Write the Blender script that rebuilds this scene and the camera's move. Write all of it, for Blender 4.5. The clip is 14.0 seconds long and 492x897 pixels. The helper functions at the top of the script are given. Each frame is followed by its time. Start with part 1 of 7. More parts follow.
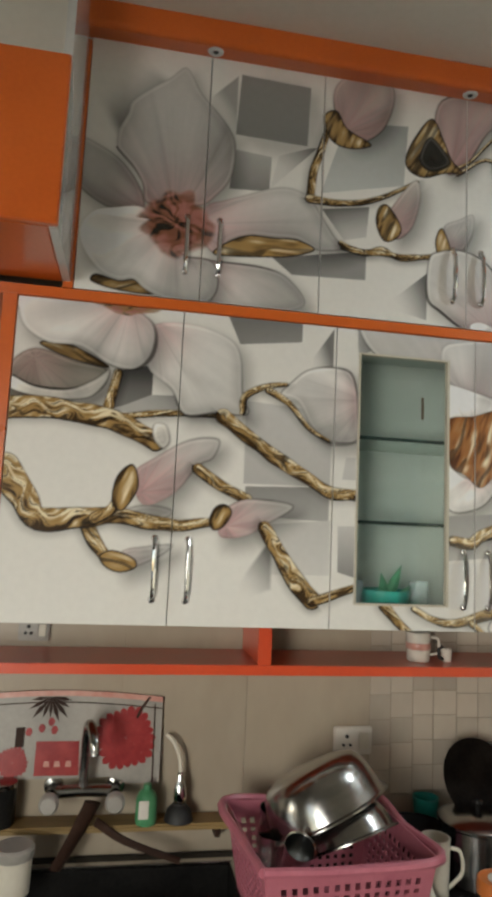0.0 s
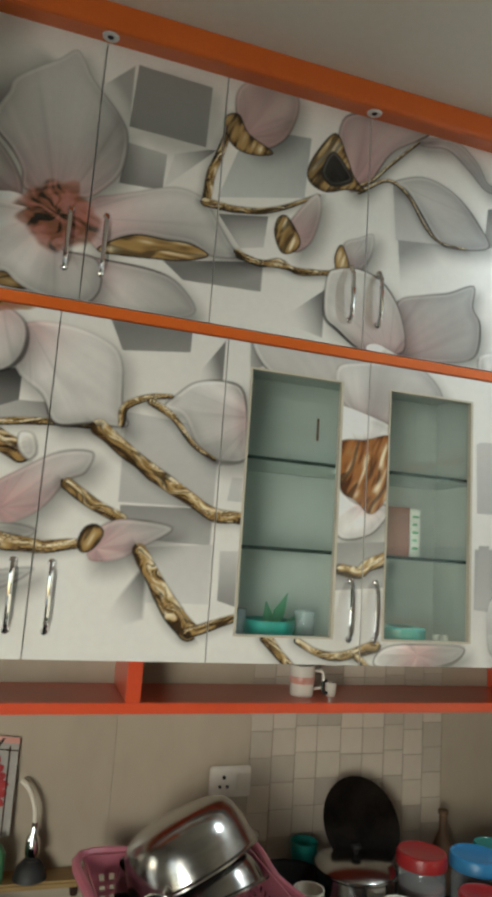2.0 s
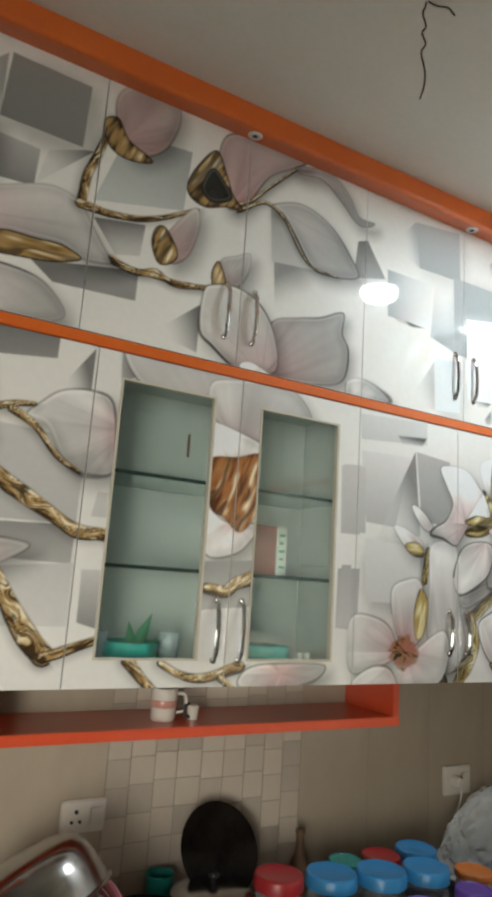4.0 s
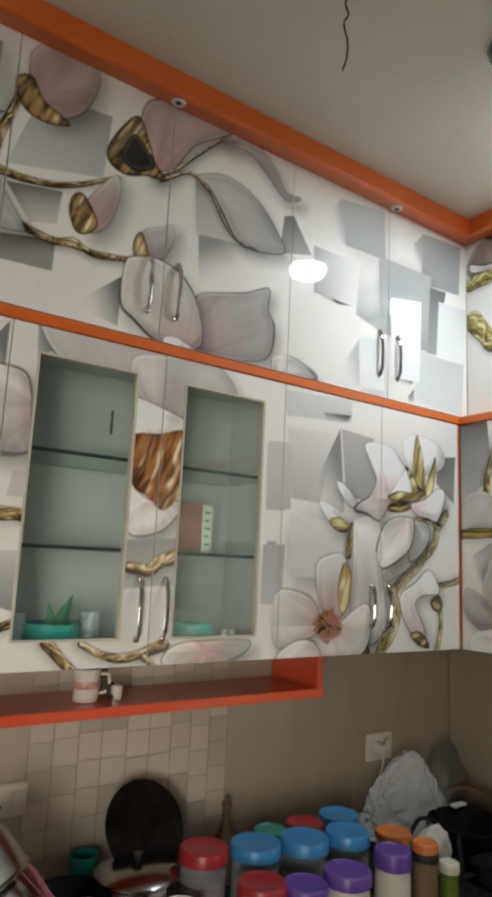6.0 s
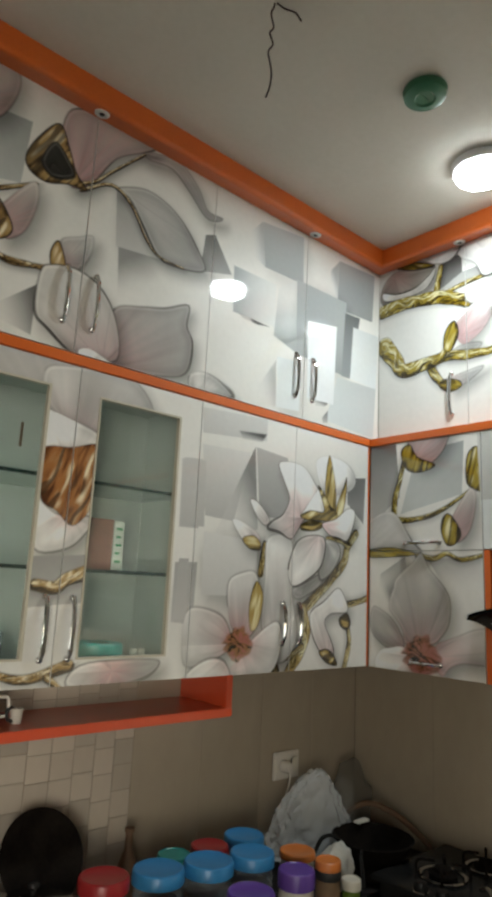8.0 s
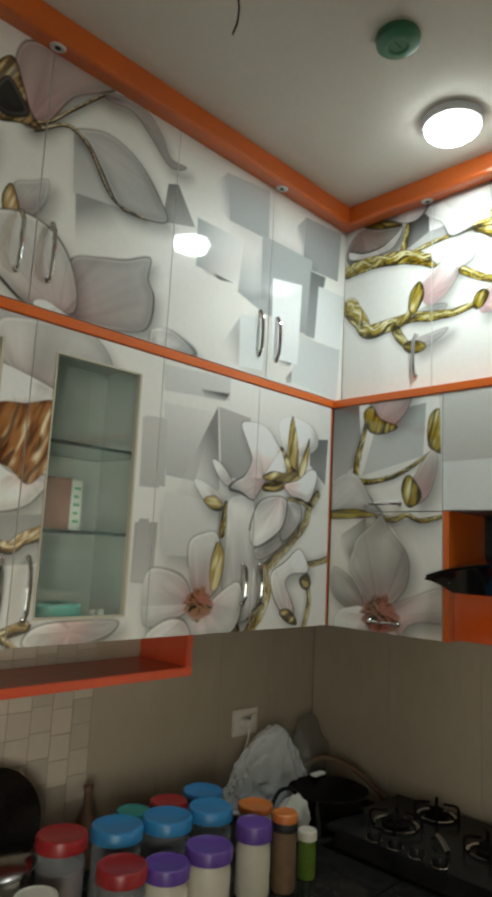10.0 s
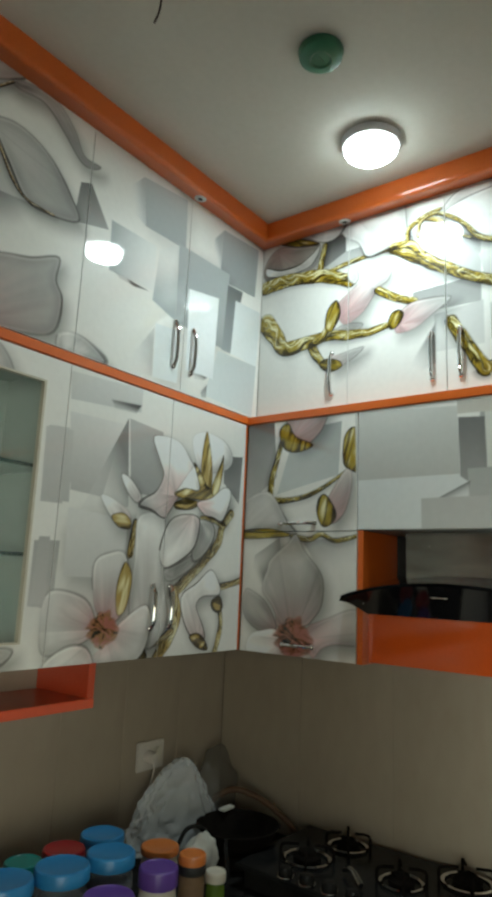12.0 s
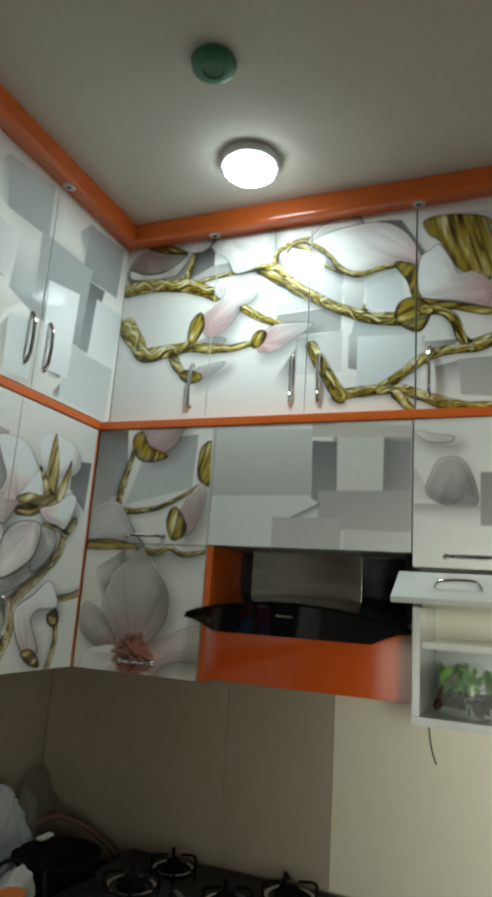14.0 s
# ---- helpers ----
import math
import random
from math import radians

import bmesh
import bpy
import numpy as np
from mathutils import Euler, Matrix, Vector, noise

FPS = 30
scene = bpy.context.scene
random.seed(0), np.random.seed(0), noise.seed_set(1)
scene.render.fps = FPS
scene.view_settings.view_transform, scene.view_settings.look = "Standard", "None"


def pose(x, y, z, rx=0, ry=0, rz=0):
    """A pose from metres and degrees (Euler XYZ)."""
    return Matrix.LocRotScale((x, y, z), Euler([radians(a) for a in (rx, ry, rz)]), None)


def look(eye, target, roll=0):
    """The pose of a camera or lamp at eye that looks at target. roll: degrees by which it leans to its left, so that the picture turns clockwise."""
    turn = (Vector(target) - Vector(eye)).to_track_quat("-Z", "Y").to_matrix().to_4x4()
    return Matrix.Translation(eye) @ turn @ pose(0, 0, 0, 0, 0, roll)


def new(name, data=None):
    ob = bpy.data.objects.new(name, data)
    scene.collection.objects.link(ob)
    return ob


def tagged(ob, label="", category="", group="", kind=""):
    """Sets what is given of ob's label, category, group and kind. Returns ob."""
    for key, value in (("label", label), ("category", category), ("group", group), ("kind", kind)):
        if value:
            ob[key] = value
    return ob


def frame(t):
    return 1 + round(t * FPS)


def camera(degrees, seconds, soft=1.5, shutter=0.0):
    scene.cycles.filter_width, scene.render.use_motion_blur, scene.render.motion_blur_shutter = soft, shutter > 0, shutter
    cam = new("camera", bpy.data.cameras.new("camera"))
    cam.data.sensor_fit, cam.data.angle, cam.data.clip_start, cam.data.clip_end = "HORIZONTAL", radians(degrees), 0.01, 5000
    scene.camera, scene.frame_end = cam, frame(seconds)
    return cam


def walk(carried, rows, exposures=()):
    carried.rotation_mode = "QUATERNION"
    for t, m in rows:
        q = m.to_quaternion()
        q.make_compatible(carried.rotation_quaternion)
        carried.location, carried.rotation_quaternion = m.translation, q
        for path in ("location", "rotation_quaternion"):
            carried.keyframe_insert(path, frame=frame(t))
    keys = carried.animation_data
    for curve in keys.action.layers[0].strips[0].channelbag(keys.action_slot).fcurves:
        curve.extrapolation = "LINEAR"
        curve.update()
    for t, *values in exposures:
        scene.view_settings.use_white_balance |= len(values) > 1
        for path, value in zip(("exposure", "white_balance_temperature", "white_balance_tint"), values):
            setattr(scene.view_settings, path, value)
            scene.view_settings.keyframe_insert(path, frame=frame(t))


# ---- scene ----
cam = camera(40.9, 14.0, soft=4.1)
PATH = [
    (0, (0.555, -1.411, 1.673), (0.895, 0.544, 1.922), 2.6),
    (0.5, (0.591, -1.388, 1.677), (0.959, 0.557, 1.957), 2.7),
    (1, (0.616, -1.376, 1.685), (0.981, 0.565, 1.998), 3.3),
    (1.5, (0.636, -1.367, 1.685), (1.031, 0.564, 2.02), 4.1),
    (2, (0.647, -1.326, 1.688), (1.228, 0.561, 2.007), 3.9),
    (2.5, (0.651, -1.3, 1.691), (1.357, 0.54, 2.033), 2.8),
    (3, (0.652, -1.294, 1.689), (1.463, 0.494, 2.067), 3.3),
    (5.5, (0.677, -1.295, 1.688), (1.73, 0.366, 2.049), 2.8),
    (6, (0.687, -1.294, 1.689), (1.797, 0.334, 2.034), 2.6),
    (6.5, (0.691, -1.295, 1.687), (1.84, 0.301, 2.051), 2.6),
    (7, (0.69, -1.294, 1.688), (1.876, 0.27, 2.07), 2.7),
    (7.5, (0.696, -1.293, 1.688), (1.954, 0.212, 2.076), 2.9),
    (8, (0.693, -1.295, 1.689), (1.99, 0.171, 2.097), 2.8),
    (8.5, (0.697, -1.292, 1.685), (2.012, 0.166, 2.064), 2.7),
    (9, (0.705, -1.272, 1.688), (2.081, 0.146, 1.996), 2.5),
    (11.5, (0.739, -1.272, 1.676), (2.176, 0.079, 2.005), 3.5),
    (12, (0.763, -1.215, 1.674), (2.327, -0.03, 2.063), 2.5),
    (12.5, (0.757, -1.174, 1.697), (2.415, -0.131, 2.105), 2.8),
    (13, (0.753, -1.145, 1.679), (2.469, -0.209, 2.102), 2.7),
    (13.5, (0.751, -1.144, 1.677), (2.513, -0.312, 2.128), 3.6),
    (14, (0.759, -1.14, 1.687), (2.563, -0.399, 2.128), 3.9),
]
walk(cam, [(t, look(eye, target, roll)) for t, eye, target, roll in PATH],
     [(0, 0.40, 6250, 4), (1.5, 0.38, 6400, 9), (2, 0.46, 6150, 0), (2.5, 0.36, 6200, 5), (3, 0.52, 6150, 2), (5.5, 0.36, 6300, 7), (7.5, 0.16, 6400, 5), (9, 0.04, 6450, -1), (11.5, -0.12, 6300, -2), (12, -0.14, 6150, -7), (12.5, -0.18, 6150, -6), (14, -0.37, 6100, -6)])

# ---- world and light ----
world = bpy.data.worlds.new("sky")
scene.world = world
world.use_nodes = True
sky = world.node_tree.nodes.new("ShaderNodeTexSky")
sky.sky_type, sky.sun_disc = "NISHITA", False
sky.sun_elevation, sky.sun_rotation = radians(28), radians(250)
world.node_tree.links.new(sky.outputs[0], world.node_tree.nodes["Background"].inputs[0])
world.node_tree.nodes["Background"].inputs[1].default_value = 0.12


def area_lamp(name, m, w, h, power, colour, shape="RECTANGLE"):
    d = bpy.data.lights.new(name, "AREA")
    d.shape, d.size, d.size_y, d.energy, d.color = shape, w, h, power, colour
    ob = new(name, d)
    ob.matrix_world = m
    return ob


CEIL = 2.815
LAMP = (2.163, -0.520)
# the disc lamp under the ceiling, and daylight entering through the window behind
area_lamp("ceiling_lamp_light", pose(LAMP[0], LAMP[1], CEIL - 0.050), 0.118, 0.118, 6.4, (0.88, 0.94, 0.98), "DISK")
low = area_lamp("window_light", look((-0.74, -2.94, 1.40), (0.72, 0.0, 1.30)), 0.82, 1.3, 6.2, (1.0, 0.905, 0.80))
low.data.spread = radians(62)
side = area_lamp("window_light", look((-1.13, -2.35, 1.6), (2.6, -1.95, 1.4)), 0.9, 1.0, 13.5, (1.0, 0.95, 0.87))
side.data.spread = radians(44)
area_lamp("window_light", look((-1.17, -0.40, 1.21), (2.6, -0.40, 1.19)), 0.42, 0.44, 1.3, (1.0, 0.95, 0.88))

# ---- materials ----


def nodes_of(name, rough=0.5, metal=0.0, colour=(0.8, 0.8, 0.8), coat=0.0):
    m = bpy.data.materials.new(name)
    m.use_nodes = True
    n = m.node_tree.nodes
    b = n["Principled BSDF"]
    b.inputs["Base Color"].default_value = (*colour, 1)
    b.inputs["Roughness"].default_value = rough
    b.inputs["Metallic"].default_value = metal
    b.inputs["Coat Weight"].default_value = coat
    b.inputs["Coat Roughness"].default_value = 0.06
    return m, n, m.node_tree.links, b


def surface(name, c0, c1, scale=8.0, rough=0.5, metal=0.0, fine=90.0, bump=0.1, coat=0.0, rvar=0.12, stretch=(1, 1, 1), detail=5.0):
    """Two scales of variation in colour, with matching gloss and relief."""
    m, n, l, b = nodes_of(name, rough, metal, c0, coat)
    co = n.new("ShaderNodeTexCoord")
    mp = n.new("ShaderNodeMapping")
    mp.inputs["Scale"].default_value = stretch
    l.new(co.outputs["Object"], mp.inputs["Vector"])
    big, small = n.new("ShaderNodeTexNoise"), n.new("ShaderNodeTexNoise")
    big.inputs["Scale"].default_value, big.inputs["Detail"].default_value = scale, detail
    small.inputs["Scale"].default_value, small.inputs["Detail"].default_value = fine, 3.0
    l.new(mp.outputs[0], big.inputs["Vector"]), l.new(mp.outputs[0], small.inputs["Vector"])
    mixv = n.new("ShaderNodeMix")
    mixv.data_type = "FLOAT"
    mixv.inputs[0].default_value = 0.3
    l.new(big.outputs["Fac"], mixv.inputs[2]), l.new(small.outputs["Fac"], mixv.inputs[3])
    ramp = n.new("ShaderNodeValToRGB")
    ramp.color_ramp.elements[0].position, ramp.color_ramp.elements[1].position = 0.35, 0.65
    ramp.color_ramp.elements[0].color, ramp.color_ramp.elements[1].color = (*c0, 1), (*c1, 1)
    l.new(mixv.outputs[0], ramp.inputs[0]), l.new(ramp.outputs[0], b.inputs["Base Color"])
    mr = n.new("ShaderNodeMapRange")
    mr.inputs["To Min"].default_value, mr.inputs["To Max"].default_value = max(0.02, rough - rvar / 2), rough + rvar / 2
    l.new(big.outputs["Fac"], mr.inputs[0]), l.new(mr.outputs[0], b.inputs["Roughness"])
    if bump:
        bp = n.new("ShaderNodeBump")
        bp.inputs["Strength"].default_value, bp.inputs["Distance"].default_value = bump, 0.002
        l.new(small.outputs["Fac"], bp.inputs["Height"]), l.new(bp.outputs[0], b.inputs["Normal"])
    return m


def print_material():
    """Glossy laminate that carries the printed picture, stored as one colour a point."""
    m, n, l, b = nodes_of("printed_laminate", 0.34, 0, (0.8, 0.8, 0.8), 1.0)
    b.inputs["Specular IOR Level"].default_value, b.inputs["Coat Roughness"].default_value, b.inputs["Coat IOR"].default_value = 0.10, 0.012, 1.6
    at = n.new("ShaderNodeAttribute")
    at.attribute_name = "print"
    co, no = n.new("ShaderNodeTexCoord"), n.new("ShaderNodeTexNoise")
    no.inputs["Scale"].default_value, no.inputs["Detail"].default_value = 60, 4
    l.new(co.outputs["Object"], no.inputs["Vector"])
    mr = n.new("ShaderNodeMapRange")
    mr.inputs["To Min"].default_value, mr.inputs["To Max"].default_value = 0.94, 1.04
    l.new(no.outputs["Fac"], mr.inputs[0])
    mul = n.new("ShaderNodeVectorMath")
    mul.operation = "SCALE"
    l.new(at.outputs["Color"], mul.inputs[0]), l.new(mr.outputs[0], mul.inputs["Scale"])
    l.new(mul.outputs[0], b.inputs["Base Color"])
    wide = n.new("ShaderNodeTexNoise")
    wide.inputs["Scale"].default_value = 3.5
    l.new(co.outputs["Object"], wide.inputs["Vector"])
    bp = n.new("ShaderNodeBump")
    bp.inputs["Strength"].default_value, bp.inputs["Distance"].default_value = 0.02, 0.01
    l.new(wide.outputs["Fac"], bp.inputs["Height"]), l.new(bp.outputs[0], b.inputs["Coat Normal"])
    return m


def tile_material(name, c0, c1, vein, scale=3.0):
    """Glazed ceramic: soft clouds, faint upright streaks, a shade of its own for each piece."""
    m = surface(name, c0, c1, scale, 0.30, 0, 30, 0.0, 0.0, 0.05, (1, 1, 0.5), 6.0)
    n, l = m.node_tree.nodes, m.node_tree.links
    b = n["Principled BSDF"]
    ramp = n["Color Ramp"].color_ramp.elements
    ramp[0].position, ramp[1].position = 0.2, 0.8
    info = n.new("ShaderNodeObjectInfo")
    mr = n.new("ShaderNodeMapRange")
    mr.inputs["To Min"].default_value, mr.inputs["To Max"].default_value = 1 - vein, 1 + vein * 0.5
    l.new(info.outputs["Random"], mr.inputs[0])
    mul = n.new("ShaderNodeVectorMath")
    mul.operation = "SCALE"
    src = b.inputs["Base Color"].links[0].from_socket
    l.new(src, mul.inputs[0]), l.new(mr.outputs[0], mul.inputs["Scale"]), l.new(mul.outputs[0], b.inputs["Base Color"])
    return m


def glass_material(name, colour, rough=0.02, ior=1.45):
    m, n, l, b = nodes_of(name, rough, 0, colour)
    b.inputs["Transmission Weight"].default_value, b.inputs["IOR"].default_value = 1.0, ior
    return m


def thin_plastic(name, colour, alpha, rough):
    """Thin clear plastic: partly see-through, with a soft gloss."""
    m, n, l, b = nodes_of(name, rough, 0, colour)
    b.inputs["Alpha"].default_value = alpha
    return m


def glow(name, colour, strength):
    m, n, l, b = nodes_of(name, 0.4, 0, colour)
    b.inputs["Emission Color"].default_value, b.inputs["Emission Strength"].default_value = (*colour, 1), strength
    return m


PRINT = print_material()
ORANGE = surface("orange_laminate", (0.60, 0.116, 0.014), (0.68, 0.143, 0.019), 5, 0.30, 0, 120, 0.04, 0.3)
# the orange laminate made redder: shade under the cabinets put into its colour
SHADEDORANGE = surface("shaded_orange_laminate", (0.56, 0.062, 0.018), (0.64, 0.080, 0.024), 5, 0.32, 0, 120, 0.04, 0.25)
WHITE = surface("white_board", (0.66, 0.65, 0.62), (0.74, 0.73, 0.70), 6, 0.35, 0, 150, 0.05)
CARCASS = surface("cabinet_board", (0.40, 0.42, 0.395), (0.47, 0.48, 0.455), 6, 0.4, 0, 150, 0.05)
PLASTER = surface("ceiling_plaster", (0.63, 0.60, 0.53), (0.69, 0.66, 0.59), 2.5, 0.8, 0, 60, 0.12)
WALLPAINT = surface("wall_paint", (0.34, 0.315, 0.27), (0.40, 0.37, 0.32), 2.5, 0.7, 0, 60, 0.12)
TILE = tile_material("glazed_wall_tile", (0.325, 0.272, 0.205), (0.435, 0.375, 0.295), 0.05)
MOSAIC = tile_material("mosaic_tile", (0.40, 0.345, 0.28), (0.54, 0.48, 0.40), 0.22, 9)
GROUT = surface("grout", (0.27, 0.23, 0.18), (0.34, 0.29, 0.23), 12, 0.8)
GRANITE = surface("black_granite", (0.008, 0.008, 0.008), (0.03, 0.028, 0.026), 60, 0.12, 0, 300, 0.02)
FLOOR = tile_material("floor_tile", (0.22, 0.20, 0.17), (0.28, 0.25, 0.22), 0.05)
CHROME = surface("chrome", (0.76, 0.76, 0.76), (0.84, 0.84, 0.84), 20, 0.08, 1.0, 200, 0.02, rvar=0.06)
STEEL = surface("brushed_steel", (0.48, 0.475, 0.46), (0.60, 0.595, 0.575), 12, 0.17, 1.0, 200, 0.05, stretch=(1, 1, 8))
BOWLSTEEL = surface("washed_steel", (0.30, 0.295, 0.28), (0.42, 0.415, 0.40), 9, 0.19, 1.0, 160, 0.05, stretch=(1, 1, 6))
# glossy orange whose redder base colour carries the shade below the hood
SHADEDGLOSS = surface("glossy_orange_board", (0.60, 0.085, 0.008), (0.66, 0.10, 0.011), 5, 0.09, 0, 120, 0.02, 0.4, 0.05)
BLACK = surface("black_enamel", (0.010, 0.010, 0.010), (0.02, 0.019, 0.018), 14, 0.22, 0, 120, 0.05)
SOOT = surface("sooty_iron", (0.005, 0.004, 0.0035), (0.014, 0.011, 0.009), 18, 0.85, 0, 120, 0.4)
SOOT.node_tree.nodes["Principled BSDF"].inputs["Specular IOR Level"].default_value = 0.08
RUBBER = surface("black_rubber", (0.012, 0.012, 0.012), (0.02, 0.02, 0.02), 20, 0.6)
for dull, gleam in ((GRANITE, 0.14), (BLACK, 0.09), (SOOT, 0.03)):
    dull.node_tree.nodes["Principled BSDF"].inputs["Specular IOR Level"].default_value = gleam
GLASS = glass_material("greenish_pane", (0.80, 0.90, 0.87))
GLASS_EDGE = surface("glass_edge", (0.008, 0.018, 0.016), (0.015, 0.03, 0.027), 20, 0.15)
LAMPGLOW = glow("lamp_diffuser", (0.93, 0.97, 1.0), 25.0)
LAMPRIM = surface("lamp_rim", (0.7, 0.7, 0.72), (0.76, 0.76, 0.78), 10, 0.35)

# ---- mesh tools ----


def mesh_of(name, bm, material, smooth=False):
    me = bpy.data.meshes.new(name)
    bm.normal_update()
    bm.to_mesh(me)
    bm.free()
    for mat in material if isinstance(material, (list, tuple)) else [material]:
        me.materials.append(mat)
    if smooth:
        me.polygons.foreach_set("use_smooth", [True] * len(me.polygons))
        me.set_sharp_from_angle(angle=radians(38))
    return me


def part(name, bm, material, parent=None, label="", smooth=False):
    ob = new(name, mesh_of(name, bm, material, smooth))
    if parent:
        ob.parent = parent
    if label:
        ob["label"] = label
    return ob


def thing(name, label, category, group="", kind="", at=(0, 0, 0), turn=0):
    ob = new(name)
    ob.empty_display_size = 0.02
    ob.matrix_world = pose(*at, 0, 0, turn)
    return tagged(ob, label, category, group, kind)


def structure(name, bm, material, label, category, smooth=False):
    return tagged(part(name, bm, material, None, "", smooth), label, category, kind="structure")


def block(x0, y0, z0, x1, y1, z1, bevel=0.0, bm=None):
    bm = bm or bmesh.new()
    made = bmesh.ops.create_cube(bm, size=1)["verts"]
    for v in made:
        v.co = Vector((x0 + (x1 - x0) * (v.co.x + 0.5), y0 + (y1 - y0) * (v.co.y + 0.5), z0 + (z1 - z0) * (v.co.z + 0.5)))
    if bevel:
        edges = {e for v in made for e in v.link_edges}
        bmesh.ops.bevel(bm, geom=list(edges), offset=bevel, segments=2, affect="EDGES", clamp_overlap=True)
    return bm


def lathe(profile, seg=28, bm=None, axis=None):
    """Turns (radius, height) pairs about the z axis; axis: a matrix laid over the result."""
    bm = bm or bmesh.new()
    rings, made = [], []
    for r, z in profile:
        if r < 1e-6:
            ring = [bm.verts.new((0, 0, z))]
        else:
            ring = [bm.verts.new((r * math.cos(2 * math.pi * i / seg), r * math.sin(2 * math.pi * i / seg), z)) for i in range(seg)]
        rings.append(ring)
        made += ring
    for a, b in zip(rings, rings[1:]):
        for i in range(seg):
            j = (i + 1) % seg
            if len(a) == 1 and len(b) > 1:
                bm.faces.new((a[0], b[j], b[i]))
            elif len(b) == 1 and len(a) > 1:
                bm.faces.new((a[i], a[j], b[0]))
            elif len(a) > 1:
                bm.faces.new((a[i], a[j], b[j], b[i]))
    if axis:
        bmesh.ops.transform(bm, matrix=axis, verts=made)
    return bm


def smooth_line(points, steps=6):
    pts = [Vector(p) for p in points]
    pts = [2 * pts[0] - pts[1], *pts, 2 * pts[-1] - pts[-2]]
    out = []
    for a, b, c, d in zip(pts, pts[1:], pts[2:], pts[3:]):
        for k in range(steps):
            t = k / steps
            out.append(0.5 * (2 * b + (c - a) * t + (2 * a - 5 * b + 4 * c - d) * t * t + (3 * b - a - 3 * c + d) * t ** 3))
    return out + [pts[-2]]


def tube(points, radius, seg=8, bm=None, steps=6, flat=1.0):
    """A round bar along a smooth line; radius may be one number or a pair for its ends."""
    bm = bm or bmesh.new()
    line = smooth_line(points, steps) if steps > 1 else [Vector(p) for p in points]
    r0, r1 = radius if isinstance(radius, (tuple, list)) else (radius, radius)
    rings = []
    side = None
    for i, p in enumerate(line):
        way = (line[min(i + 1, len(line) - 1)] - line[max(i - 1, 0)]).normalized()
        if side is None:
            side = way.orthogonal().normalized()
        side = (side - way * side.dot(way)).normalized()
        up = way.cross(side)
        r = r0 + (r1 - r0) * i / max(1, len(line) - 1)
        rings.append([bm.verts.new(p + r * (math.cos(2 * math.pi * k / seg) * side + flat * math.sin(2 * math.pi * k / seg) * up)) for k in range(seg)])
    for a, b in zip(rings, rings[1:]):
        for k in range(seg):
            bm.faces.new((a[k], a[(k + 1) % seg], b[(k + 1) % seg], b[k]))
    bm.faces.new(list(reversed(rings[0]))), bm.faces.new(rings[-1])
    return bm


# ---- the room ----
WALL_N, WALL_E, WALL_W, WALL_S = 0.24, 2.61, -1.2, -3.0
structure("floor", block(WALL_W - 0.15, WALL_S - 0.15, -0.1, WALL_E + 0.15, WALL_N + 0.15, 0), FLOOR, "beige glazed tile kitchen floor", "floor")
structure("ceiling", block(WALL_W - 0.15, WALL_S - 0.15, CEIL, WALL_E + 0.15, WALL_N + 0.15, CEIL + 0.12), PLASTER, "plain off-white plastered ceiling", "ceiling")
wall_n = structure("wall_north", block(WALL_W - 0.15, WALL_N, 0, WALL_E + 0.15, WALL_N + 0.15, CEIL), GROUT, "wall behind the cabinets, tiled above the counter", "wall")
wall_e = structure("wall_east", block(WALL_E, WALL_S, 0, WALL_E + 0.15, WALL_N, CEIL), GROUT, "wall behind the hob, tiled in beige", "wall")
bm = bmesh.new()
for y0, z0, y1, z1 in ((WALL_S, 0, WALL_N, 0.97), (WALL_S, 0.97, -0.64, 1.05), (-0.16, 0.97, WALL_N, 1.05), (WALL_S, 2.15, WALL_N, CEIL), (WALL_S, 1.05, -2.85, 2.15), (-1.85, 1.05, -0.64, 2.15), (-0.64, 1.45, WALL_N, 2.15), (-0.16, 1.05, WALL_N, 1.45)):
    block(WALL_W - 0.15, y0, z0, WALL_W, y1, z1, 0, bm)
structure("wall_west", bm, WALLPAINT, "plain cream painted wall with a window", "wall")
win = tagged(thing("window_2", "white framed window letting in daylight", "window"), kind="structure")
for y0, z0, y1, z1 in ((-2.85, 1.05, -2.81, 2.15), (-1.89, 1.05, -1.85, 2.15), (-2.809, 1.05, -1.891, 1.09), (-2.809, 2.11, -1.891, 2.15)):
    part("window_frame", block(WALL_W - 0.1, y0 + 0.001, z0 + 0.001, WALL_W - 0.05, y1 - 0.001, z1 - 0.001, 0.004), WHITE, win)
bm = bmesh.new()
for x0, z0, x1, z1 in ((WALL_W - 0.15, 0, WALL_E + 0.15, 0.70), (WALL_W - 0.15, 2.10, WALL_E + 0.15, CEIL), (WALL_W - 0.15, 0.70, -1.18, 2.10), (-0.30, 0.70, WALL_E + 0.15, 2.10)):
    block(x0, WALL_S - 0.15, z0, x1, WALL_S, z1, 0, bm)
structure("wall_south", bm, WALLPAINT, "plain cream painted wall with a window", "wall")
win = tagged(thing("window_1", "white framed window letting in daylight", "window"), kind="structure")
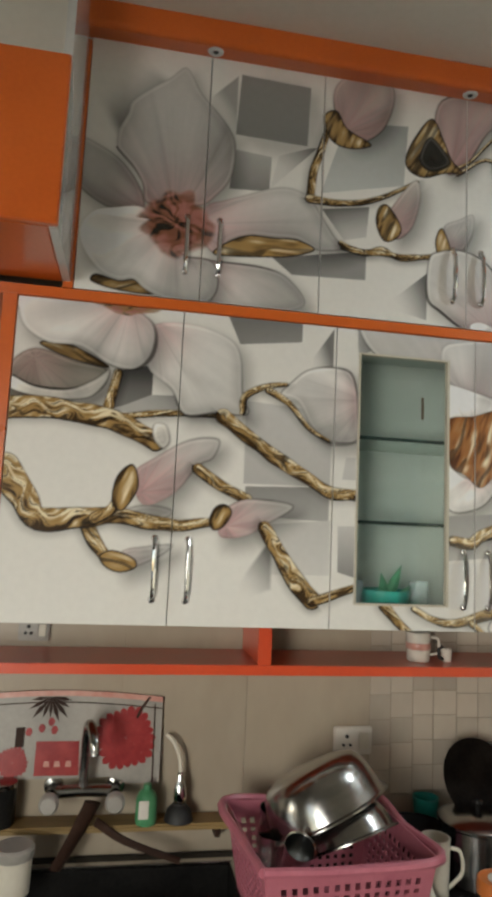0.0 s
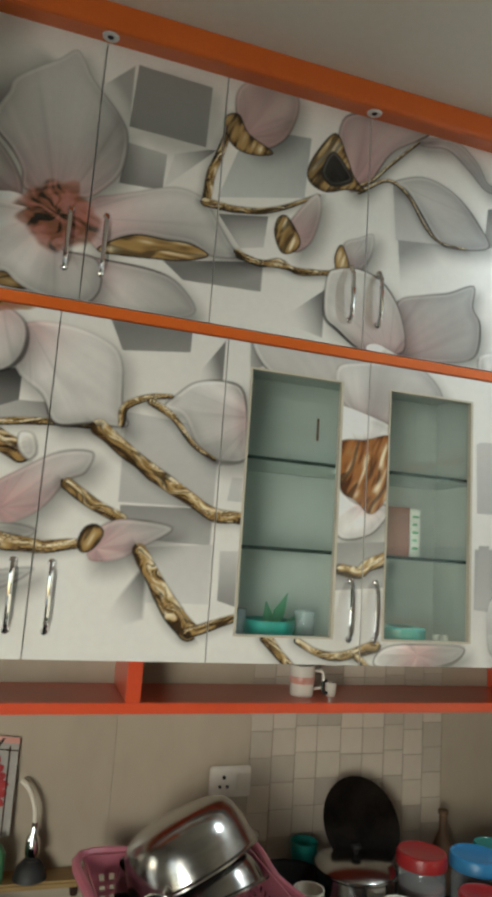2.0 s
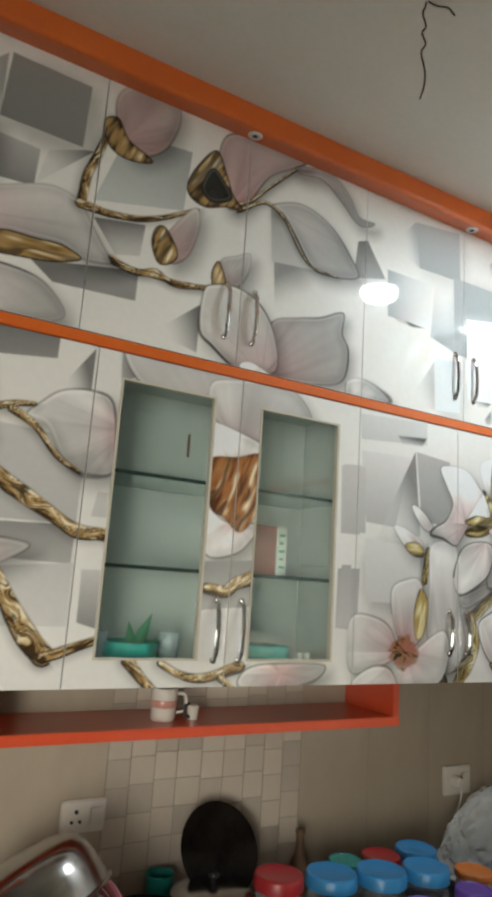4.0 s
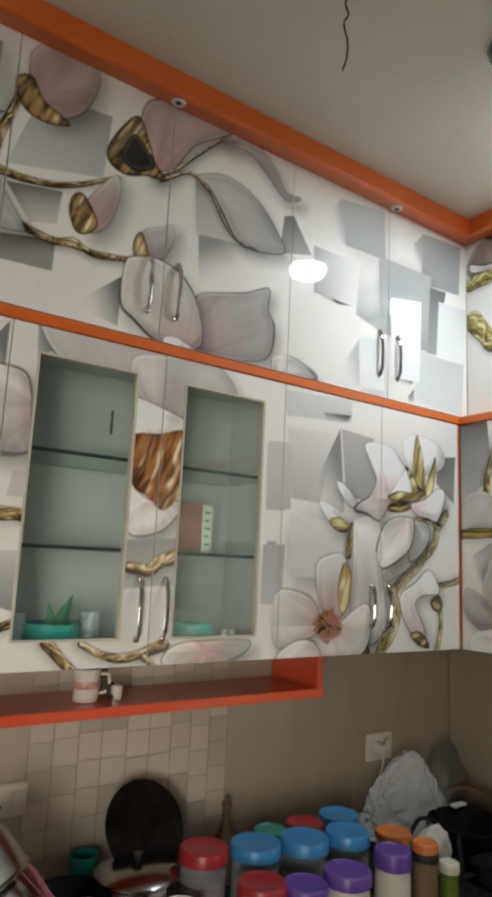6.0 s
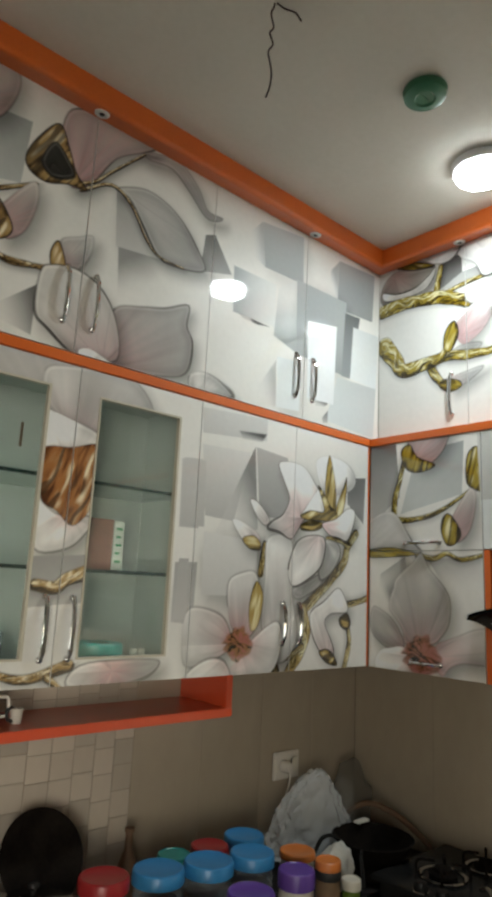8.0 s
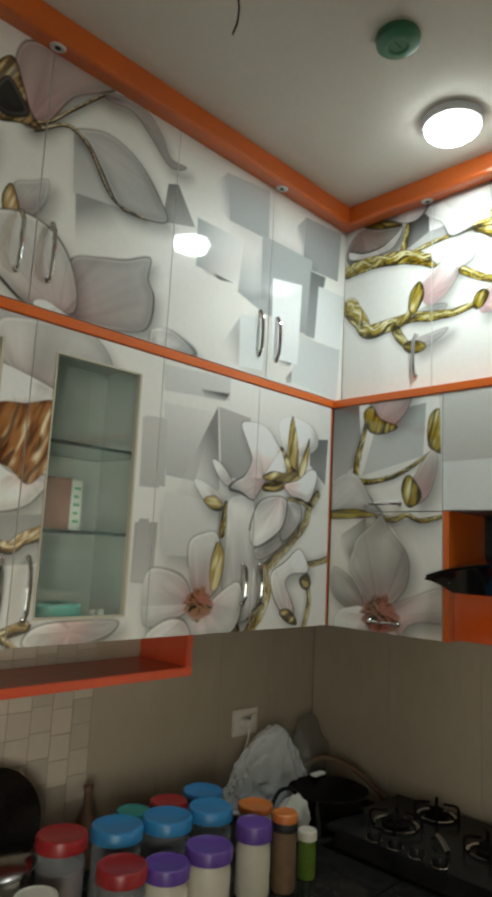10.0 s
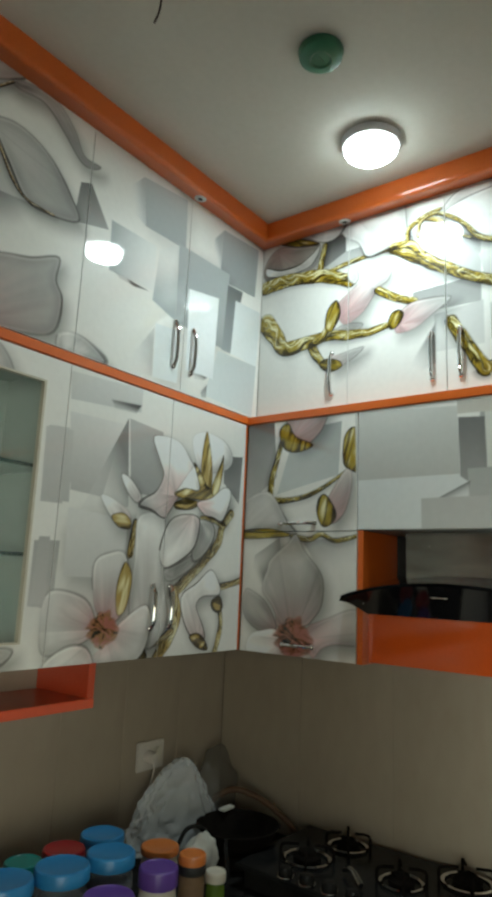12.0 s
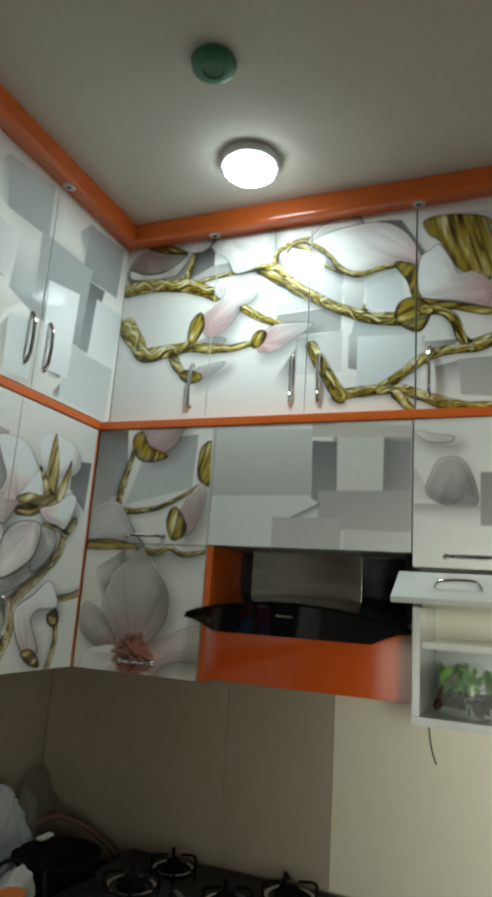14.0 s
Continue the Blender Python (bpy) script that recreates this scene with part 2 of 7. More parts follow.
for x0, z0, x1, z1 in ((-1.18, 0.70, -1.14, 2.10), (-0.34, 0.70, -0.30, 2.10), (-1.139, 0.70, -0.341, 0.74), (-1.139, 2.06, -0.341, 2.10)):
    part("window_frame", block(x0 + 0.001, WALL_S - 0.1, z0 + 0.001, x1 - 0.001, WALL_S - 0.05, z1 - 0.001, 0.004), WHITE, win)
win = tagged(thing("window_3", "small white framed window above the worktop", "window"), kind="structure")
for y0, z0, y1, z1 in ((-0.64, 0.97, -0.615, 1.45), (-0.185, 0.97, -0.16, 1.45), (-0.614, 0.97, -0.186, 0.995), (-0.614, 1.425, -0.186, 1.45)):
    part("window_frame", block(WALL_W - 0.1, y0 + 0.001, z0 + 0.001, WALL_W - 0.05, y1 - 0.001, z1 - 0.001, 0.004), WHITE, win)
structure("ground", block(-14, -18, -0.32, 16, 14, -0.11), WALLPAINT, "pale paved ground outside", "ground")

# ---- the picture printed on the doors ----
INK = np.array((0.030, 0.024, 0.019))
GOLD0, GOLD1, GOLD2 = np.array((0.085, 0.050, 0.018)), np.array((0.44, 0.31, 0.14)), np.array((0.82, 0.74, 0.56))
OLIVE0, OLIVE1, OLIVE2 = np.array((0.075, 0.055, 0.008)), np.array((0.40, 0.315, 0.055)), np.array((0.78, 0.74, 0.50))
PINK = np.array((0.62, 0.36, 0.365))


def lattice(x, y):
    """Smooth value noise between 0 and 1."""
    xi, yi = np.floor(x), np.floor(y)
    fx, fy = x - xi, y - yi
    fx, fy = fx * fx * (3 - 2 * fx), fy * fy * (3 - 2 * fy)

    def h(a, b):
        v = np.sin(a * 127.1 + b * 311.7) * 43758.5453
        return v - np.floor(v)

    return (h(xi, yi) * (1 - fx) + h(xi + 1, yi) * fx) * (1 - fy) + (h(xi, yi + 1) * (1 - fx) + h(xi + 1, yi + 1) * fx) * fy


def ease(x):
    x = np.clip(x, 0, 1)
    return x * x * (3 - 2 * x)


def curve(points, closed, steps=5):
    p = np.array(points, float)
    q = np.vstack([p[-1:], p, p[:2]]) if closed else np.vstack([2 * p[:1] - p[1:2], p, 2 * p[-1:] - p[-2:-1]])
    out = []
    for i in range(1, len(q) - 2):
        for k in range(steps):
            t = k / steps
            a, b, c, d = q[i - 1], q[i], q[i + 1], q[i + 2]
            out.append(0.5 * (2 * b + (c - a) * t + (2 * a - 5 * b + 4 * c - d) * t * t + (3 * b - a - 3 * c + d) * t ** 3))
    if not closed:
        out.append(q[-2])
    return np.array(out)


class Picture:
    """Colours at points of a cabinet front, painted over one another like the print's own artwork."""

    def __init__(self, s, z):
        self.s, self.z = s, z
        self.c = np.tile(np.array((0.76, 0.75, 0.72)), (len(s), 1))
        self.c *= (0.97 + 0.05 * lattice(s * 3.1, z * 3.1))[:, None]
        self.put(0, 0, 1)
        self.gilt = (GOLD0, GOLD1, GOLD2)

    def gilding(self, n):
        """Dark, middle and bright metal by a value from 0 to 1."""
        g0, g1, g2 = self.gilt
        return g0 + (g1 - g0) * ease(n * 2)[:, None] + (g2 - g1) * ease(n * 2 - 1)[:, None]

    def finished(self):
        """The print's own contrast."""
        return 0.80 * np.clip(self.c / 0.76, 0, 1.05) ** 1.32

    def put(self, ds, dz, scale=1.0, about=(0, 0)):
        """Where the next strokes go: moved and scaled."""
        self.m = (ds, dz, scale, about)
        return self

    def map(self, points):
        ds, dz, k, (a, b) = self.m
        return [(a + (x - a) * k + ds, b + (y - b) * k + dz) for x, y in points]

    def close(self, line, pad):
        lo, hi = line.min(0) - pad, line.max(0) + pad
        return np.nonzero((self.s > lo[0]) & (self.s < hi[0]) & (self.z > lo[1]) & (self.z < hi[1]))[0]

    def to_line(self, i, line, closed):
        """Distance to a line, the way along it, the side, and whether inside."""
        px, pz = self.s[i], self.z[i]
        best, along, side = np.full(len(i), 9.0), np.zeros(len(i)), np.zeros(len(i))
        inside = np.zeros(len(i), bool)
        b_all = np.roll(line, -1, 0) if closed else line[1:]
        run = 0.0
        for a, b in zip(line, b_all):
            e = b - a
            n = math.hypot(*e) + 1e-9
            t = np.clip(((px - a[0]) * e[0] + (pz - a[1]) * e[1]) / n / n, 0, 1)
            d = np.hypot(px - a[0] - t * e[0], pz - a[1] - t * e[1])
            w = d < best
            best[w], along[w] = d[w], run + t[w] * n
            side[w] = np.sign((px - a[0]) * -e[1] + (pz - a[1]) * e[0])[w]
            if closed and abs(e[1]) > 1e-9:
                cross = ((a[1] > pz) != (b[1] > pz)) & (px < a[0] + (pz - a[1]) * e[0] / e[1])
                inside ^= cross
            run += n
        return best, along, side, inside, run

    def mix(self, i, colour, amount):
        self.c[i] += (colour - self.c[i]) * amount[:, None]

    def shadow(self, points, dark=0.35, soft=0.034, off=(0.016, -0.020)):
        line = curve(self.map(points), True, 3) + np.array(off)
        i = self.close(line, soft)
        if len(i):
            d, _, _, ins, _ = self.to_line(i, line, True)
            d = np.where(ins, -d, d)
            self.c[i] *= (1 - dark * ease(0.5 - d / soft / 2))[:, None]

    def petal(self, points, base, tone=0.46, pink=0.5, line=0.8, warm=0.0, reach=0.45, shadow=0.52, fold=0.09):
        """A flower petal: pale rim, inked outline, veins and a blush that start at its base."""
        if shadow:
            self.shadow(points, shadow)
        pts = curve(self.map(points), True)
        i = self.close(pts, 0.006)
        if not len(i):
            return
        d, along, _, ins, run = self.to_line(i, pts, True)
        d = np.where(ins, -d, d)
        (bs, bz), = self.map([base])
        ds, dz = self.s[i] - bs, self.z[i] - bz
        size = np.hypot(pts[:, 0] - bs, pts[:, 1] - bz).max()
        r, ang = np.hypot(ds, dz) / size, np.arctan2(dz, ds)
        vein = lattice(ang * 16 + 3, r * 1.5) - 0.5 + 0.6 * (lattice(ang * 40, r * 3 + 9) - 0.5)
        wave = lattice(ang * 2.6 + base[0] * 31, r * 1.8 + base[1] * 17) - 0.5
        crease = ease(1 - abs(lattice(ang * 3.1 + base[1] * 23, r * 0.7 + 2) - 0.5) * 9) * ease(1.15 - r)
        lit = ((self.s[i] - pts[:, 0].mean()) * -0.5 + (self.z[i] - pts[:, 1].mean()) * 0.85) / size
        f = 1.16 * tone * (0.98 + 0.12 * r + 0.50 * lit + 0.40 * wave + fold * vein * (1.2 - r) - 0.13 * crease)
        f = f * (1 - 0.24 * ease(1 + d / 0.034) * ease(0.8 - 1.6 * lit))
        f = f + 0.10 * ease(1 - abs(d + 0.0058) / 0.0042) * ease(0.25 + 1.1 * lattice(along * 11 + 5, r * 0))
        col = f[:, None] * np.array((1.0 + 0.04 * warm, 0.985, 0.955 - 0.1 * warm))
        blush = 0.85 * pink * np.exp(-(r / (0.85 * reach)) ** 2) * (0.85 + 0.5 * vein)
        col += (PINK * (0.6 + 0.7 * f[:, None]) - col) * np.clip(blush, 0, 1)[:, None]
        self.mix(i, col, ease(0.5 - d / 0.0024))
        width = 0.0012 + 0.0100 * np.clip(lattice(along * 8 + base[0] * 50, np.zeros_like(d)) - 0.42, 0, 1) * np.clip(0.8 - 1.5 * lit, 0.3, 1.3)
        ink = line * np.clip(1.9 * lattice(along * 5 + base[1] * 40, np.zeros_like(d)) - 0.22 - 0.7 * lit, 0.12, 1)
        self.mix(i, INK, np.clip(ink * np.clip(width / 0.0022, 0.6, 1), 0, 1) * ease(1.3 - abs(d - 0.0004) / np.maximum(width, 0.0026)))

    def gold(self, points, dark=0.5, way=(1, 0.4), line=0.8):
        """A gilded sepal or the turned underside of a petal."""
        pts = curve(self.map(points), True)
        i = self.close(pts, 0.005)
        if not len(i):
            return
        d, _, _, ins, _ = self.to_line(i, pts, True)
        d = np.where(ins, -d, d)
        u = self.s[i] * way[0] + self.z[i] * way[1]
        v = self.s[i] * -way[1] + self.z[i] * way[0]
        bend = 1.6 * lattice(u * 14, v * 14)
        n = 0.55 * lattice(u * 9 + bend, v * 60 + bend) + 0.45 * lattice(u * 26, v * 150)
        n = np.clip((n - 0.16) * 1.25 + 0.10 - dark * ease(1 + d / 0.014) * 0.5, 0, 1)
        col = self.gilding(n)
        stripe = ease((lattice(u * 7 + 30 + bend, v * 120 + 2 * bend) - 0.58) * 6)
        col = col + (INK - col) * (0.62 * stripe)[:, None]
        self.mix(i, col, ease(0.5 - d / 0.0024))
        self.mix(i, INK, line * ease(1.25 - abs(d) / 0.0023))

    def branch(self, points, w0, w1, shadow=0.25):
        """A gilded branch with knotted bark, inked at both edges."""
        pts = curve(self.map(points), False)
        i = self.close(pts, max(w0, w1) + 0.03)
        if not len(i):
            return
        d, u, side, _, run = self.to_line(i, pts, False)
        w = w0 + (w1 - w0) * u / run
        w = w * (0.86 + 0.3 * lattice(u * 26 + points[0][0] * 70, side * 3))
        self.c[i] *= (1 - shadow * ease(1 - (d - w) / 0.022) * (side < 0))[:, None]
        t = np.clip(side * d / w, -1, 1)
        seed = points[0][0] * 37
        warp = 2.6 * lattice(u * 24 + seed, t * 0.9 + 5)
        fibre = t * 1.5 + 0.9 * np.sin(u * 75 + seed + 2 * warp) * lattice(u * 17 + seed, t * 0 + 2) + warp
        n = 0.6 * lattice(u * 20 + seed, fibre * 2.2) + 0.4 * lattice(u * 60, fibre * 4 + 9)
        n = np.clip((n - 0.27) * 1.7 + 0.26 * t + 0.06, 0, 1)
        col = self.gilding(n)
        groove = ease(1.1 - abs(lattice(u * 22 + seed, fibre * 2.6 + 40) - 0.5) * 11)
        col = col + (INK - col) * (0.72 * groove)[:, None]
        shine = ease(1 - abs(t - 0.30 + 0.8 * (lattice(u * 26 + seed, t * 0 + 3) - 0.5)) / 0.26) * ease(lattice(u * 15 + 7, t * 0.8) * 2.2 - 0.6)
        col = col + (self.gilt[2] * 1.03 - col) * (0.75 * shine * (1 - 0.75 * groove))[:, None]
        self.mix(i, col, ease(0.5 + (w - d) / 0.0024))
        self.mix(i, INK, ease(1.3 - abs(d - w) / 0.0023) * (0.45 + 0.5 * (side < 0)) * (0.5 + 0.5 * ease(lattice(u * 20 + seed, side) * 3 - 0.8)))

    def stamens(self, cs, cz, rs, rz, red=0.5):
        """The curled heart of a flower."""
        (cs, cz), = self.map([(cs, cz)])
        k = self.m[2]
        rs, rz = rs * k, rz * k
        i = self.close(np.array([(cs - rs, cz - rz), (cs + rs, cz + rz)]), 0.01)
        if not len(i):
            return
        ds, dz = (self.s[i] - cs) / rs, (self.z[i] - cz) / rz
        r, a = np.hypot(ds, dz), np.arctan2(dz, ds)
        edge = 0.8 + 0.35 * lattice(a * 3.2 + 20, r * 0)
        n = lattice(a * 5.5 + 4 * lattice(ds * 2.5, dz * 2.5), r * 2.4) * 0.5 + lattice(ds * 5.5 + 2.4 * np.sin(dz * 4.5), dz * 5.5) * 0.5
        n = np.clip((n - 0.22) * 1.9, 0, 1)
        tint = np.array((0.22, 0.075, 0.065)) * red + GOLD1 * (1 - red)
        col = INK + (tint - INK) * ease(n * 2)[:, None] + (np.array((0.42, 0.21, 0.18)) - tint) * ease(n * 2 - 1)[:, None]
        self.mix(i, col, ease((edge - r) * 6) * (0.78 + 0.22 * ease((0.75 - r) * 4 + 0.5)))

    def quad(self, points, c0, c1, alpha0=1.0, alpha1=1.0, tint=(1, 0.99, 0.965), soft=0.0022, shadow=0.0):
        """A raised block's face: shade runs from its first edge to the opposite one."""
        p = np.array(self.map(points))
        if shadow:
            self.shadow(points, shadow, 0.03, (0.018, -0.018))
        i = self.close(p, 0.004)
        if not len(i):
            return
        x, y = self.s[i], self.z[i]
        mid = p.mean(0)
        m = np.full(len(i), 9.0)
        for a, b in zip(p, np.roll(p, -1, 0)):
            nrm = np.array((b[1] - a[1], a[0] - b[0]))
            ln = math.hypot(*nrm) + 1e-9
            if (mid - a) @ nrm < 0:
                nrm = -nrm
            m = np.minimum(m, ((x - a[0]) * nrm[0] + (y - a[1]) * nrm[1]) / ln)
        a, b = (p[0] + p[1]) / 2, (p[2] + p[3]) / 2
        e = b - a
        t = np.clip(((x - a[0]) * e[0] + (y - a[1]) * e[1]) / (e @ e), 0, 1)
        col = (c0 + (c1 - c0) * t)[:, None] * np.array(tint)
        self.mix(i, col, (alpha0 + (alpha1 - alpha0) * ease(t)) * ease(0.5 + m / soft))


def big_flower(p, underside=True):
    p.quad([(0.43, 2.628), (0.494, 2.741), (0.585, 2.682), (0.482, 2.541)], 0.66, 0.24, 0.0, 0.9, soft=0.03)
    p.petal([(0.401, 2.517), (0.442, 2.507), (0.487, 2.481), (0.523, 2.44), (0.543, 2.4), (0.54, 2.371), (0.477, 2.364), (0.409, 2.402), (0.386, 2.458)], (0.594, 2.354), 0.36, 0.75, 0.9)
    p.gold([(0.454, 2.211), (0.502, 2.201), (0.538, 2.206), (0.578, 2.18), (0.504, 2.181), (0.446, 2.194)], 0.6)
    p.petal([(0.656, 2.27), (0.719, 2.27), (0.822, 2.268), (0.882, 2.248), (0.92, 2.188), (0.802, 2.156), (0.663, 2.163), (0.61, 2.215)], (0.641, 2.31), 0.52, 0.85, 0.7)
    p.petal([(0.414, 2.292), (0.417, 2.328), (0.442, 2.355), (0.483, 2.367), (0.545, 2.375), (0.584, 2.329), (0.637, 2.277), (0.707, 2.266), (0.717, 2.201), (0.675, 2.16), (0.601, 2.172), (0.558, 2.19), (0.533, 2.209), (0.502, 2.204), (0.465, 2.216), (0.433, 2.25)], (0.616, 2.347), 0.56, 0.7, 0.95)
    p.petal([(0.684, 2.397), (0.723, 2.416), (0.774, 2.436), (0.826, 2.458), (0.872, 2.467), (0.92, 2.453), (0.952, 2.411), (0.985, 2.364), (1.009, 2.338), (0.969, 2.327), (0.932, 2.329), (0.898, 2.345), (0.845, 2.344), (0.786, 2.342), (0.741, 2.324), (0.705, 2.29), (0.67, 2.341)], (0.639, 2.347), 0.50, 0.8, 0.9)
    if underside:
        p.gold([(0.705, 2.29), (0.742, 2.321), (0.786, 2.34), (0.845, 2.341), (0.898, 2.343), (0.939, 2.325), (0.886, 2.303), (0.821, 2.294), (0.744, 2.287)], 0.2, (1, 0.0), 0.9)
    p.petal([(0.478, 2.511), (0.479, 2.548), (0.497, 2.591), (0.504, 2.621), (0.536, 2.653), (0.584, 2.691), (0.617, 2.724), (0.635, 2.709), (0.657, 2.67), (0.691, 2.634), (0.719, 2.603), (0.741, 2.565), (0.744, 2.516), (0.734, 2.466), (0.704, 2.424), (0.673, 2.398), (0.611, 2.389), (0.551, 2.388), (0.54, 2.429), (0.518, 2.466), (0.489, 2.496)], (0.616, 2.347), 0.40, 0.7, 1.0, reach=0.4, fold=0.12)
    p.stamens(*(0.621, 2.35), 0.088, 0.080, 0.75)


def bud_spray(p):
    p.quad([(1.008, 2.651), (1.164, 2.666), (1.155, 2.512), (0.95, 2.465)], 0.44, 0.60, tint=(0.97, 1, 0.98))
    p.branch([(0.975, 2.661), (0.949, 2.577), (0.931, 2.516), (0.926, 2.459)], 0.008, 0.010)
    p.branch([(0.923, 2.448), (1.006, 2.448), (1.077, 2.465), (1.148, 2.501), (1.189, 2.527)], 0.009, 0.004)
    p.petal([(0.974, 2.697), (0.986, 2.751), (1.04, 2.786), (1.114, 2.774), (1.127, 2.723), (1.099, 2.647), (1.045, 2.606), (1.002, 2.614)], (0.994, 2.62), 0.36, 0.75, 0.7, 0.3, 0.9)
    p.gold([(0.952, 2.657), (0.983, 2.677), (1.01, 2.635), (1.071, 2.604), (1.017, 2.587), (0.971, 2.602)], 0.5, (0.3, 1))
    p.petal([(1.117, 2.428), (1.134, 2.466), (1.184, 2.53), (1.199, 2.489), (1.178, 2.41), (1.136, 2.376)], (1.121, 2.399), 0.42, 0.7, 0.9, 0.2, 0.8)
    p.gold([(1.088, 2.409), (1.094, 2.448), (1.117, 2.456), (1.15, 2.406), (1.136, 2.376), (1.107, 2.369)], 0.5, (0.3, 1))
    p.branch([(1.009, 2.34), (1.065, 2.333), (1.105, 2.346), (1.151, 2.329), (1.226, 2.344)], 0.008, 0.005)


def paint_north_up(s, z):
    p = Picture(s, z)
    p.quad([(0.751, 2.73), (0.918, 2.725), (0.914, 2.576), (0.743, 2.58)], 0.33, 0.27, tint=(1, 1, 0.97), shadow=0.3)
    p.quad([(0.743, 2.725), (0.744, 2.549), (0.692, 2.535), (0.685, 2.664)], 0.30, 0.7, 0.75, 0.0, soft=0.004)
    p.quad([(0.745, 2.543), (0.83, 2.537), (0.827, 2.452), (0.734, 2.446)], 0.50, 0.30)
    p.quad([(0.946, 2.583), (0.919, 2.572), (0.85, 2.559), (0.829, 2.459)], 0.20, 0.55, 0.95, 0.3)
    p.quad([(0.84, 2.295), (1.065, 2.336), (1.064, 2.266), (0.888, 2.259)], 0.24, 0.36)
    p.quad([(0.954, 2.427), (1.07, 2.447), (1.064, 2.371), (1.009, 2.357)], 0.26, 0.50, 1, 0.6)
    p.quad([(1.22, 2.34), (1.217, 2.185), (1.11, 2.208), (1.138, 2.232)], 0.20, 0.62, 0.95, 0.0)
    big_flower(p)
    bud_spray(p)
    # the large bud with long grey petals
    p.quad([(1.383, 2.606), (1.479, 2.617), (1.485, 2.45), (1.395, 2.46)], 0.42, 0.60, 0.9, 0.9, shadow=0.2)
    p.quad([(1.401, 2.471), (1.542, 2.478), (1.631, 2.488), (1.414, 2.321)], 0.34, 0.70, 0.9, 0.0)
    p.quad([(1.657, 2.6), (1.689, 2.613), (1.754, 2.52), (1.646, 2.492)], 0.24, 0.40)
    p.petal([(1.448, 2.742), (1.553, 2.766), (1.623, 2.723), (1.658, 2.672), (1.711, 2.671), (1.688, 2.651), (1.647, 2.652), (1.594, 2.697), (1.535, 2.735), (1.465, 2.725)], (1.399, 2.69), 0.40, 0.2, 0.3)
    p.petal([(1.378, 2.605), (1.451, 2.64), (1.512, 2.638), (1.574, 2.609), (1.63, 2.552), (1.66, 2.496), (1.56, 2.473), (1.511, 2.485), (1.463, 2.545), (1.419, 2.599)], (1.377, 2.612), 0.42, 0.0, 0.9)
    p.petal([(1.233, 2.657), (1.251, 2.748), (1.346, 2.773), (1.473, 2.767), (1.448, 2.738), (1.374, 2.682), (1.315, 2.585), (1.262, 2.561)], (1.276, 2.573), 0.40, 0.8, 0.8, 0.2, 0.9)
    p.branch([(1.273, 2.569), (1.322, 2.595), (1.376, 2.654), (1.451, 2.733)], 0.004, 0.002)
    p.branch([(1.293, 2.56), (1.369, 2.61), (1.428, 2.581), (1.473, 2.516), (1.516, 2.482), (1.592, 2.478)], 0.004, 0.002)
    p.gold([(1.159, 2.583), (1.182, 2.64), (1.226, 2.696), (1.257, 2.642), (1.278, 2.596), (1.308, 2.565), (1.262, 2.56), (1.21, 2.541), (1.17, 2.552)], 0.6, (0.6, 1))
    p.petal([(1.194, 2.589), (1.22, 2.648), (1.259, 2.616), (1.273, 2.584), (1.224, 2.561)], (1.221, 2.631), 0.03, 0.0, 1.0, 0.5, shadow=0)
    # the spray round the middle handles
    p.petal([(1.258, 2.42), (1.299, 2.446), (1.336, 2.462), (1.334, 2.411), (1.303, 2.36), (1.273, 2.355)], (1.265, 2.365), 0.42, 0.4, 0.5)
    p.gold([(1.239, 2.387), (1.255, 2.417), (1.276, 2.367), (1.262, 2.339), (1.244, 2.352)], 0.6, (0.3, 1))
    p.branch([(1.003, 2.349), (1.037, 2.334), (1.097, 2.336), (1.159, 2.335), (1.23, 2.342)], 0.007, 0.005)
    p.petal([(1.41, 2.31), (1.479, 2.336), (1.546, 2.354), (1.618, 2.385), (1.616, 2.329), (1.638, 2.288), (1.625, 2.207), (1.55, 2.178), (1.42, 2.172), (1.394, 2.237)], (1.359, 2.147), 0.38, 0.7, 0.9, 0.1, 0.5)
    p.petal([(1.222, 2.333), (1.246, 2.357), (1.303, 2.367), (1.365, 2.346), (1.412, 2.284), (1.426, 2.187), (1.328, 2.168), (1.252, 2.211), (1.219, 2.242)], (1.389, 2.166), 0.50, 0.5, 0.9, 0.1, 0.5)
    p.petal([(1.636, 2.203), (1.68, 2.223), (1.735, 2.212), (1.782, 2.177), (1.654, 2.155)], (1.655, 2.14), 0.5, 0.0, 0.6)
    p.petal([(1.328, 2.179), (1.357, 2.193), (1.42, 2.172), (1.445, 2.151), (1.359, 2.153)], (1.359, 2.147), 0.66, 0.1, 0.5)
    # raised blocks towards the corner
    p.quad([(1.859, 2.726), (2.032, 2.747), (2.037, 2.593), (1.877, 2.59)], 0.56, 0.44, tint=(0.97, 1, 1), shadow=0.12)
    p.quad([(1.859, 2.726), (1.877, 2.59), (1.817, 2.613), (1.815, 2.677)], 0.50, 0.72, 0.8, 0.0, (0.97, 1, 1), 0.004)
    p.quad([(1.761, 2.551), (1.766, 2.417), (1.926, 2.422), (1.923, 2.552)], 0.44, 0.72, 1.0, 0.35, (0.96, 1, 1), 0.004)
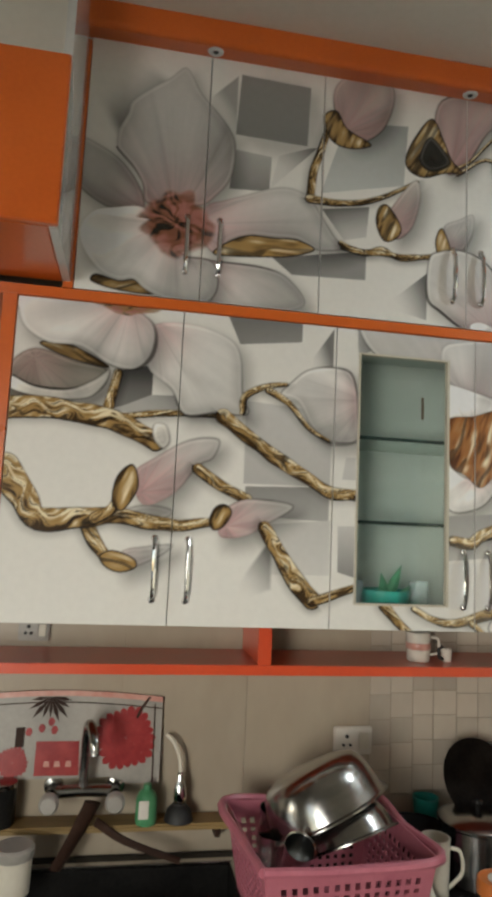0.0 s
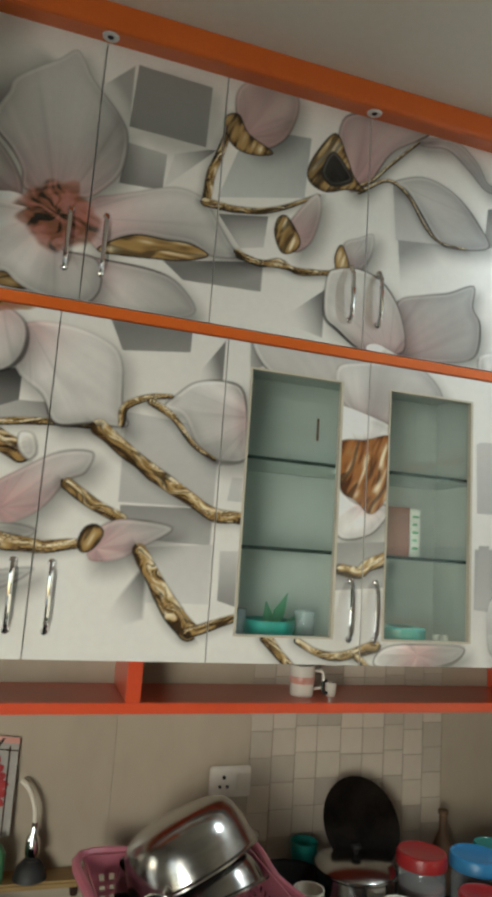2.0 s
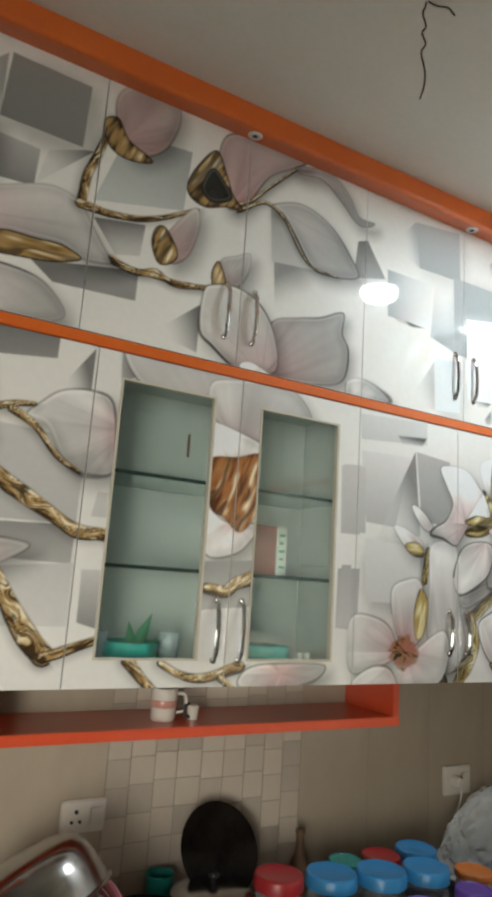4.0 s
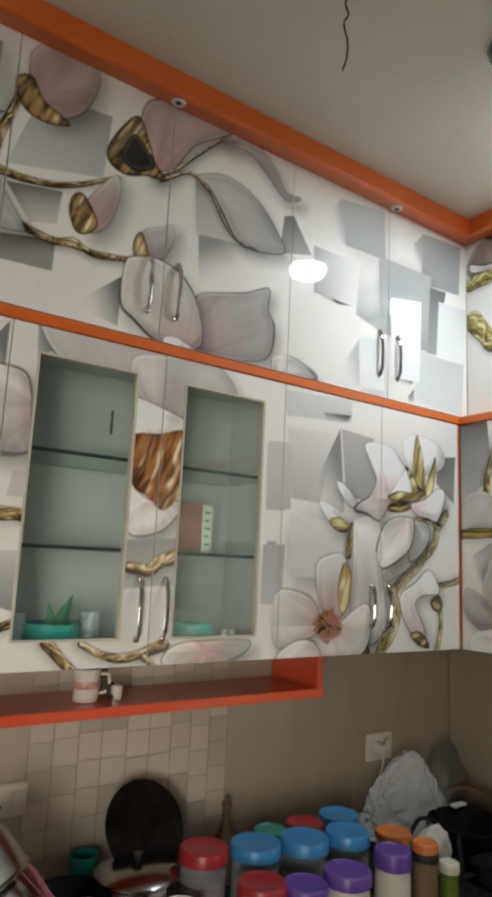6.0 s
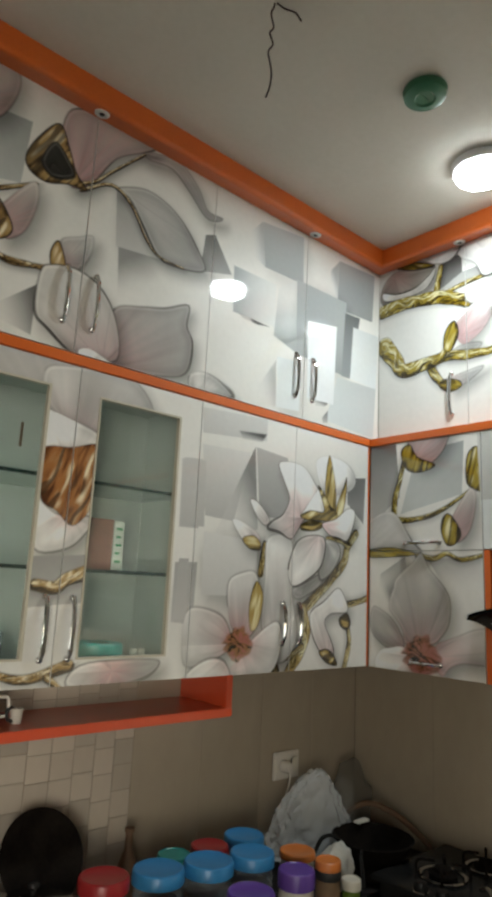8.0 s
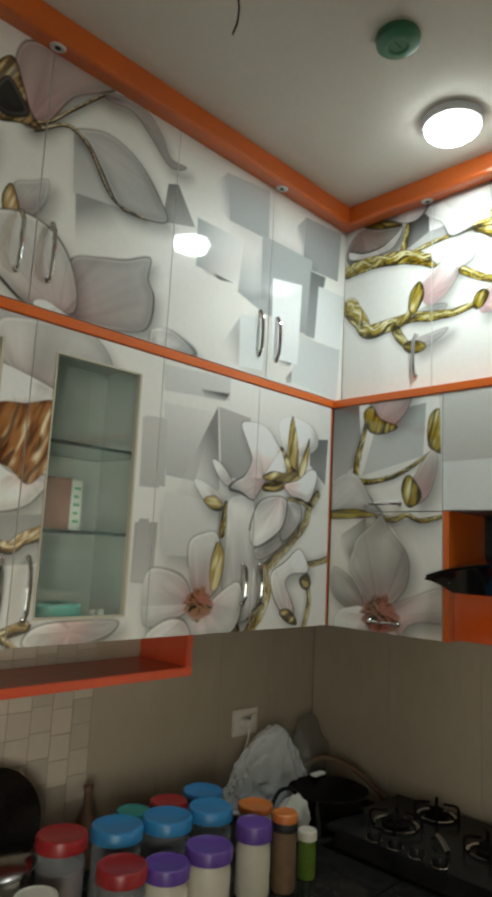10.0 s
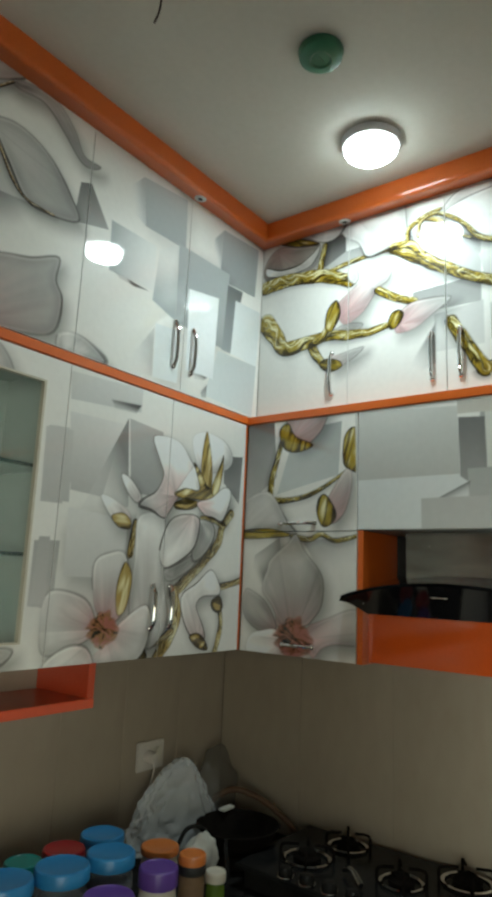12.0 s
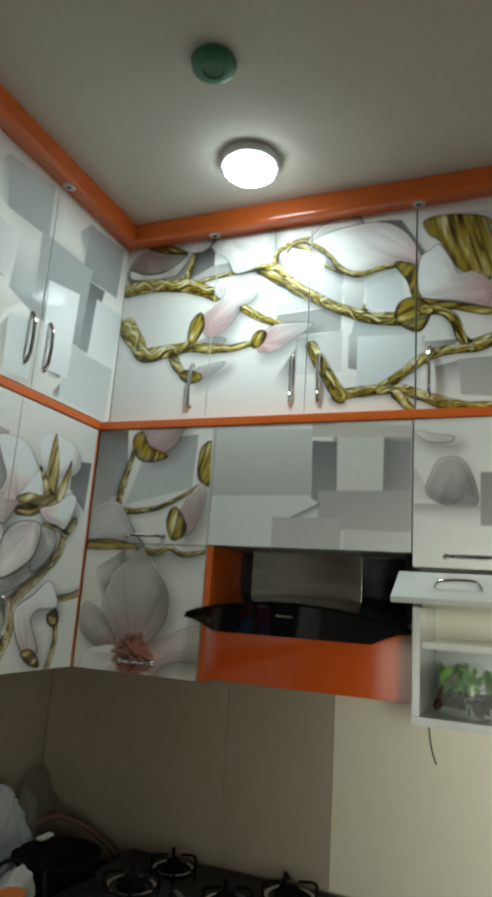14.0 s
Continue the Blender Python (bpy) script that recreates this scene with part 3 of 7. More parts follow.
    p.quad([(1.78, 2.422), (1.9, 2.415), (1.856, 2.408), (1.803, 2.41)], 0.10, 0.3, 0.95, 0.4, soft=0.005)
    p.quad([(2.201, 2.735), (2.386, 2.748), (2.375, 2.577), (2.195, 2.567)], 0.50, 0.38, tint=(0.96, 1, 1))
    p.quad([(2.201, 2.731), (2.195, 2.567), (2.161, 2.572), (2.161, 2.686)], 0.48, 0.70, 0.9, 0.0, (0.96, 1, 1), 0.004)
    p.quad([(1.934, 2.545), (2.01, 2.6), (2.015, 2.368), (1.922, 2.396)], 0.70, 0.40, 0.2, 1.0, (0.96, 1, 1), 0.004)
    p.quad([(2.01, 2.6), (2.241, 2.602), (2.23, 2.352), (2.015, 2.368)], 0.48, 0.36, tint=(0.96, 1, 1), shadow=0.2)
    p.quad([(2.236, 2.566), (2.311, 2.57), (2.263, 2.351), (2.222, 2.35)], 0.22, 0.34, tint=(0.95, 1, 1.02), soft=0.005)
    p.quad([(2.277, 2.529), (2.41, 2.535), (2.398, 2.348), (2.265, 2.35)], 0.66, 0.74, tint=(0.97, 1, 1))
    p.quad([(2.204, 2.342), (2.398, 2.348), (2.386, 2.179), (2.153, 2.191)], 0.58, 0.68, tint=(0.96, 1, 1))
    p.quad([(2.138, 2.196), (2.163, 2.225), (2.163, 2.186), (2.143, 2.182)], 0.30, 0.5, soft=0.004)
    p.quad([(1.94, 2.337), (2.041, 2.345), (2.037, 2.195), (1.943, 2.188)], 0.68, 0.76, tint=(0.97, 1, 1), shadow=0.15)
    p.quad([(1.937, 2.331), (1.941, 2.188), (1.839, 2.181), (1.887, 2.253)], 0.46, 0.74, 0.9, 0.0, soft=0.006)
    p.quad([(2.093, 2.25), (2.168, 2.251), (2.148, 2.233), (2.108, 2.228)], 0.12, 0.4, 0.9, 0.3, soft=0.005)
    p.quad([(2.063, 2.484), (2.196, 2.505), (2.188, 2.248), (2.069, 2.243)], 0.80, 0.76, tint=(0.98, 1, 1.01))
    return p.finished()


def branch_spray(p, tip=True):
    p.quad([(0.796, 1.959), (0.996, 1.946), (0.993, 1.778), (0.798, 1.776)], 0.60, 0.52, tint=(1, 0.99, 0.97))
    p.quad([(0.802, 1.77), (0.993, 1.778), (0.992, 1.702), (0.81, 1.706)], 0.34, 0.46)
    p.quad([(0.863, 1.691), (0.997, 1.705), (0.997, 1.585), (0.867, 1.583)], 0.60, 0.66, tint=(1, 0.99, 0.96))
    p.quad([(0.866, 1.684), (0.867, 1.552), (0.761, 1.511), (0.813, 1.586)], 0.22, 0.6, 0.9, 0.0, soft=0.01)
    p.quad([(0.994, 2.142), (0.992, 1.988), (0.944, 2.023), (0.946, 2.07)], 0.24, 0.6, 0.95, 0.1)
    p.quad([(0.513, 2.002), (0.589, 2.021), (0.59, 1.948), (0.501, 1.916)], 0.15, 0.26)
    p.quad([(0.589, 1.955), (0.669, 1.959), (0.659, 1.917), (0.501, 1.913)], 0.40, 0.5)
    p.quad([(0.748, 2.147), (0.919, 2.152), (0.918, 2.103), (0.777, 2.085)], 0.26, 0.34)
    p.quad([(1.029, 1.847), (1.052, 1.848), (1.053, 1.797), (1.021, 1.797)], 0.62, 0.6)
    p.quad([(1.014, 1.693), (1.053, 1.695), (1.054, 1.582), (1.016, 1.593)], 0.62, 0.34)
    p.petal([(0.29, 1.992), (0.34, 2.036), (0.423, 2.016), (0.493, 2.002), (0.475, 1.956), (0.406, 1.932), (0.295, 1.931)], (0.341, 2.015), 0.27, 0.45, 0.9, 0.8, 0.5)
    p.petal([(0.296, 1.974), (0.346, 1.955), (0.416, 1.954), (0.467, 1.978), (0.497, 2.003), (0.488, 1.97), (0.452, 1.937), (0.371, 1.933), (0.301, 1.946)], (0.389, 2.001), 0.60, 0.2, 0.9, 0.2)
    p.gold([(0.35, 2.049), (0.397, 2.053), (0.451, 2.034), (0.495, 2.007), (0.423, 2.018), (0.375, 2.034)], 0.4, (1, -0.3))
    p.branch([(0.497, 1.908), (0.506, 1.949), (0.515, 1.997)], 0.012, 0.010)
    p.branch([(0.514, 1.902), (0.634, 1.919), (0.749, 1.922)], 0.007, 0.005)
    p.branch([(0.293, 1.905), (0.361, 1.91), (0.443, 1.904), (0.521, 1.89), (0.575, 1.868), (0.604, 1.853)], 0.022, 0.021)
    p.petal([(0.599, 1.891), (0.624, 1.891), (0.634, 1.857), (0.619, 1.841), (0.599, 1.861)], (0.577, 1.855), 0.62, 0.0, 0.35, 0.2, shadow=0)
    p.petal([(0.576, 2.104), (0.66, 2.12), (0.744, 2.1), (0.778, 2.061), (0.787, 1.971), (0.8, 1.929), (0.734, 1.926), (0.662, 1.917), (0.631, 1.971), (0.577, 2.017)], (0.585, 2.12), 0.52, 0.6, 0.7, 0.0, 0.3)
    p.petal([(0.302, 2.116), (0.298, 2.16), (0.453, 2.177), (0.56, 2.131), (0.589, 2.095), (0.584, 2.041), (0.549, 2.008), (0.495, 2.014), (0.432, 2.048), (0.367, 2.051), (0.319, 2.078)], (0.533, 2.167), 0.56, 0.65, 0.7, 0.0, 0.4)
    p.stamens(*(0.527, 2.156), 0.078, 0.030, 0.35)
    p.petal([(0.873, 1.978), (0.898, 2.009), (0.936, 2.04), (0.997, 2.051), (1.042, 2.032), (1.056, 1.927), (1.051, 1.885), (0.988, 1.879), (0.948, 1.909), (0.913, 1.966)], (1.073, 1.981), 0.54, 0.55, 0.6, 0.0, 0.35)
    p.branch([(0.789, 1.933), (0.793, 1.969), (0.839, 1.994), (0.885, 2.003)], 0.007, 0.005)
    p.branch([(0.846, 1.986), (0.893, 1.96), (0.941, 1.908), (0.988, 1.882)], 0.008, 0.003)
    p.branch([(0.747, 1.92), (0.812, 1.873), (0.892, 1.823), (0.951, 1.791), (0.998, 1.766), (1.054, 1.763)], 0.016, 0.012)
    p.petal([(0.551, 1.622), (0.591, 1.632), (0.651, 1.638), (0.628, 1.613), (0.573, 1.588), (0.547, 1.587)], (0.541, 1.601), 0.50, 0.3, 0.3)
    p.branch([(0.469, 1.682), (0.491, 1.64), (0.517, 1.609), (0.549, 1.595)], 0.014, 0.012)
    p.gold([(0.504, 1.609), (0.529, 1.621), (0.572, 1.607), (0.578, 1.588), (0.546, 1.578), (0.517, 1.588)], 0.4, (1, -0.3))
    p.petal([(0.528, 1.697), (0.586, 1.719), (0.646, 1.712), (0.635, 1.694), (0.564, 1.685)], (0.529, 1.689), 0.46, 0.1, 0.3)
    p.branch([(0.3, 1.779), (0.34, 1.723), (0.378, 1.678), (0.471, 1.686), (0.534, 1.693), (0.648, 1.679), (0.736, 1.69)], 0.030, 0.008)
    p.branch([(0.488, 1.687), (0.522, 1.706), (0.535, 1.733)], 0.011, 0.012)
    p.petal([(0.56, 1.781), (0.604, 1.82), (0.675, 1.862), (0.739, 1.868), (0.729, 1.828), (0.696, 1.807), (0.65, 1.747), (0.586, 1.719)], (0.578, 1.745), 0.50, 0.8, 0.5, 0.0, 0.6)
    p.gold([(0.521, 1.728), (0.529, 1.776), (0.559, 1.802), (0.573, 1.757), (0.549, 1.71), (0.532, 1.707)], 0.7, (0.4, 1))
    p.branch([(0.698, 1.803), (0.748, 1.769), (0.808, 1.743)], 0.011, 0.010)
    p.petal([(0.751, 1.705), (0.775, 1.729), (0.818, 1.743), (0.911, 1.733), (0.858, 1.693), (0.809, 1.664), (0.753, 1.659)], (0.765, 1.682), 0.52, 0.75, 0.6, 0.0, 0.6)
    p.gold([(0.728, 1.69), (0.738, 1.719), (0.759, 1.728), (0.775, 1.713), (0.761, 1.684), (0.739, 1.673)], 0.9, (0.4, 1))
    if not tip:
        return
    p.branch([(0.849, 1.683), (0.886, 1.623), (0.927, 1.566), (0.96, 1.533)], 0.014, 0.019)
    p.branch([(0.96, 1.528), (0.998, 1.541), (1.059, 1.562)], 0.010, 0.008)


def gold_flower(p):
    """The flower that hangs between the two panes, with its brown feathered heart."""
    p.quad([(1.076, 2.14), (1.094, 2.105), (1.053, 2.081), (1.049, 2.151)], 0.36, 0.46)
    p.petal([(1.069, 2.17), (1.07, 2.115), (1.141, 2.067), (1.269, 2.065), (1.386, 2.006), (1.401, 2.147), (1.239, 2.166)], (1.342, 1.948), 0.46, 0.4, 0.7)
    p.petal([(1.257, 2.115), (1.308, 2.141), (1.468, 2.154), (1.54, 2.072), (1.452, 1.999), (1.365, 1.997), (1.278, 2.043)], (1.336, 1.941), 0.46, 0.6, 0.4)
    p.petal([(1.26, 2.029), (1.336, 2.023), (1.404, 2.001), (1.406, 1.963), (1.265, 1.943)], (1.341, 1.916), 0.72, 0.2, 0.3, shadow=0.25)
    p.petal([(1.268, 1.844), (1.318, 1.818), (1.412, 1.82), (1.391, 1.786), (1.35, 1.749), (1.277, 1.744)], (1.346, 1.826), 0.68, 0.5, 0.8)
    p.gilt = (np.array((0.13, 0.050, 0.018)), np.array((0.42, 0.215, 0.085)), GOLD2)
    p.gold([(1.268, 1.946), (1.339, 1.964), (1.405, 1.977), (1.409, 1.884), (1.392, 1.831), (1.356, 1.797), (1.317, 1.824), (1.279, 1.848)], 0.2, (0.35, 1), 0.3)
    p.gilt = (GOLD0, GOLD1, GOLD2)
    p.quad([(1.275, 1.728), (1.416, 1.74), (1.413, 1.64), (1.273, 1.626)], 0.38, 0.50)
    p.branch([(1.287, 1.672), (1.332, 1.668), (1.356, 1.684), (1.395, 1.7)], 0.012, 0.014)
    p.quad([(1.276, 1.62), (1.41, 1.628), (1.404, 1.521), (1.267, 1.521)], 0.70, 0.72)
    p.quad([(1.631, 1.737), (1.698, 1.741), (1.693, 1.593), (1.63, 1.599)], 0.46, 0.56)
    p.quad([(1.64, 1.993), (1.695, 1.997), (1.694, 1.823), (1.636, 1.822)], 0.60, 0.52)


def lily(p):
    """The blossom with open petals on the corner doors."""
    p.quad([(1.684, 2.131), (1.915, 2.145), (1.914, 2.083), (1.691, 2.065)], 0.66, 0.60)
    p.quad([(1.813, 2.093), (1.913, 2.102), (1.897, 2.077), (1.826, 2.073)], 0.06, 0.3, 0.9, 0.3, soft=0.006)
    p.quad([(1.693, 2.036), (1.857, 2.041), (1.808, 1.852), (1.713, 1.857)], 0.70, 0.52)
    p.quad([(1.873, 2.06), (1.894, 1.837), (1.749, 1.817), (1.803, 1.926)], 0.30, 0.66, 1, 0.3)
    p.quad([(1.877, 2.06), (1.999, 2.049), (2.018, 1.873), (1.898, 1.876)], 0.50, 0.40)
    p.quad([(1.632, 1.989), (1.707, 1.994), (1.712, 1.828), (1.636, 1.828)], 0.60, 0.52)
    p.quad([(1.712, 1.817), (1.895, 1.807), (1.895, 1.663), (1.716, 1.664)], 0.70, 0.64, shadow=0.3)
    p.quad([(2.262, 2.029), (2.351, 2.042), (2.342, 1.896), (2.264, 1.95)], 0.24, 0.34)
    p.quad([(1.642, 1.746), (1.671, 1.748), (1.675, 1.606), (1.635, 1.604)], 0.48, 0.58)
    p.petal([(2.118, 2.051), (2.168, 2.083), (2.261, 2.073), (2.303, 2.026), (2.263, 1.985), (2.159, 1.971)], (2.172, 1.939), 0.66, 0.15, 0.2, shadow=0.2)
    p.branch([(2.306, 1.863), (2.266, 1.82), (2.252, 1.773), (2.187, 1.712), (2.129, 1.67), (2.079, 1.631)], 0.013, 0.015)
    p.branch([(2.272, 1.825), (2.219, 1.838), (2.173, 1.838)], 0.009, 0.006)
    p.branch([(2.368, 1.669), (2.297, 1.654), (2.231, 1.643)], 0.009, 0.010)
    p.branch([(2.079, 1.634), (2.093, 1.571), (2.069, 1.521), (2.027, 1.466)], 0.018, 0.017)
    p.branch([(2.078, 1.533), (2.013, 1.504), (1.974, 1.503)], 0.010, 0.004)
    p.branch([(2.271, 1.597), (2.28, 1.537), (2.254, 1.457)], 0.009, 0.010)
    p.branch([(1.923, 1.802), (1.918, 1.764), (1.912, 1.723)], 0.008, 0.010)
    p.petal([(1.933, 1.818), (2.02, 1.825), (2.029, 1.739), (2.042, 1.639), (2.059, 1.563), (2.017, 1.501), (1.957, 1.503), (1.921, 1.594), (1.928, 1.712)], (1.993, 1.461), 0.60, 0.0, 0.25)
    p.petal([(2.037, 1.689), (2.099, 1.713), (2.166, 1.742), (2.147, 1.702), (2.077, 1.665), (2.045, 1.664)], (2.072, 1.671), 0.42, 0.0, 0.9)
    p.petal([(2.158, 1.83), (2.219, 1.828), (2.233, 1.792), (2.196, 1.74), (2.147, 1.718), (2.14, 1.786)], (2.163, 1.837), 0.50, 0.0, 0.6)
    p.petal([(2.015, 1.739), (2.044, 1.814), (2.101, 1.84), (2.163, 1.834), (2.155, 1.767), (2.113, 1.726), (2.039, 1.695)], (2.138, 1.843), 0.64, 0.35, 0.9)
    p.petal([(1.968, 2.032), (2.058, 2.036), (2.113, 1.994), (2.139, 1.955), (2.099, 1.901), (2.069, 1.878), (2.04, 1.84), (2.018, 1.823), (1.975, 1.839), (1.931, 1.845), (1.947, 1.866), (1.986, 1.888), (2.011, 1.936), (1.988, 1.982)], (2.064, 1.885), 0.64, 0.5, 0.8, 0.0, 0.6)
    p.petal([(2.138, 1.982), (2.077, 1.915), (2.064, 1.89), (2.161, 1.892), (2.159, 1.951)], (2.161, 1.887), 0.76, 0.0, 0.5)
    p.gold([(2.161, 1.968), (2.164, 2.037), (2.176, 2.086), (2.189, 2.062), (2.207, 1.995), (2.209, 1.926), (2.181, 1.906)], 0.2, (0.15, 1), 0.4)
    p.gold([(2.128, 1.988), (2.161, 1.963), (2.19, 1.931), (2.232, 1.915), (2.228, 1.885), (2.151, 1.888), (2.083, 1.884), (2.057, 1.893), (2.101, 1.912), (2.158, 1.917)], 0.5, (0.75, 0.5), 0.6)
    p.gold([(2.06, 1.867), (2.102, 1.883), (2.161, 1.879), (2.127, 1.857), (2.068, 1.852)], 0.6, (1, 0.1), 0.6)
    p.gold([(2.209, 1.923), (2.246, 2.004), (2.259, 2.03), (2.255, 1.966), (2.235, 1.908)], 0.4, (0.3, 1), 0.5)
    p.petal([(2.151, 1.878), (2.212, 1.899), (2.264, 1.934), (2.297, 1.932), (2.297, 1.897), (2.266, 1.837), (2.224, 1.844), (2.183, 1.849)], (2.156, 1.876), 0.70, 0.6, 0.8, 0.0, 0.5)
    p.petal([(1.864, 1.914), (1.894, 1.909), (1.936, 1.871), (1.92, 1.851), (1.887, 1.875)], (1.926, 1.856), 0.68, 0.2, 0.6)
    p.petal([(1.804, 1.854), (1.852, 1.849), (1.901, 1.823), (1.9, 1.788), (1.855, 1.794)], (1.892, 1.792), 0.60, 0.4, 0.8)
    p.gold([(1.842, 1.81), (1.878, 1.821), (1.904, 1.806), (1.905, 1.785), (1.868, 1.786)], 0.5, (1, 0), 0.5)
    p.petal([(2.109, 1.622), (2.168, 1.658), (2.222, 1.695), (2.254, 1.676), (2.271, 1.63), (2.199, 1.623), (2.17, 1.597), (2.201, 1.546), (2.212, 1.511), (2.168, 1.509), (2.124, 1.557)], (2.188, 1.502), 0.66, 0.4, 0.8)
    p.gold([(2.149, 1.516), (2.182, 1.524), (2.212, 1.508), (2.228, 1.479), (2.183, 1.487)], 1.4, (1, 0.6))
    p.gold([(2.235, 1.61), (2.271, 1.624), (2.287, 1.594), (2.267, 1.578), (2.241, 1.588)], 1.4, (1, 0))
    p.gold([(1.94, 1.478), (1.965, 1.506), (1.992, 1.479), (1.98, 1.459), (1.943, 1.461)], 1.2, (1, 0.6))
    p.petal([(1.674, 1.62), (1.711, 1.634), (1.785, 1.614), (1.817, 1.566), (1.8, 1.524), (1.687, 1.495), (1.666, 1.554)], (1.847, 1.544), 0.54, 0.85, 0.5)
    p.petal([(1.803, 1.635), (1.802, 1.699), (1.845, 1.723), (1.896, 1.722), (1.917, 1.637), (1.885, 1.565), (1.825, 1.579)], (1.847, 1.544), 0.52, 0.8, 0.5, 0.0, 0.5)
    p.gold([(1.884, 1.579), (1.876, 1.644), (1.897, 1.703), (1.924, 1.667), (1.911, 1.594)], 0.2, (0.2, 1), 0.4)
    p.petal([(1.895, 1.558), (1.976, 1.601), (2, 1.549), (1.961, 1.47), (1.851, 1.465), (1.795, 1.468), (1.849, 1.509)], (1.847, 1.544), 0.62, 0.8, 0.4)
    p.petal([(1.688, 1.482), (1.747, 1.512), (1.802, 1.504), (1.814, 1.456), (1.691, 1.449)], (1.847, 1.544), 0.60, 0.8, 0.5)
    p.stamens(*(1.843, 1.546), 0.052, 0.044, 0.45)


def paint_north_low(s, z):
    p = Picture(s, z)
    branch_spray(p)
    gold_flower(p)
    p.branch([(1.125, 1.523), (1.161, 1.488), (1.183, 1.466)], 0.011, 0.008)
    p.branch([(1.196, 1.519), (1.242, 1.496), (1.295, 1.489), (1.379, 1.512)], 0.006, 0.012)
    p.branch([(1.335, 1.489), (1.364, 1.467)], 0.007, 0.005)
    p.petal([(1.379, 1.472), (1.407, 1.511), (1.512, 1.519), (1.604, 1.514), (1.575, 1.48), (1.474, 1.461)], (1.485, 1.496), 0.50, 0.8, 0.5, 0.0, 0.5)
    p.gilt = (OLIVE0, 0.5 * (GOLD1 + OLIVE1) + 0.06, OLIVE2)
    lily(p)
    return p.finished()


def paint_east_up(s, z):
    p = Picture(s, z).put(-0.275, 0.715)
    p.gilt = (OLIVE0, OLIVE1, OLIVE2)
    branch_spray(p, False)
    p.put(0, 0)
    # raised blocks behind the flowers
    p.quad([(0.713, 2.553), (0.783, 2.558), (0.776, 2.477), (0.73, 2.474)], 0.66, 0.52)
    p.quad([(0.762, 2.479), (0.863, 2.435), (0.93, 2.39), (0.744, 2.397)], 0.50, 0.62, tint=(0.96, 1, 1))
    p.quad([(0.764, 2.398), (0.935, 2.388), (0.929, 2.257), (0.764, 2.242)], 0.74, 0.68, tint=(0.97, 1, 1))
    p.quad([(0.935, 2.388), (0.995, 2.359), (0.88, 2.281), (0.931, 2.301)], 0.52, 0.70, 0.8, 0.1)
    p.quad([(0.783, 2.558), (0.876, 2.584), (0.896, 2.464), (0.785, 2.476)], 0.62, 0.72, tint=(0.97, 1, 1))
    p.quad([(0.945, 2.427), (1.023, 2.432), (1.032, 2.368), (0.941, 2.368)], 0.70, 0.74)
    p.quad([(0.941, 2.368), (1.032, 2.368), (1.009, 2.348), (0.941, 2.344)], 0.34, 0.5)
    p.quad([(1.023, 2.313), (1.107, 2.316), (1.106, 2.211), (1.031, 2.218)], 0.46, 0.52, tint=(1, 1, 0.95))
    p.quad([(0.967, 2.298), (1.023, 2.31), (1.031, 2.218), (0.973, 2.236)], 0.36, 0.60, 0.9, 0.2)
    p.quad([(0.811, 2.74), (0.877, 2.732), (0.942, 2.626), (0.927, 2.602)], 0.22, 0.34)
    p.quad([(1.004, 2.732), (1.114, 2.723), (1.113, 2.667), (1.024, 2.674)], 0.60, 0.64)
    # the wide petal with its gilded rim, and the striped flower
    p.petal([(0.623, 2.701), (0.696, 2.73), (0.811, 2.736), (0.877, 2.704), (0.921, 2.642), (0.933, 2.583), (0.876, 2.604), (0.814, 2.596), (0.75, 2.583), (0.701, 2.611), (0.662, 2.659)], (0.966, 2.572), 0.66, 0.6, 0.6, 0.0, 0.45)
    p.branch([(0.546, 2.653), (0.551, 2.693), (0.592, 2.709), (0.641, 2.684), (0.679, 2.649), (0.711, 2.606), (0.759, 2.582), (0.817, 2.592), (0.876, 2.601)], 0.005, 0.008)
    p.gold([(0.86, 2.603), (0.912, 2.592), (0.933, 2.563), (0.928, 2.49), (0.91, 2.496), (0.895, 2.544)], 0.4, (0.4, 1))
    p.gold([(0.938, 2.719), (1.01, 2.727), (1.116, 2.686), (1.113, 2.533), (1.061, 2.543), (1.024, 2.567), (0.998, 2.617), (0.975, 2.655), (0.951, 2.675)], 0.2, (-0.25, 1), 0.5)
    p.petal([(0.929, 2.607), (0.954, 2.627), (0.978, 2.641), (1.01, 2.589), (1.027, 2.551), (1.066, 2.552), (1.113, 2.504), (1.112, 2.441), (1.066, 2.459), (1.009, 2.475), (0.94, 2.489), (0.922, 2.531)], (1.121, 2.495), 0.68, 0.85, 0.6, 0.0, 0.5)
    p.gold([(0.934, 2.49), (1.009, 2.471), (1.072, 2.455), (1.112, 2.441), (1.093, 2.428), (1.024, 2.448), (0.952, 2.468)], 0.3, (1, 0))
    # boughs
    p.branch([(0.466, 2.642), (0.522, 2.635), (0.563, 2.589), (0.62, 2.543), (0.672, 2.506), (0.738, 2.473), (0.802, 2.448), (0.878, 2.437)], 0.010, 0.017)
    p.gold([(0.863, 2.455), (0.877, 2.486), (0.91, 2.496), (0.949, 2.475), (0.955, 2.439), (0.932, 2.399), (0.899, 2.405), (0.869, 2.431)], 1.1, (1, 0.4))
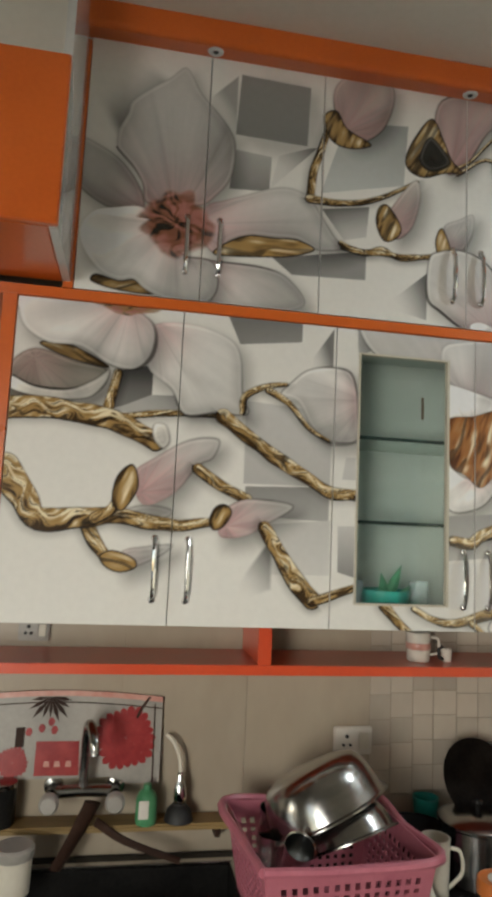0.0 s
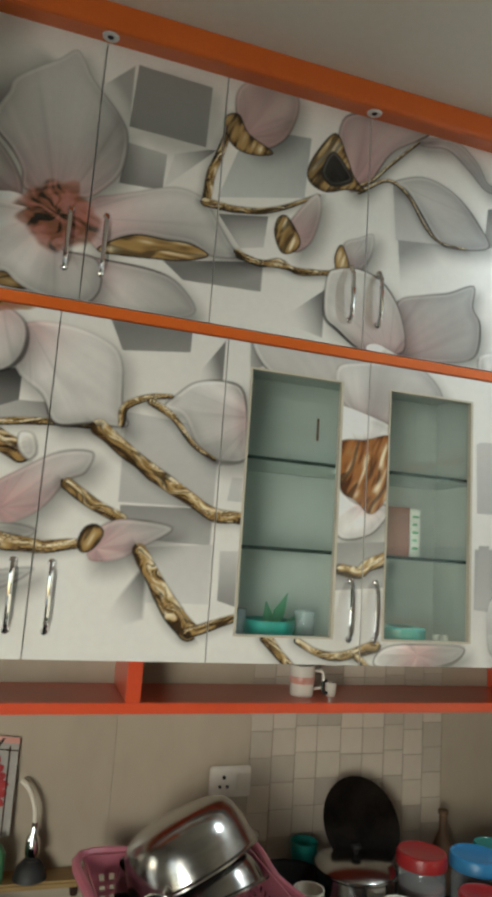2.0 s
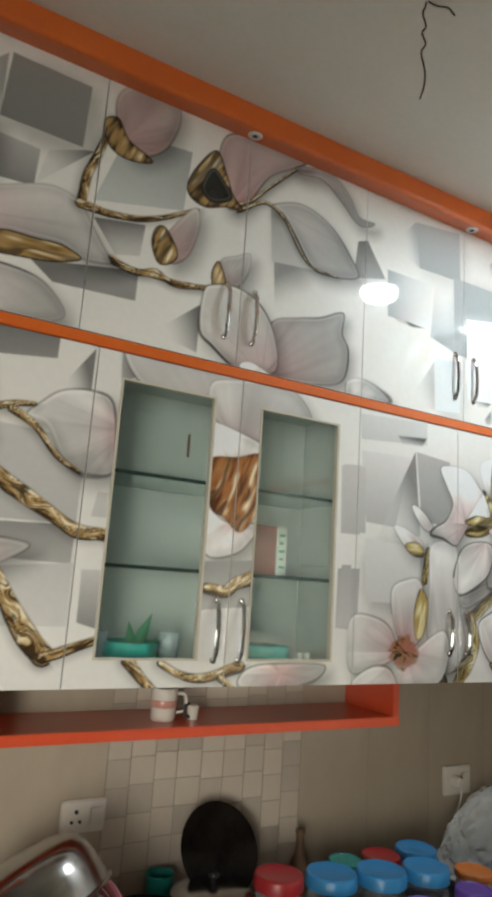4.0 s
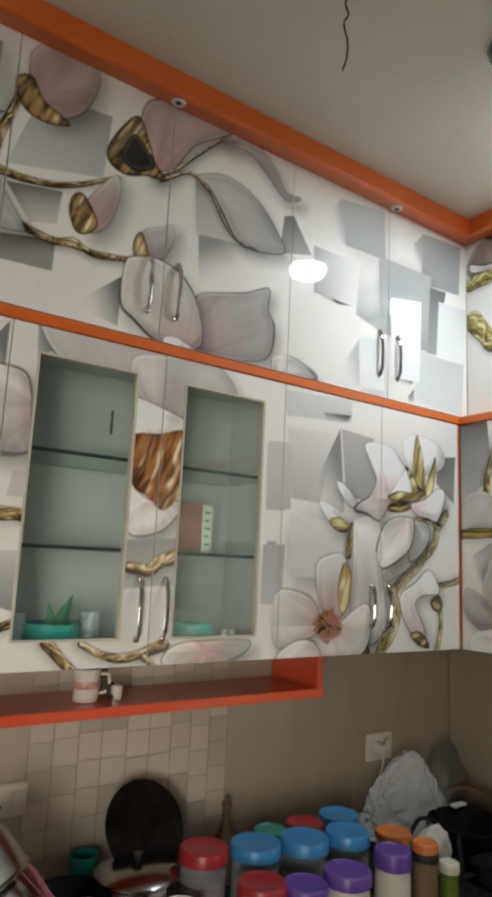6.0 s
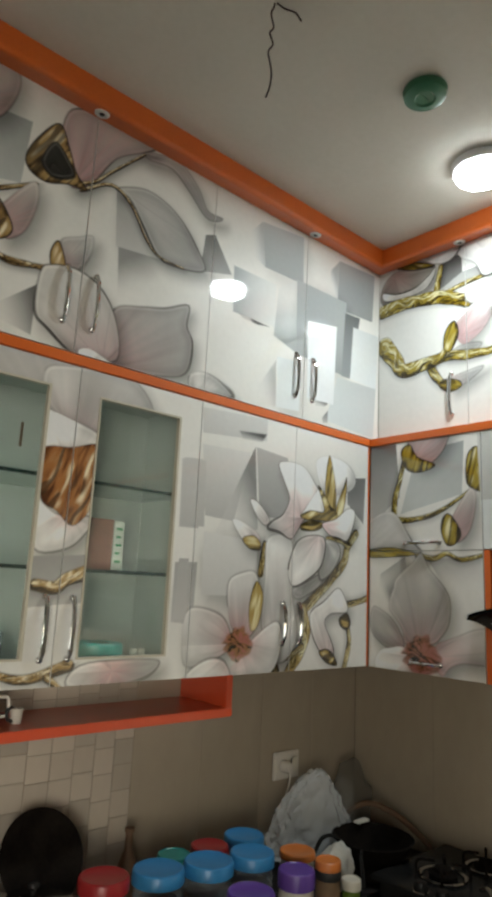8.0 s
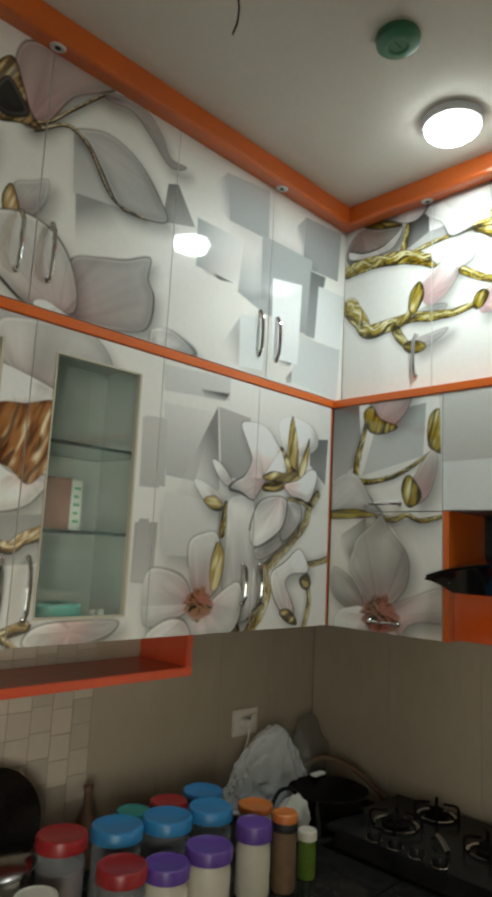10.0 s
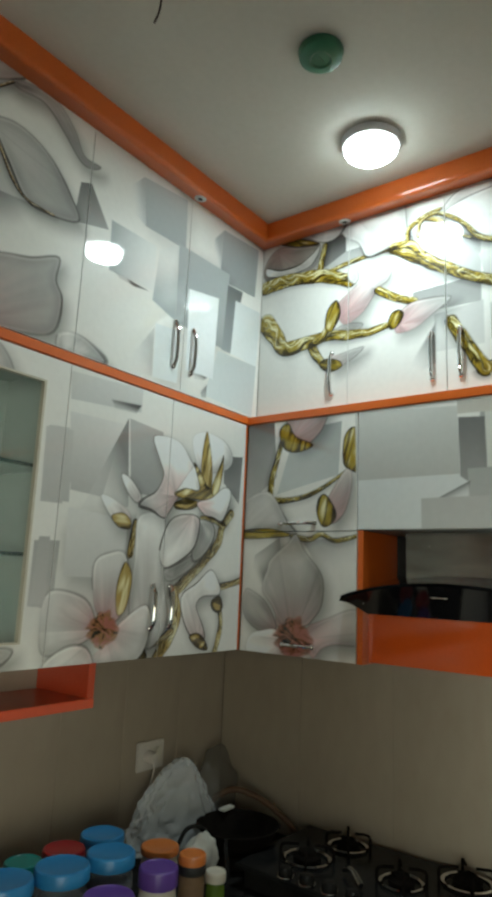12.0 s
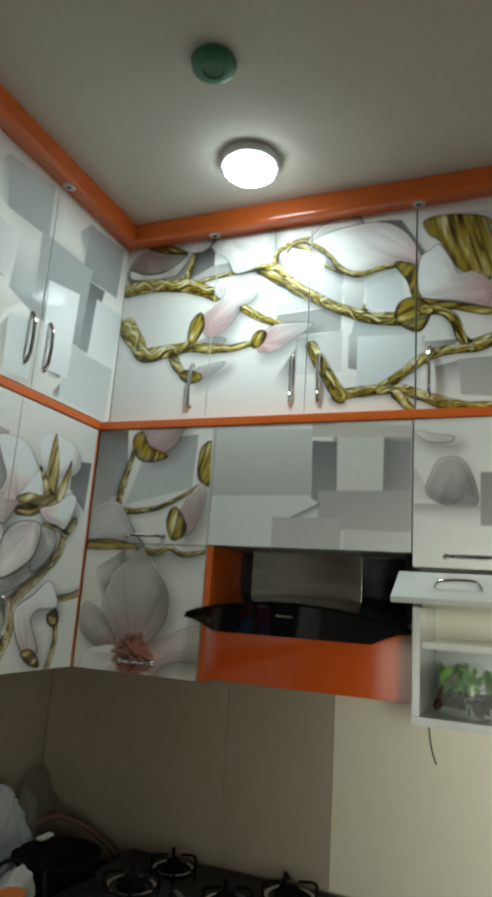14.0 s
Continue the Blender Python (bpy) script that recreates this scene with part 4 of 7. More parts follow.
    p.branch([(0.94, 2.46), (0.988, 2.448), (1.018, 2.419), (1.032, 2.374), (1.059, 2.353), (1.111, 2.367)], 0.013, 0.012)
    p.branch([(0.715, 2.232), (0.761, 2.239), (0.822, 2.245), (0.88, 2.279), (0.938, 2.322), (0.995, 2.34), (1.064, 2.343), (1.111, 2.355)], 0.014, 0.012)
    p.branch([(0.828, 2.241), (0.881, 2.242), (0.925, 2.224), (0.995, 2.196), (1.05, 2.184), (1.108, 2.179)], 0.012, 0.016)
    p.branch([(0.869, 2.227), (0.902, 2.194), (0.934, 2.15)], 0.014, 0.006)
    p.branch([(0.636, 2.379), (0.667, 2.32), (0.697, 2.272), (0.724, 2.231)], 0.015, 0.019)
    return p.finished()


def paint_east_low(s, z):
    p = Picture(s, z)
    p.gilt = (OLIVE0, OLIVE1, OLIVE2)
    p.quad([(-0.005, 2.148), (0.101, 2.145), (0.116, 1.977), (0.006, 1.893)], 0.20, 0.40, 1, 0.7)
    p.quad([(0.212, 1.788), (0.375, 1.804), (0.386, 1.68), (0.292, 1.674)], 0.44, 0.74, 0.9, 0.0, soft=0.006)
    p.quad([(0.046, 1.746), (0.134, 1.798), (0.144, 1.719), (0.038, 1.666)], 0.34, 0.7, 0.8, 0.0)
    p.put(-0.832, -0.540)
    bud_spray(p)
    p.put(-0.434, -0.832, 0.77, (0.624, 2.352))
    big_flower(p, False)
    p.put(0, 0)
    p.petal([(-0.013, 1.892), (0.041, 1.93), (0.099, 1.927), (0.156, 1.847), (0.188, 1.808), (0.094, 1.821), (-0.003, 1.818)], (-0.059, 1.791), 0.46, 0.0, 0.6)
    p.gold([(-0.003, 1.818), (0.093, 1.824), (0.171, 1.804), (0.078, 1.796), (0, 1.796)], 0.3, (1, 0))
    p.gold([(0.338, 2.01), (0.343, 2.083), (0.377, 2.098), (0.387, 1.985), (0.357, 1.986)], 0.4, (0.3, 1))
    # grey blocks on the flap above the hood
    p.quad([(0.379, 1.952), (0.919, 1.955), (0.92, 1.815), (0.384, 1.819)], 0.70, 0.74, tint=(0.98, 1, 0.99))
    p.quad([(0.373, 2.143), (0.661, 2.13), (0.665, 1.954), (0.379, 1.952)], 0.62, 0.54, tint=(1, 1, 0.96))
    p.quad([(0.721, 2.128), (0.917, 2.122), (0.914, 1.867), (0.691, 1.867)], 0.44, 0.50, tint=(1, 1, 0.96))
    p.quad([(0.663, 2.099), (0.73, 2.094), (0.734, 1.898), (0.666, 1.948)], 0.24, 0.40)
    p.quad([(0.85, 2.097), (0.917, 2.09), (0.916, 1.872), (0.847, 1.964)], 0.34, 0.46)
    p.quad([(0.729, 2.128), (0.849, 2.124), (0.848, 1.965), (0.732, 1.966)], 0.64, 0.66, tint=(1, 1, 0.94), shadow=0.2)
    p.quad([(0.684, 1.966), (0.916, 1.967), (0.914, 1.867), (0.688, 1.867)], 0.46, 0.52, tint=(1, 1, 0.97))
    p.quad([(0.609, 1.896), (0.691, 1.936), (0.687, 1.896), (0.632, 1.895)], 0.26, 0.6, 0.9, 0.3)
    p.quad([(0.564, 1.896), (0.747, 1.898), (0.746, 1.817), (0.564, 1.818)], 0.54, 0.58, tint=(1, 1, 0.97))
    p.quad([(0.753, 1.87), (0.916, 1.865), (0.915, 1.815), (0.754, 1.816)], 0.64, 0.66)
    p.quad([(0.661, 2.143), (0.917, 2.133), (0.917, 2.101), (0.662, 2.108)], 0.56, 0.60, tint=(1, 0.96, 0.88))
    # grey petals on the last flip door
    p.quad([(0.923, 2.028), (0.972, 1.947), (0.93, 1.942), (0.921, 1.964)], 0.62, 0.70)
    p.petal([(0.952, 1.961), (0.961, 2.006), (0.983, 2.045), (1.033, 2.047), (1.063, 1.994), (1.068, 1.932), (0.999, 1.931)], (0.972, 1.909), 0.38, 0.0, 0.12, 0.0, 0.45, 0.2)
    p.petal([(0.92, 2.119), (0.972, 2.108), (1.015, 2.101), (1.007, 2.087), (0.958, 2.089)], (0.889, 2.13), 0.58, 0.2, 0.6)
    p.quad([(0.924, 1.936), (1.103, 1.931), (1.102, 1.872), (0.925, 1.908)], 0.40, 0.74, 0.8, 0.0, soft=0.006)
    p.quad([(1.076, 2.012), (1.126, 2.012), (1.124, 1.886), (1.075, 1.885)], 0.34, 0.4)
    return p.finished()


BEAD = surface("glazing_bead", (0.50, 0.46, 0.36), (0.56, 0.52, 0.42), 20, 0.4)
SHELFGLASS = glass_material("shelf_glass", (0.85, 0.94, 0.91))

# ---- wall cabinets with printed doors ----
STRIP0, STRIP1 = 2.148, 2.172      # the orange board between the two rows
LOW0 = 1.47
TOP1 = 2.79
A_LOW, A_UP = 0.0, 0.0             # front planes along the north wall
B_LOW, B_UP = 2.373, 2.415         # front planes along the east wall
CELL = 0.0022


def wall_point(wall, s, z, out):
    """A place on a cabinet front: s along it from the corner of its axis, z up, out towards the room."""
    if wall == "north":
        return Vector((s, A_LOW - out, z))
    return Vector((B_UP - out if wall == "east_up" else B_LOW - out, -s, z))


def print_sheet(wall, s0, z0, s1, z1, out, painter, hole=None):
    """The printed face of a door: a fine sheet with the picture's colour at every point."""
    ns, nz = max(2, round((s1 - s0) / CELL)), max(2, round((z1 - z0) / CELL))
    s, z = np.meshgrid(np.linspace(s0, s1, ns + 1), np.linspace(z0, z1, nz + 1))
    if wall == "north":
        co = np.stack([s, np.full_like(s, A_LOW - out), z], -1).reshape(-1, 3)
    else:
        co = np.stack([np.full_like(s, (B_UP if wall == "east_up" else B_LOW) - out), -s, z], -1).reshape(-1, 3)
    idx = np.arange((ns + 1) * (nz + 1)).reshape(nz + 1, ns + 1)
    quads = np.stack([idx[:-1, :-1], idx[:-1, 1:], idx[1:, 1:], idx[1:, :-1]], -1).reshape(-1, 4)
    if hole:
        cs = (s[:-1, :-1] + s[1:, 1:]).reshape(-1) / 2
        cz = (z[:-1, :-1] + z[1:, 1:]).reshape(-1) / 2
        quads = quads[~((cs > hole[0]) & (cs < hole[2]) & (cz > hole[1]) & (cz < hole[3]))]
    me = bpy.data.meshes.new("print")
    me.vertices.add(len(co)), me.loops.add(quads.size), me.polygons.add(len(quads))
    me.vertices.foreach_set("co", co.astype(np.float32).ravel())
    me.loops.foreach_set("vertex_index", quads.astype(np.int32).ravel())
    me.polygons.foreach_set("loop_start", np.arange(0, quads.size, 4, dtype=np.int32))
    me.update(calc_edges=True)
    colour = np.ones((len(co), 4), np.float32)
    colour[:, :3] = painter(s.ravel(), z.ravel())
    layer = me.color_attributes.new("print", "FLOAT_COLOR", "POINT")
    layer.data.foreach_set("color", colour.ravel())
    me.materials.append(PRINT)
    return me


def bow_handle(wall, s, z0, z1, parent, out, flat_way=None):
    """A chrome bow handle; upright from z0 to z1, or along s when flat_way gives its other end."""
    bm = bmesh.new()
    n = 9
    line = []
    for i in range(n):
        t = i / (n - 1)
        lift = 0.004 + 0.011 * math.sin(math.pi * t) ** 0.4
        a, b = (s, z0 + (z1 - z0) * t) if flat_way is None else (s + (flat_way - s) * t, z0)
        line.append(wall_point(wall, a, b, out + lift))
    tube(line, 0.0052, 8, bm, 3)
    for p in (line[0], line[-1]):
        q = p.copy()
        if wall == "north":
            q.y += 0.004
        else:
            q.x += 0.004
        bmesh.ops.create_icosphere(bm, subdivisions=2, radius=0.0085, matrix=Matrix.Translation(q))
    return part("handle", bm, CHROME, parent, "chrome bow handle", True)


def door(parent, wall, s0, z0, s1, z1, painter, handle=None, hole=None, flat=None):
    """One printed door leaf; handle: its place along the front; hole: a glazed opening."""
    gap = 0.0011
    s0, s1, z0, z1 = s0 + gap, s1 - gap, z0 + gap, z1 - gap
    bm = bmesh.new()

    def slab(a0, b0, a1, b1):
        p, q = wall_point(wall, a0, b0, -0.016), wall_point(wall, a1, b1, 0.0)
        block(min(p.x, q.x), min(p.y, q.y), b0, max(p.x, q.x), max(p.y, q.y), b1, 0, bm)

    if hole:
        slab(s0, z0, hole[0], z1), slab(hole[2], z0, s1, z1), slab(hole[0], z0, hole[2], hole[1]), slab(hole[0], hole[3], hole[2], z1)
    else:
        slab(s0, z0, s1, z1)
    leaf = part("door", bm, WHITE, parent, "printed door with grey and pink magnolia flowers")
    sheet = new("print", print_sheet(wall, s0, z0, s1, z1, 0.0006, painter, hole))
    sheet.parent = leaf
    sheet["label"] = "glossy magnolia picture"
    if handle is not None:
        if flat is None:
            bow_handle(wall, handle[0], handle[1], handle[2], leaf, 0.001)
        else:
            bow_handle(wall, handle[0], handle[1], handle[1], leaf, 0.001, flat)
    return leaf


def carcass(parent, x0, y0, z0, x1, y1, z1, openside, t=0.016, back=True):
    """An open box of boards; openside is -y or -x."""
    bm = bmesh.new()
    if openside == "-y":
        block(x0, y0, z0, x0 + t, y1, z1, 0, bm), block(x1 - t, y0, z0, x1, y1, z1, 0, bm)
        block(x0 + t, y0, z0, x1 - t, y1, z0 + t, 0, bm), block(x0 + t, y0, z1 - t, x1 - t, y1, z1, 0, bm)
        block(x0 + t, y1 - 0.006, z0 + t, x1 - t, y1, z1 - t, 0, bm)
    else:
        block(x0, y0, z0, x1, y0 + t, z1, 0, bm), block(x0, y1 - t, z0, x1, y1, z1, 0, bm)
        block(x0, y0 + t, z0, x1, y1 - t, z0 + t, 0, bm), block(x0, y0 + t, z1 - t, x1, y1 - t, z1, 0, bm)
        block(x1 - 0.006, y0 + t, z0 + t, x1, y1 - t, z1 - t, 0, bm)
    return part("body", bm, CARCASS, parent, "plain board carcass")


def cabinet(wall, s0, s1, z0, z1, label, group="wall cabinets"):
    ob = thing("wall_cabinet", label, "cabinet", group)
    d = 0.027 if (wall == "north" and z0 > 2) else 0.018
    if wall == "north":
        carcass(ob, s0 + 0.001, A_LOW + d, z0, s1 - 0.001, WALL_N - 0.012, z1, "-y")
    else:
        carcass(ob, (B_UP if wall == "east_up" else B_LOW) + d, -s1 + 0.001, z0, WALL_E - 0.012, -s0 - 0.001, z1, "-x")
    return ob


for s0, s1, s2 in ((0.408, 0.680, 0.953), (0.953, 1.318, 1.685), (1.685, 2.052, 2.414)):
    c = cabinet("north", s0, s2, STRIP1 + 0.001, TOP1, "loft cabinet with two magnolia printed doors", "loft cabinets")
    for leaf in (door(c, "north", s0, STRIP1 + 0.002, s1, TOP1, paint_north_up, (s1 - 0.036, 2.238, 2.365)), door(c, "north", s1, STRIP1 + 0.002, s2, TOP1, paint_north_up, (s1 + 0.037, 2.238, 2.365))):
        leaf.matrix_world = pose(0, 0, STRIP1, 0.25) @ pose(0, 0, -STRIP1)
c = cabinet("north", 0.298, 1.0, LOW0 + 0.001, STRIP0 - 0.001, "wall cabinet with two magnolia and branch printed doors")
door(c, "north", 0.298, LOW0, 0.649, STRIP0 - 0.001, paint_north_low, (0.615, 1.523, 1.650))
door(c, "north", 0.649, LOW0, 1.0, STRIP0 - 0.001, paint_north_low, (0.685, 1.523, 1.650))
glazed = cabinet("north", 1.0, 1.684, LOW0 + 0.001, STRIP0 - 0.001, "glazed wall cabinet with printed door frames and glass shelves")
for s0, s1, hole, hs in ((1.0, 1.342, (1.055, 1.524, 1.277, 2.092), 1.313), (1.342, 1.684, (1.394, 1.523, 1.621, 2.090), 1.374)):
    leaf = door(glazed, "north", s0, LOW0, s1, STRIP0 - 0.001, paint_north_low, (hs, 1.525, 1.648), hole)
    pane = part("pane", block(hole[0] - 0.008, A_LOW + 0.010, hole[1] - 0.008, hole[2] + 0.008, A_LOW + 0.0135, hole[3] + 0.008), GLASS, leaf, "clear greenish glass pane")
    pane.visible_shadow = False
    bm = bmesh.new()
    for a0, b0, a1, b1 in ((hole[0], hole[1], hole[0] + 0.004, hole[3]), (hole[2] - 0.006, hole[1], hole[2], hole[3]), (hole[0] + 0.004, hole[1], hole[2] - 0.006, hole[1] + 0.004), (hole[0] + 0.004, hole[3] - 0.004, hole[2] - 0.006, hole[3])):
        block(a0, A_LOW - 0.0025, b0, a1, A_LOW + 0.0095, b1, 0, bm)
    part("bead", bm, BEAD, leaf, "thin pale glazing bead")
for z in (1.706, 1.899):
    part("shelf", block(1.018, A_LOW + 0.022, z - 0.004, 1.666, WALL_N - 0.02, z + 0.004), SHELFGLASS, glazed, "clear glass shelf")
    part("shelf_edge", block(1.018, A_LOW + 0.0185, z - 0.004, 1.666, A_LOW + 0.0215, z + 0.004), GLASS_EDGE, glazed, "dark edge of the glass shelf")
c = cabinet("north", 1.684, 2.373, LOW0 + 0.001, STRIP0 - 0.001, "corner wall cabinet with blossom printed doors")
door(c, "north", 1.684, LOW0, 2.030, STRIP0 - 0.001, paint_north_low, (1.997, 1.543, 1.648))
door(c, "north", 2.030, LOW0, 2.364, STRIP0 - 0.001, paint_north_low, (2.060, 1.543, 1.648))

# along the east wall
c = cabinet("east_low", 0.001, 0.383, LOW0 + 0.001, STRIP0 - 0.001, "corner wall cabinet with flip-up magnolia printed doors")
door(c, "east_low", 0.003, 1.815, 0.383, STRIP0 - 0.001, paint_east_low, (0.135, 1.838), None, 0.250)
door(c, "east_low", 0.003, LOW0, 0.383, 1.815, paint_east_low, (0.155, 1.500), None, 0.250)
hoodbox = thing("hood_cabinet", "cabinet round the cooker hood with printed flap", "cabinet", "wall cabinets")
carcass(hoodbox, B_LOW + 0.018, -0.919, 1.818, WALL_E - 0.012, -0.384, STRIP0 - 0.001, "-x")
door(hoodbox, "east_low", 0.384, 1.818, 0.919, STRIP0 - 0.001, paint_east_low)
bm = block(B_LOW + 0.0, -0.402, LOW0, WALL_E - 0.012, -0.385, 1.816)
part("side_panel", bm, ORANGE, hoodbox, "orange side panel")
# right side panel coloured black, standing in for a dark reflection in the recess
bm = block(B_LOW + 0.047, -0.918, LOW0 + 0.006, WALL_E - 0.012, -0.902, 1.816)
part("side_panel", bm, BLACK, hoodbox, "side panel blackened for its dark reflection")
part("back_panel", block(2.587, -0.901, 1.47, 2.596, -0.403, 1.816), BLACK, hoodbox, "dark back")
part("front_panel", block(B_LOW + 0.03, -0.918, LOW0 + 0.005, B_LOW + 0.046, -0.403, 1.640), SHADEDGLOSS, hoodbox, "orange panel below the hood")
c = cabinet("east_low", 0.921, 1.55, 1.785, STRIP0 - 0.001, "wall cabinet with grey printed flip door")
door(c, "east_low", 0.921, 1.785, 1.55, STRIP0 - 0.001, paint_east_low, (0.998, 1.812), None, 1.11)
for s0, s1, hs in ((0.0, 0.325, (0.272,)), (0.325, 0.918, (0.582, 0.660)), (0.918, 1.51, (0.953,))):
    c = cabinet("east_up", s0 + 0.002, s1, STRIP1 + 0.001, TOP1, "loft cabinet with branch and magnolia printed doors", "loft cabinets")
    if len(hs) == 1:
        door(c, "east_up", s0 + 0.002, STRIP1 + 0.002, s1, TOP1, paint_east_up, (hs[0], 2.222, 2.348))
    else:
        door(c, "east_up", s0, STRIP1 + 0.002, 0.622, TOP1, paint_east_up, (hs[0], 2.222, 2.352))
        door(c, "east_up", 0.622, STRIP1 + 0.002, s1, TOP1, paint_east_up, (hs[1], 2.222, 2.352))

# ---- orange boards ----
structure("trim_north", block(0.25, A_LOW - 0.004, STRIP0, B_LOW - 0.004, WALL_N - 0.012, STRIP1, 0.002), ORANGE, "orange board between the cabinet rows", "trim")
structure("trim_east", block(B_LOW - 0.004, -1.55, STRIP0, WALL_E - 0.012, WALL_N - 0.012, STRIP1, 0.002), ORANGE, "orange board between the cabinet rows", "trim")
structure("trim_corner", block(2.3655, A_LOW + 0.001, LOW0, 2.3745, A_LOW + 0.016, STRIP0 - 0.001, 0.001), ORANGE, "narrow orange strip in the cabinet corner", "trim")


def cornice_profile(bm, along, n0, n1, miter):
    """The sloped orange cornice: front board, sloping underside; n0..n1 along its run."""
    prof = ((0.0, 2.762), (-0.047, 2.7545), (-0.053, 2.756), (-0.0565, 2.760), (-0.058, 2.766), (-0.058, CEIL - 0.001), (0.0, CEIL - 0.001))
    ends = []
    for n, m in ((n0, 0.0), (n1, miter)):
        if along == "x":
            ends.append([bm.verts.new((n + m * o, A_LOW + o, z)) for o, z in prof])
        else:
            ends.append([bm.verts.new((B_UP + o, n + m * o, z)) for o, z in prof])
    a, b = ends
    k = len(prof)
    for i in range(k):
        bm.faces.new((a[i], a[(i + 1) % k], b[(i + 1) % k], b[i]))
    bm.faces.new(a[::-1]), bm.faces.new(b)
    bmesh.ops.recalc_face_normals(bm, faces=bm.faces[:])
    return bm


cor_n = structure("cornice_north", cornice_profile(bmesh.new(), "x", 0.36, B_UP, 1.0), ORANGE, "orange board cornice under the ceiling", "cornice")
cor_e = structure("cornice_east", cornice_profile(bmesh.new(), "y", -1.6, 0.0, 1.0), ORANGE, "orange board cornice under the ceiling", "cornice")


def spot(parent, x, y, z, tilt):
    m = pose(x, y, z) @ tilt
    rim = part("downlight", lathe([(0.0, 0.001), (0.006, 0.001), (0.009, -0.003), (0.0150, -0.004), (0.0175, -0.002), (0.0182, 0.002)], 20, None, m), WHITE, parent, "small round white downlight", True)
    part("lens", lathe([(0.0, -0.0045), (0.005, -0.0042), (0.007, -0.002)], 14, None, m), RUBBER, rim, "dark centre")


slope = math.degrees(math.atan2(0.0075, 0.047))
for x in (0.684, 1.312, 2.056):
    spot(cor_n, x, -0.0290, 2.7568, pose(0, 0, 0, slope))
for y in (-0.321, -0.926, -1.5):
    spot(cor_e, B_UP - 0.0240, y, 2.7575, pose(0, 0, 0, 0, -slope))

# ---- more materials ----
PINKPLASTIC = surface("pink_plastic", (0.42, 0.125, 0.175), (0.50, 0.165, 0.215), 12, 0.38, 0, 90, 0.05)
RED_LID = surface("red_plastic", (0.27, 0.014, 0.018), (0.34, 0.022, 0.024), 12, 0.35)
BLUE_LID = surface("blue_plastic", (0.03, 0.19, 0.42), (0.045, 0.24, 0.50), 12, 0.35)
PURPLE_LID = surface("purple_plastic", (0.10, 0.045, 0.28), (0.14, 0.065, 0.34), 12, 0.35)
TEAL = surface("teal_plastic", (0.02, 0.22, 0.19), (0.035, 0.28, 0.24), 12, 0.35)
CREAM = surface("cream_plastic", (0.58, 0.54, 0.45), (0.66, 0.62, 0.53), 10, 0.4)
CERAMIC = surface("white_ceramic", (0.62, 0.58, 0.52), (0.70, 0.66, 0.60), 10, 0.2)
TERRACOTTA = surface("faded_red_print", (0.50, 0.22, 0.18), (0.58, 0.34, 0.28), 30, 0.3)
CLEARPLASTIC = thin_plastic("clear_plastic", (0.45, 0.50, 0.53), 0.35, 0.15)
FILM = thin_plastic("crinkled_film", (0.80, 0.80, 0.79), 0.34, 0.09)
WOOD = surface("old_wood", (0.20, 0.13, 0.045), (0.30, 0.20, 0.075), 6, 0.55, 0, 80, 0.3, stretch=(0.2, 4, 4))
DARKWOOD = surface("dark_wood", (0.028, 0.015, 0.011), (0.055, 0.03, 0.021), 8, 0.5, 0, 80, 0.3)
DARKWOOD.node_tree.nodes["Principled BSDF"].inputs["Specular IOR Level"].default_value = 0.12
SPICE = surface("red_spice", (0.13, 0.025, 0.014), (0.20, 0.05, 0.025), 60, 0.8, 0, 200, 0.4)
GRAIN = surface("dark_grain", (0.06, 0.045, 0.035), (0.16, 0.12, 0.09), 90, 0.8, 0, 250, 0.5)
BROWNPOWDER = surface("brown_powder", (0.14, 0.085, 0.045), (0.19, 0.12, 0.065), 40, 0.7)
GREENLIQUID = surface("green_liquid", (0.09, 0.15, 0.02), (0.13, 0.20, 0.03), 10, 0.25)
ORANGELID = surface("orange_plastic", (0.55, 0.16, 0.03), (0.62, 0.20, 0.05), 10, 0.4)
HOSE = surface("brown_rubber_hose", (0.09, 0.045, 0.022), (0.13, 0.07, 0.035), 20, 0.55)
GREENDOME = surface("green_plastic", (0.04, 0.16, 0.085), (0.055, 0.20, 0.105), 10, 0.35)
LEAFGREEN = surface("leaf_green", (0.12, 0.27, 0.035), (0.26, 0.46, 0.10), 25, 0.5)
PETALRED = surface("crimson_ink", (0.22, 0.012, 0.016), (0.34, 0.03, 0.03), 30, 0.3)
CARTON = surface("printed_carton", (0.17, 0.06, 0.045), (0.24, 0.10, 0.075), 30, 0.5)
PAPER = surface("pale_paper", (0.52, 0.50, 0.44), (0.60, 0.58, 0.52), 20, 0.6)
BOARDGREY = surface("dull_white_plastic", (0.28, 0.265, 0.24), (0.36, 0.34, 0.31), 9, 0.35)
GREENLABEL = surface("green_label", (0.06, 0.22, 0.10), (0.09, 0.28, 0.13), 20, 0.4)
SLABWHITE = surface("glossy_white_board", (0.60, 0.59, 0.56), (0.70, 0.69, 0.66), 7, 0.14, 0, 120, 0.03, 0.4)
CREAMTILE = tile_material("cream_wall_tile", (0.66, 0.60, 0.47), (0.73, 0.67, 0.54), 0.04)
SMOKEFILM = thin_plastic("dull_film", (0.20, 0.185, 0.16), 0.36, 0.3)
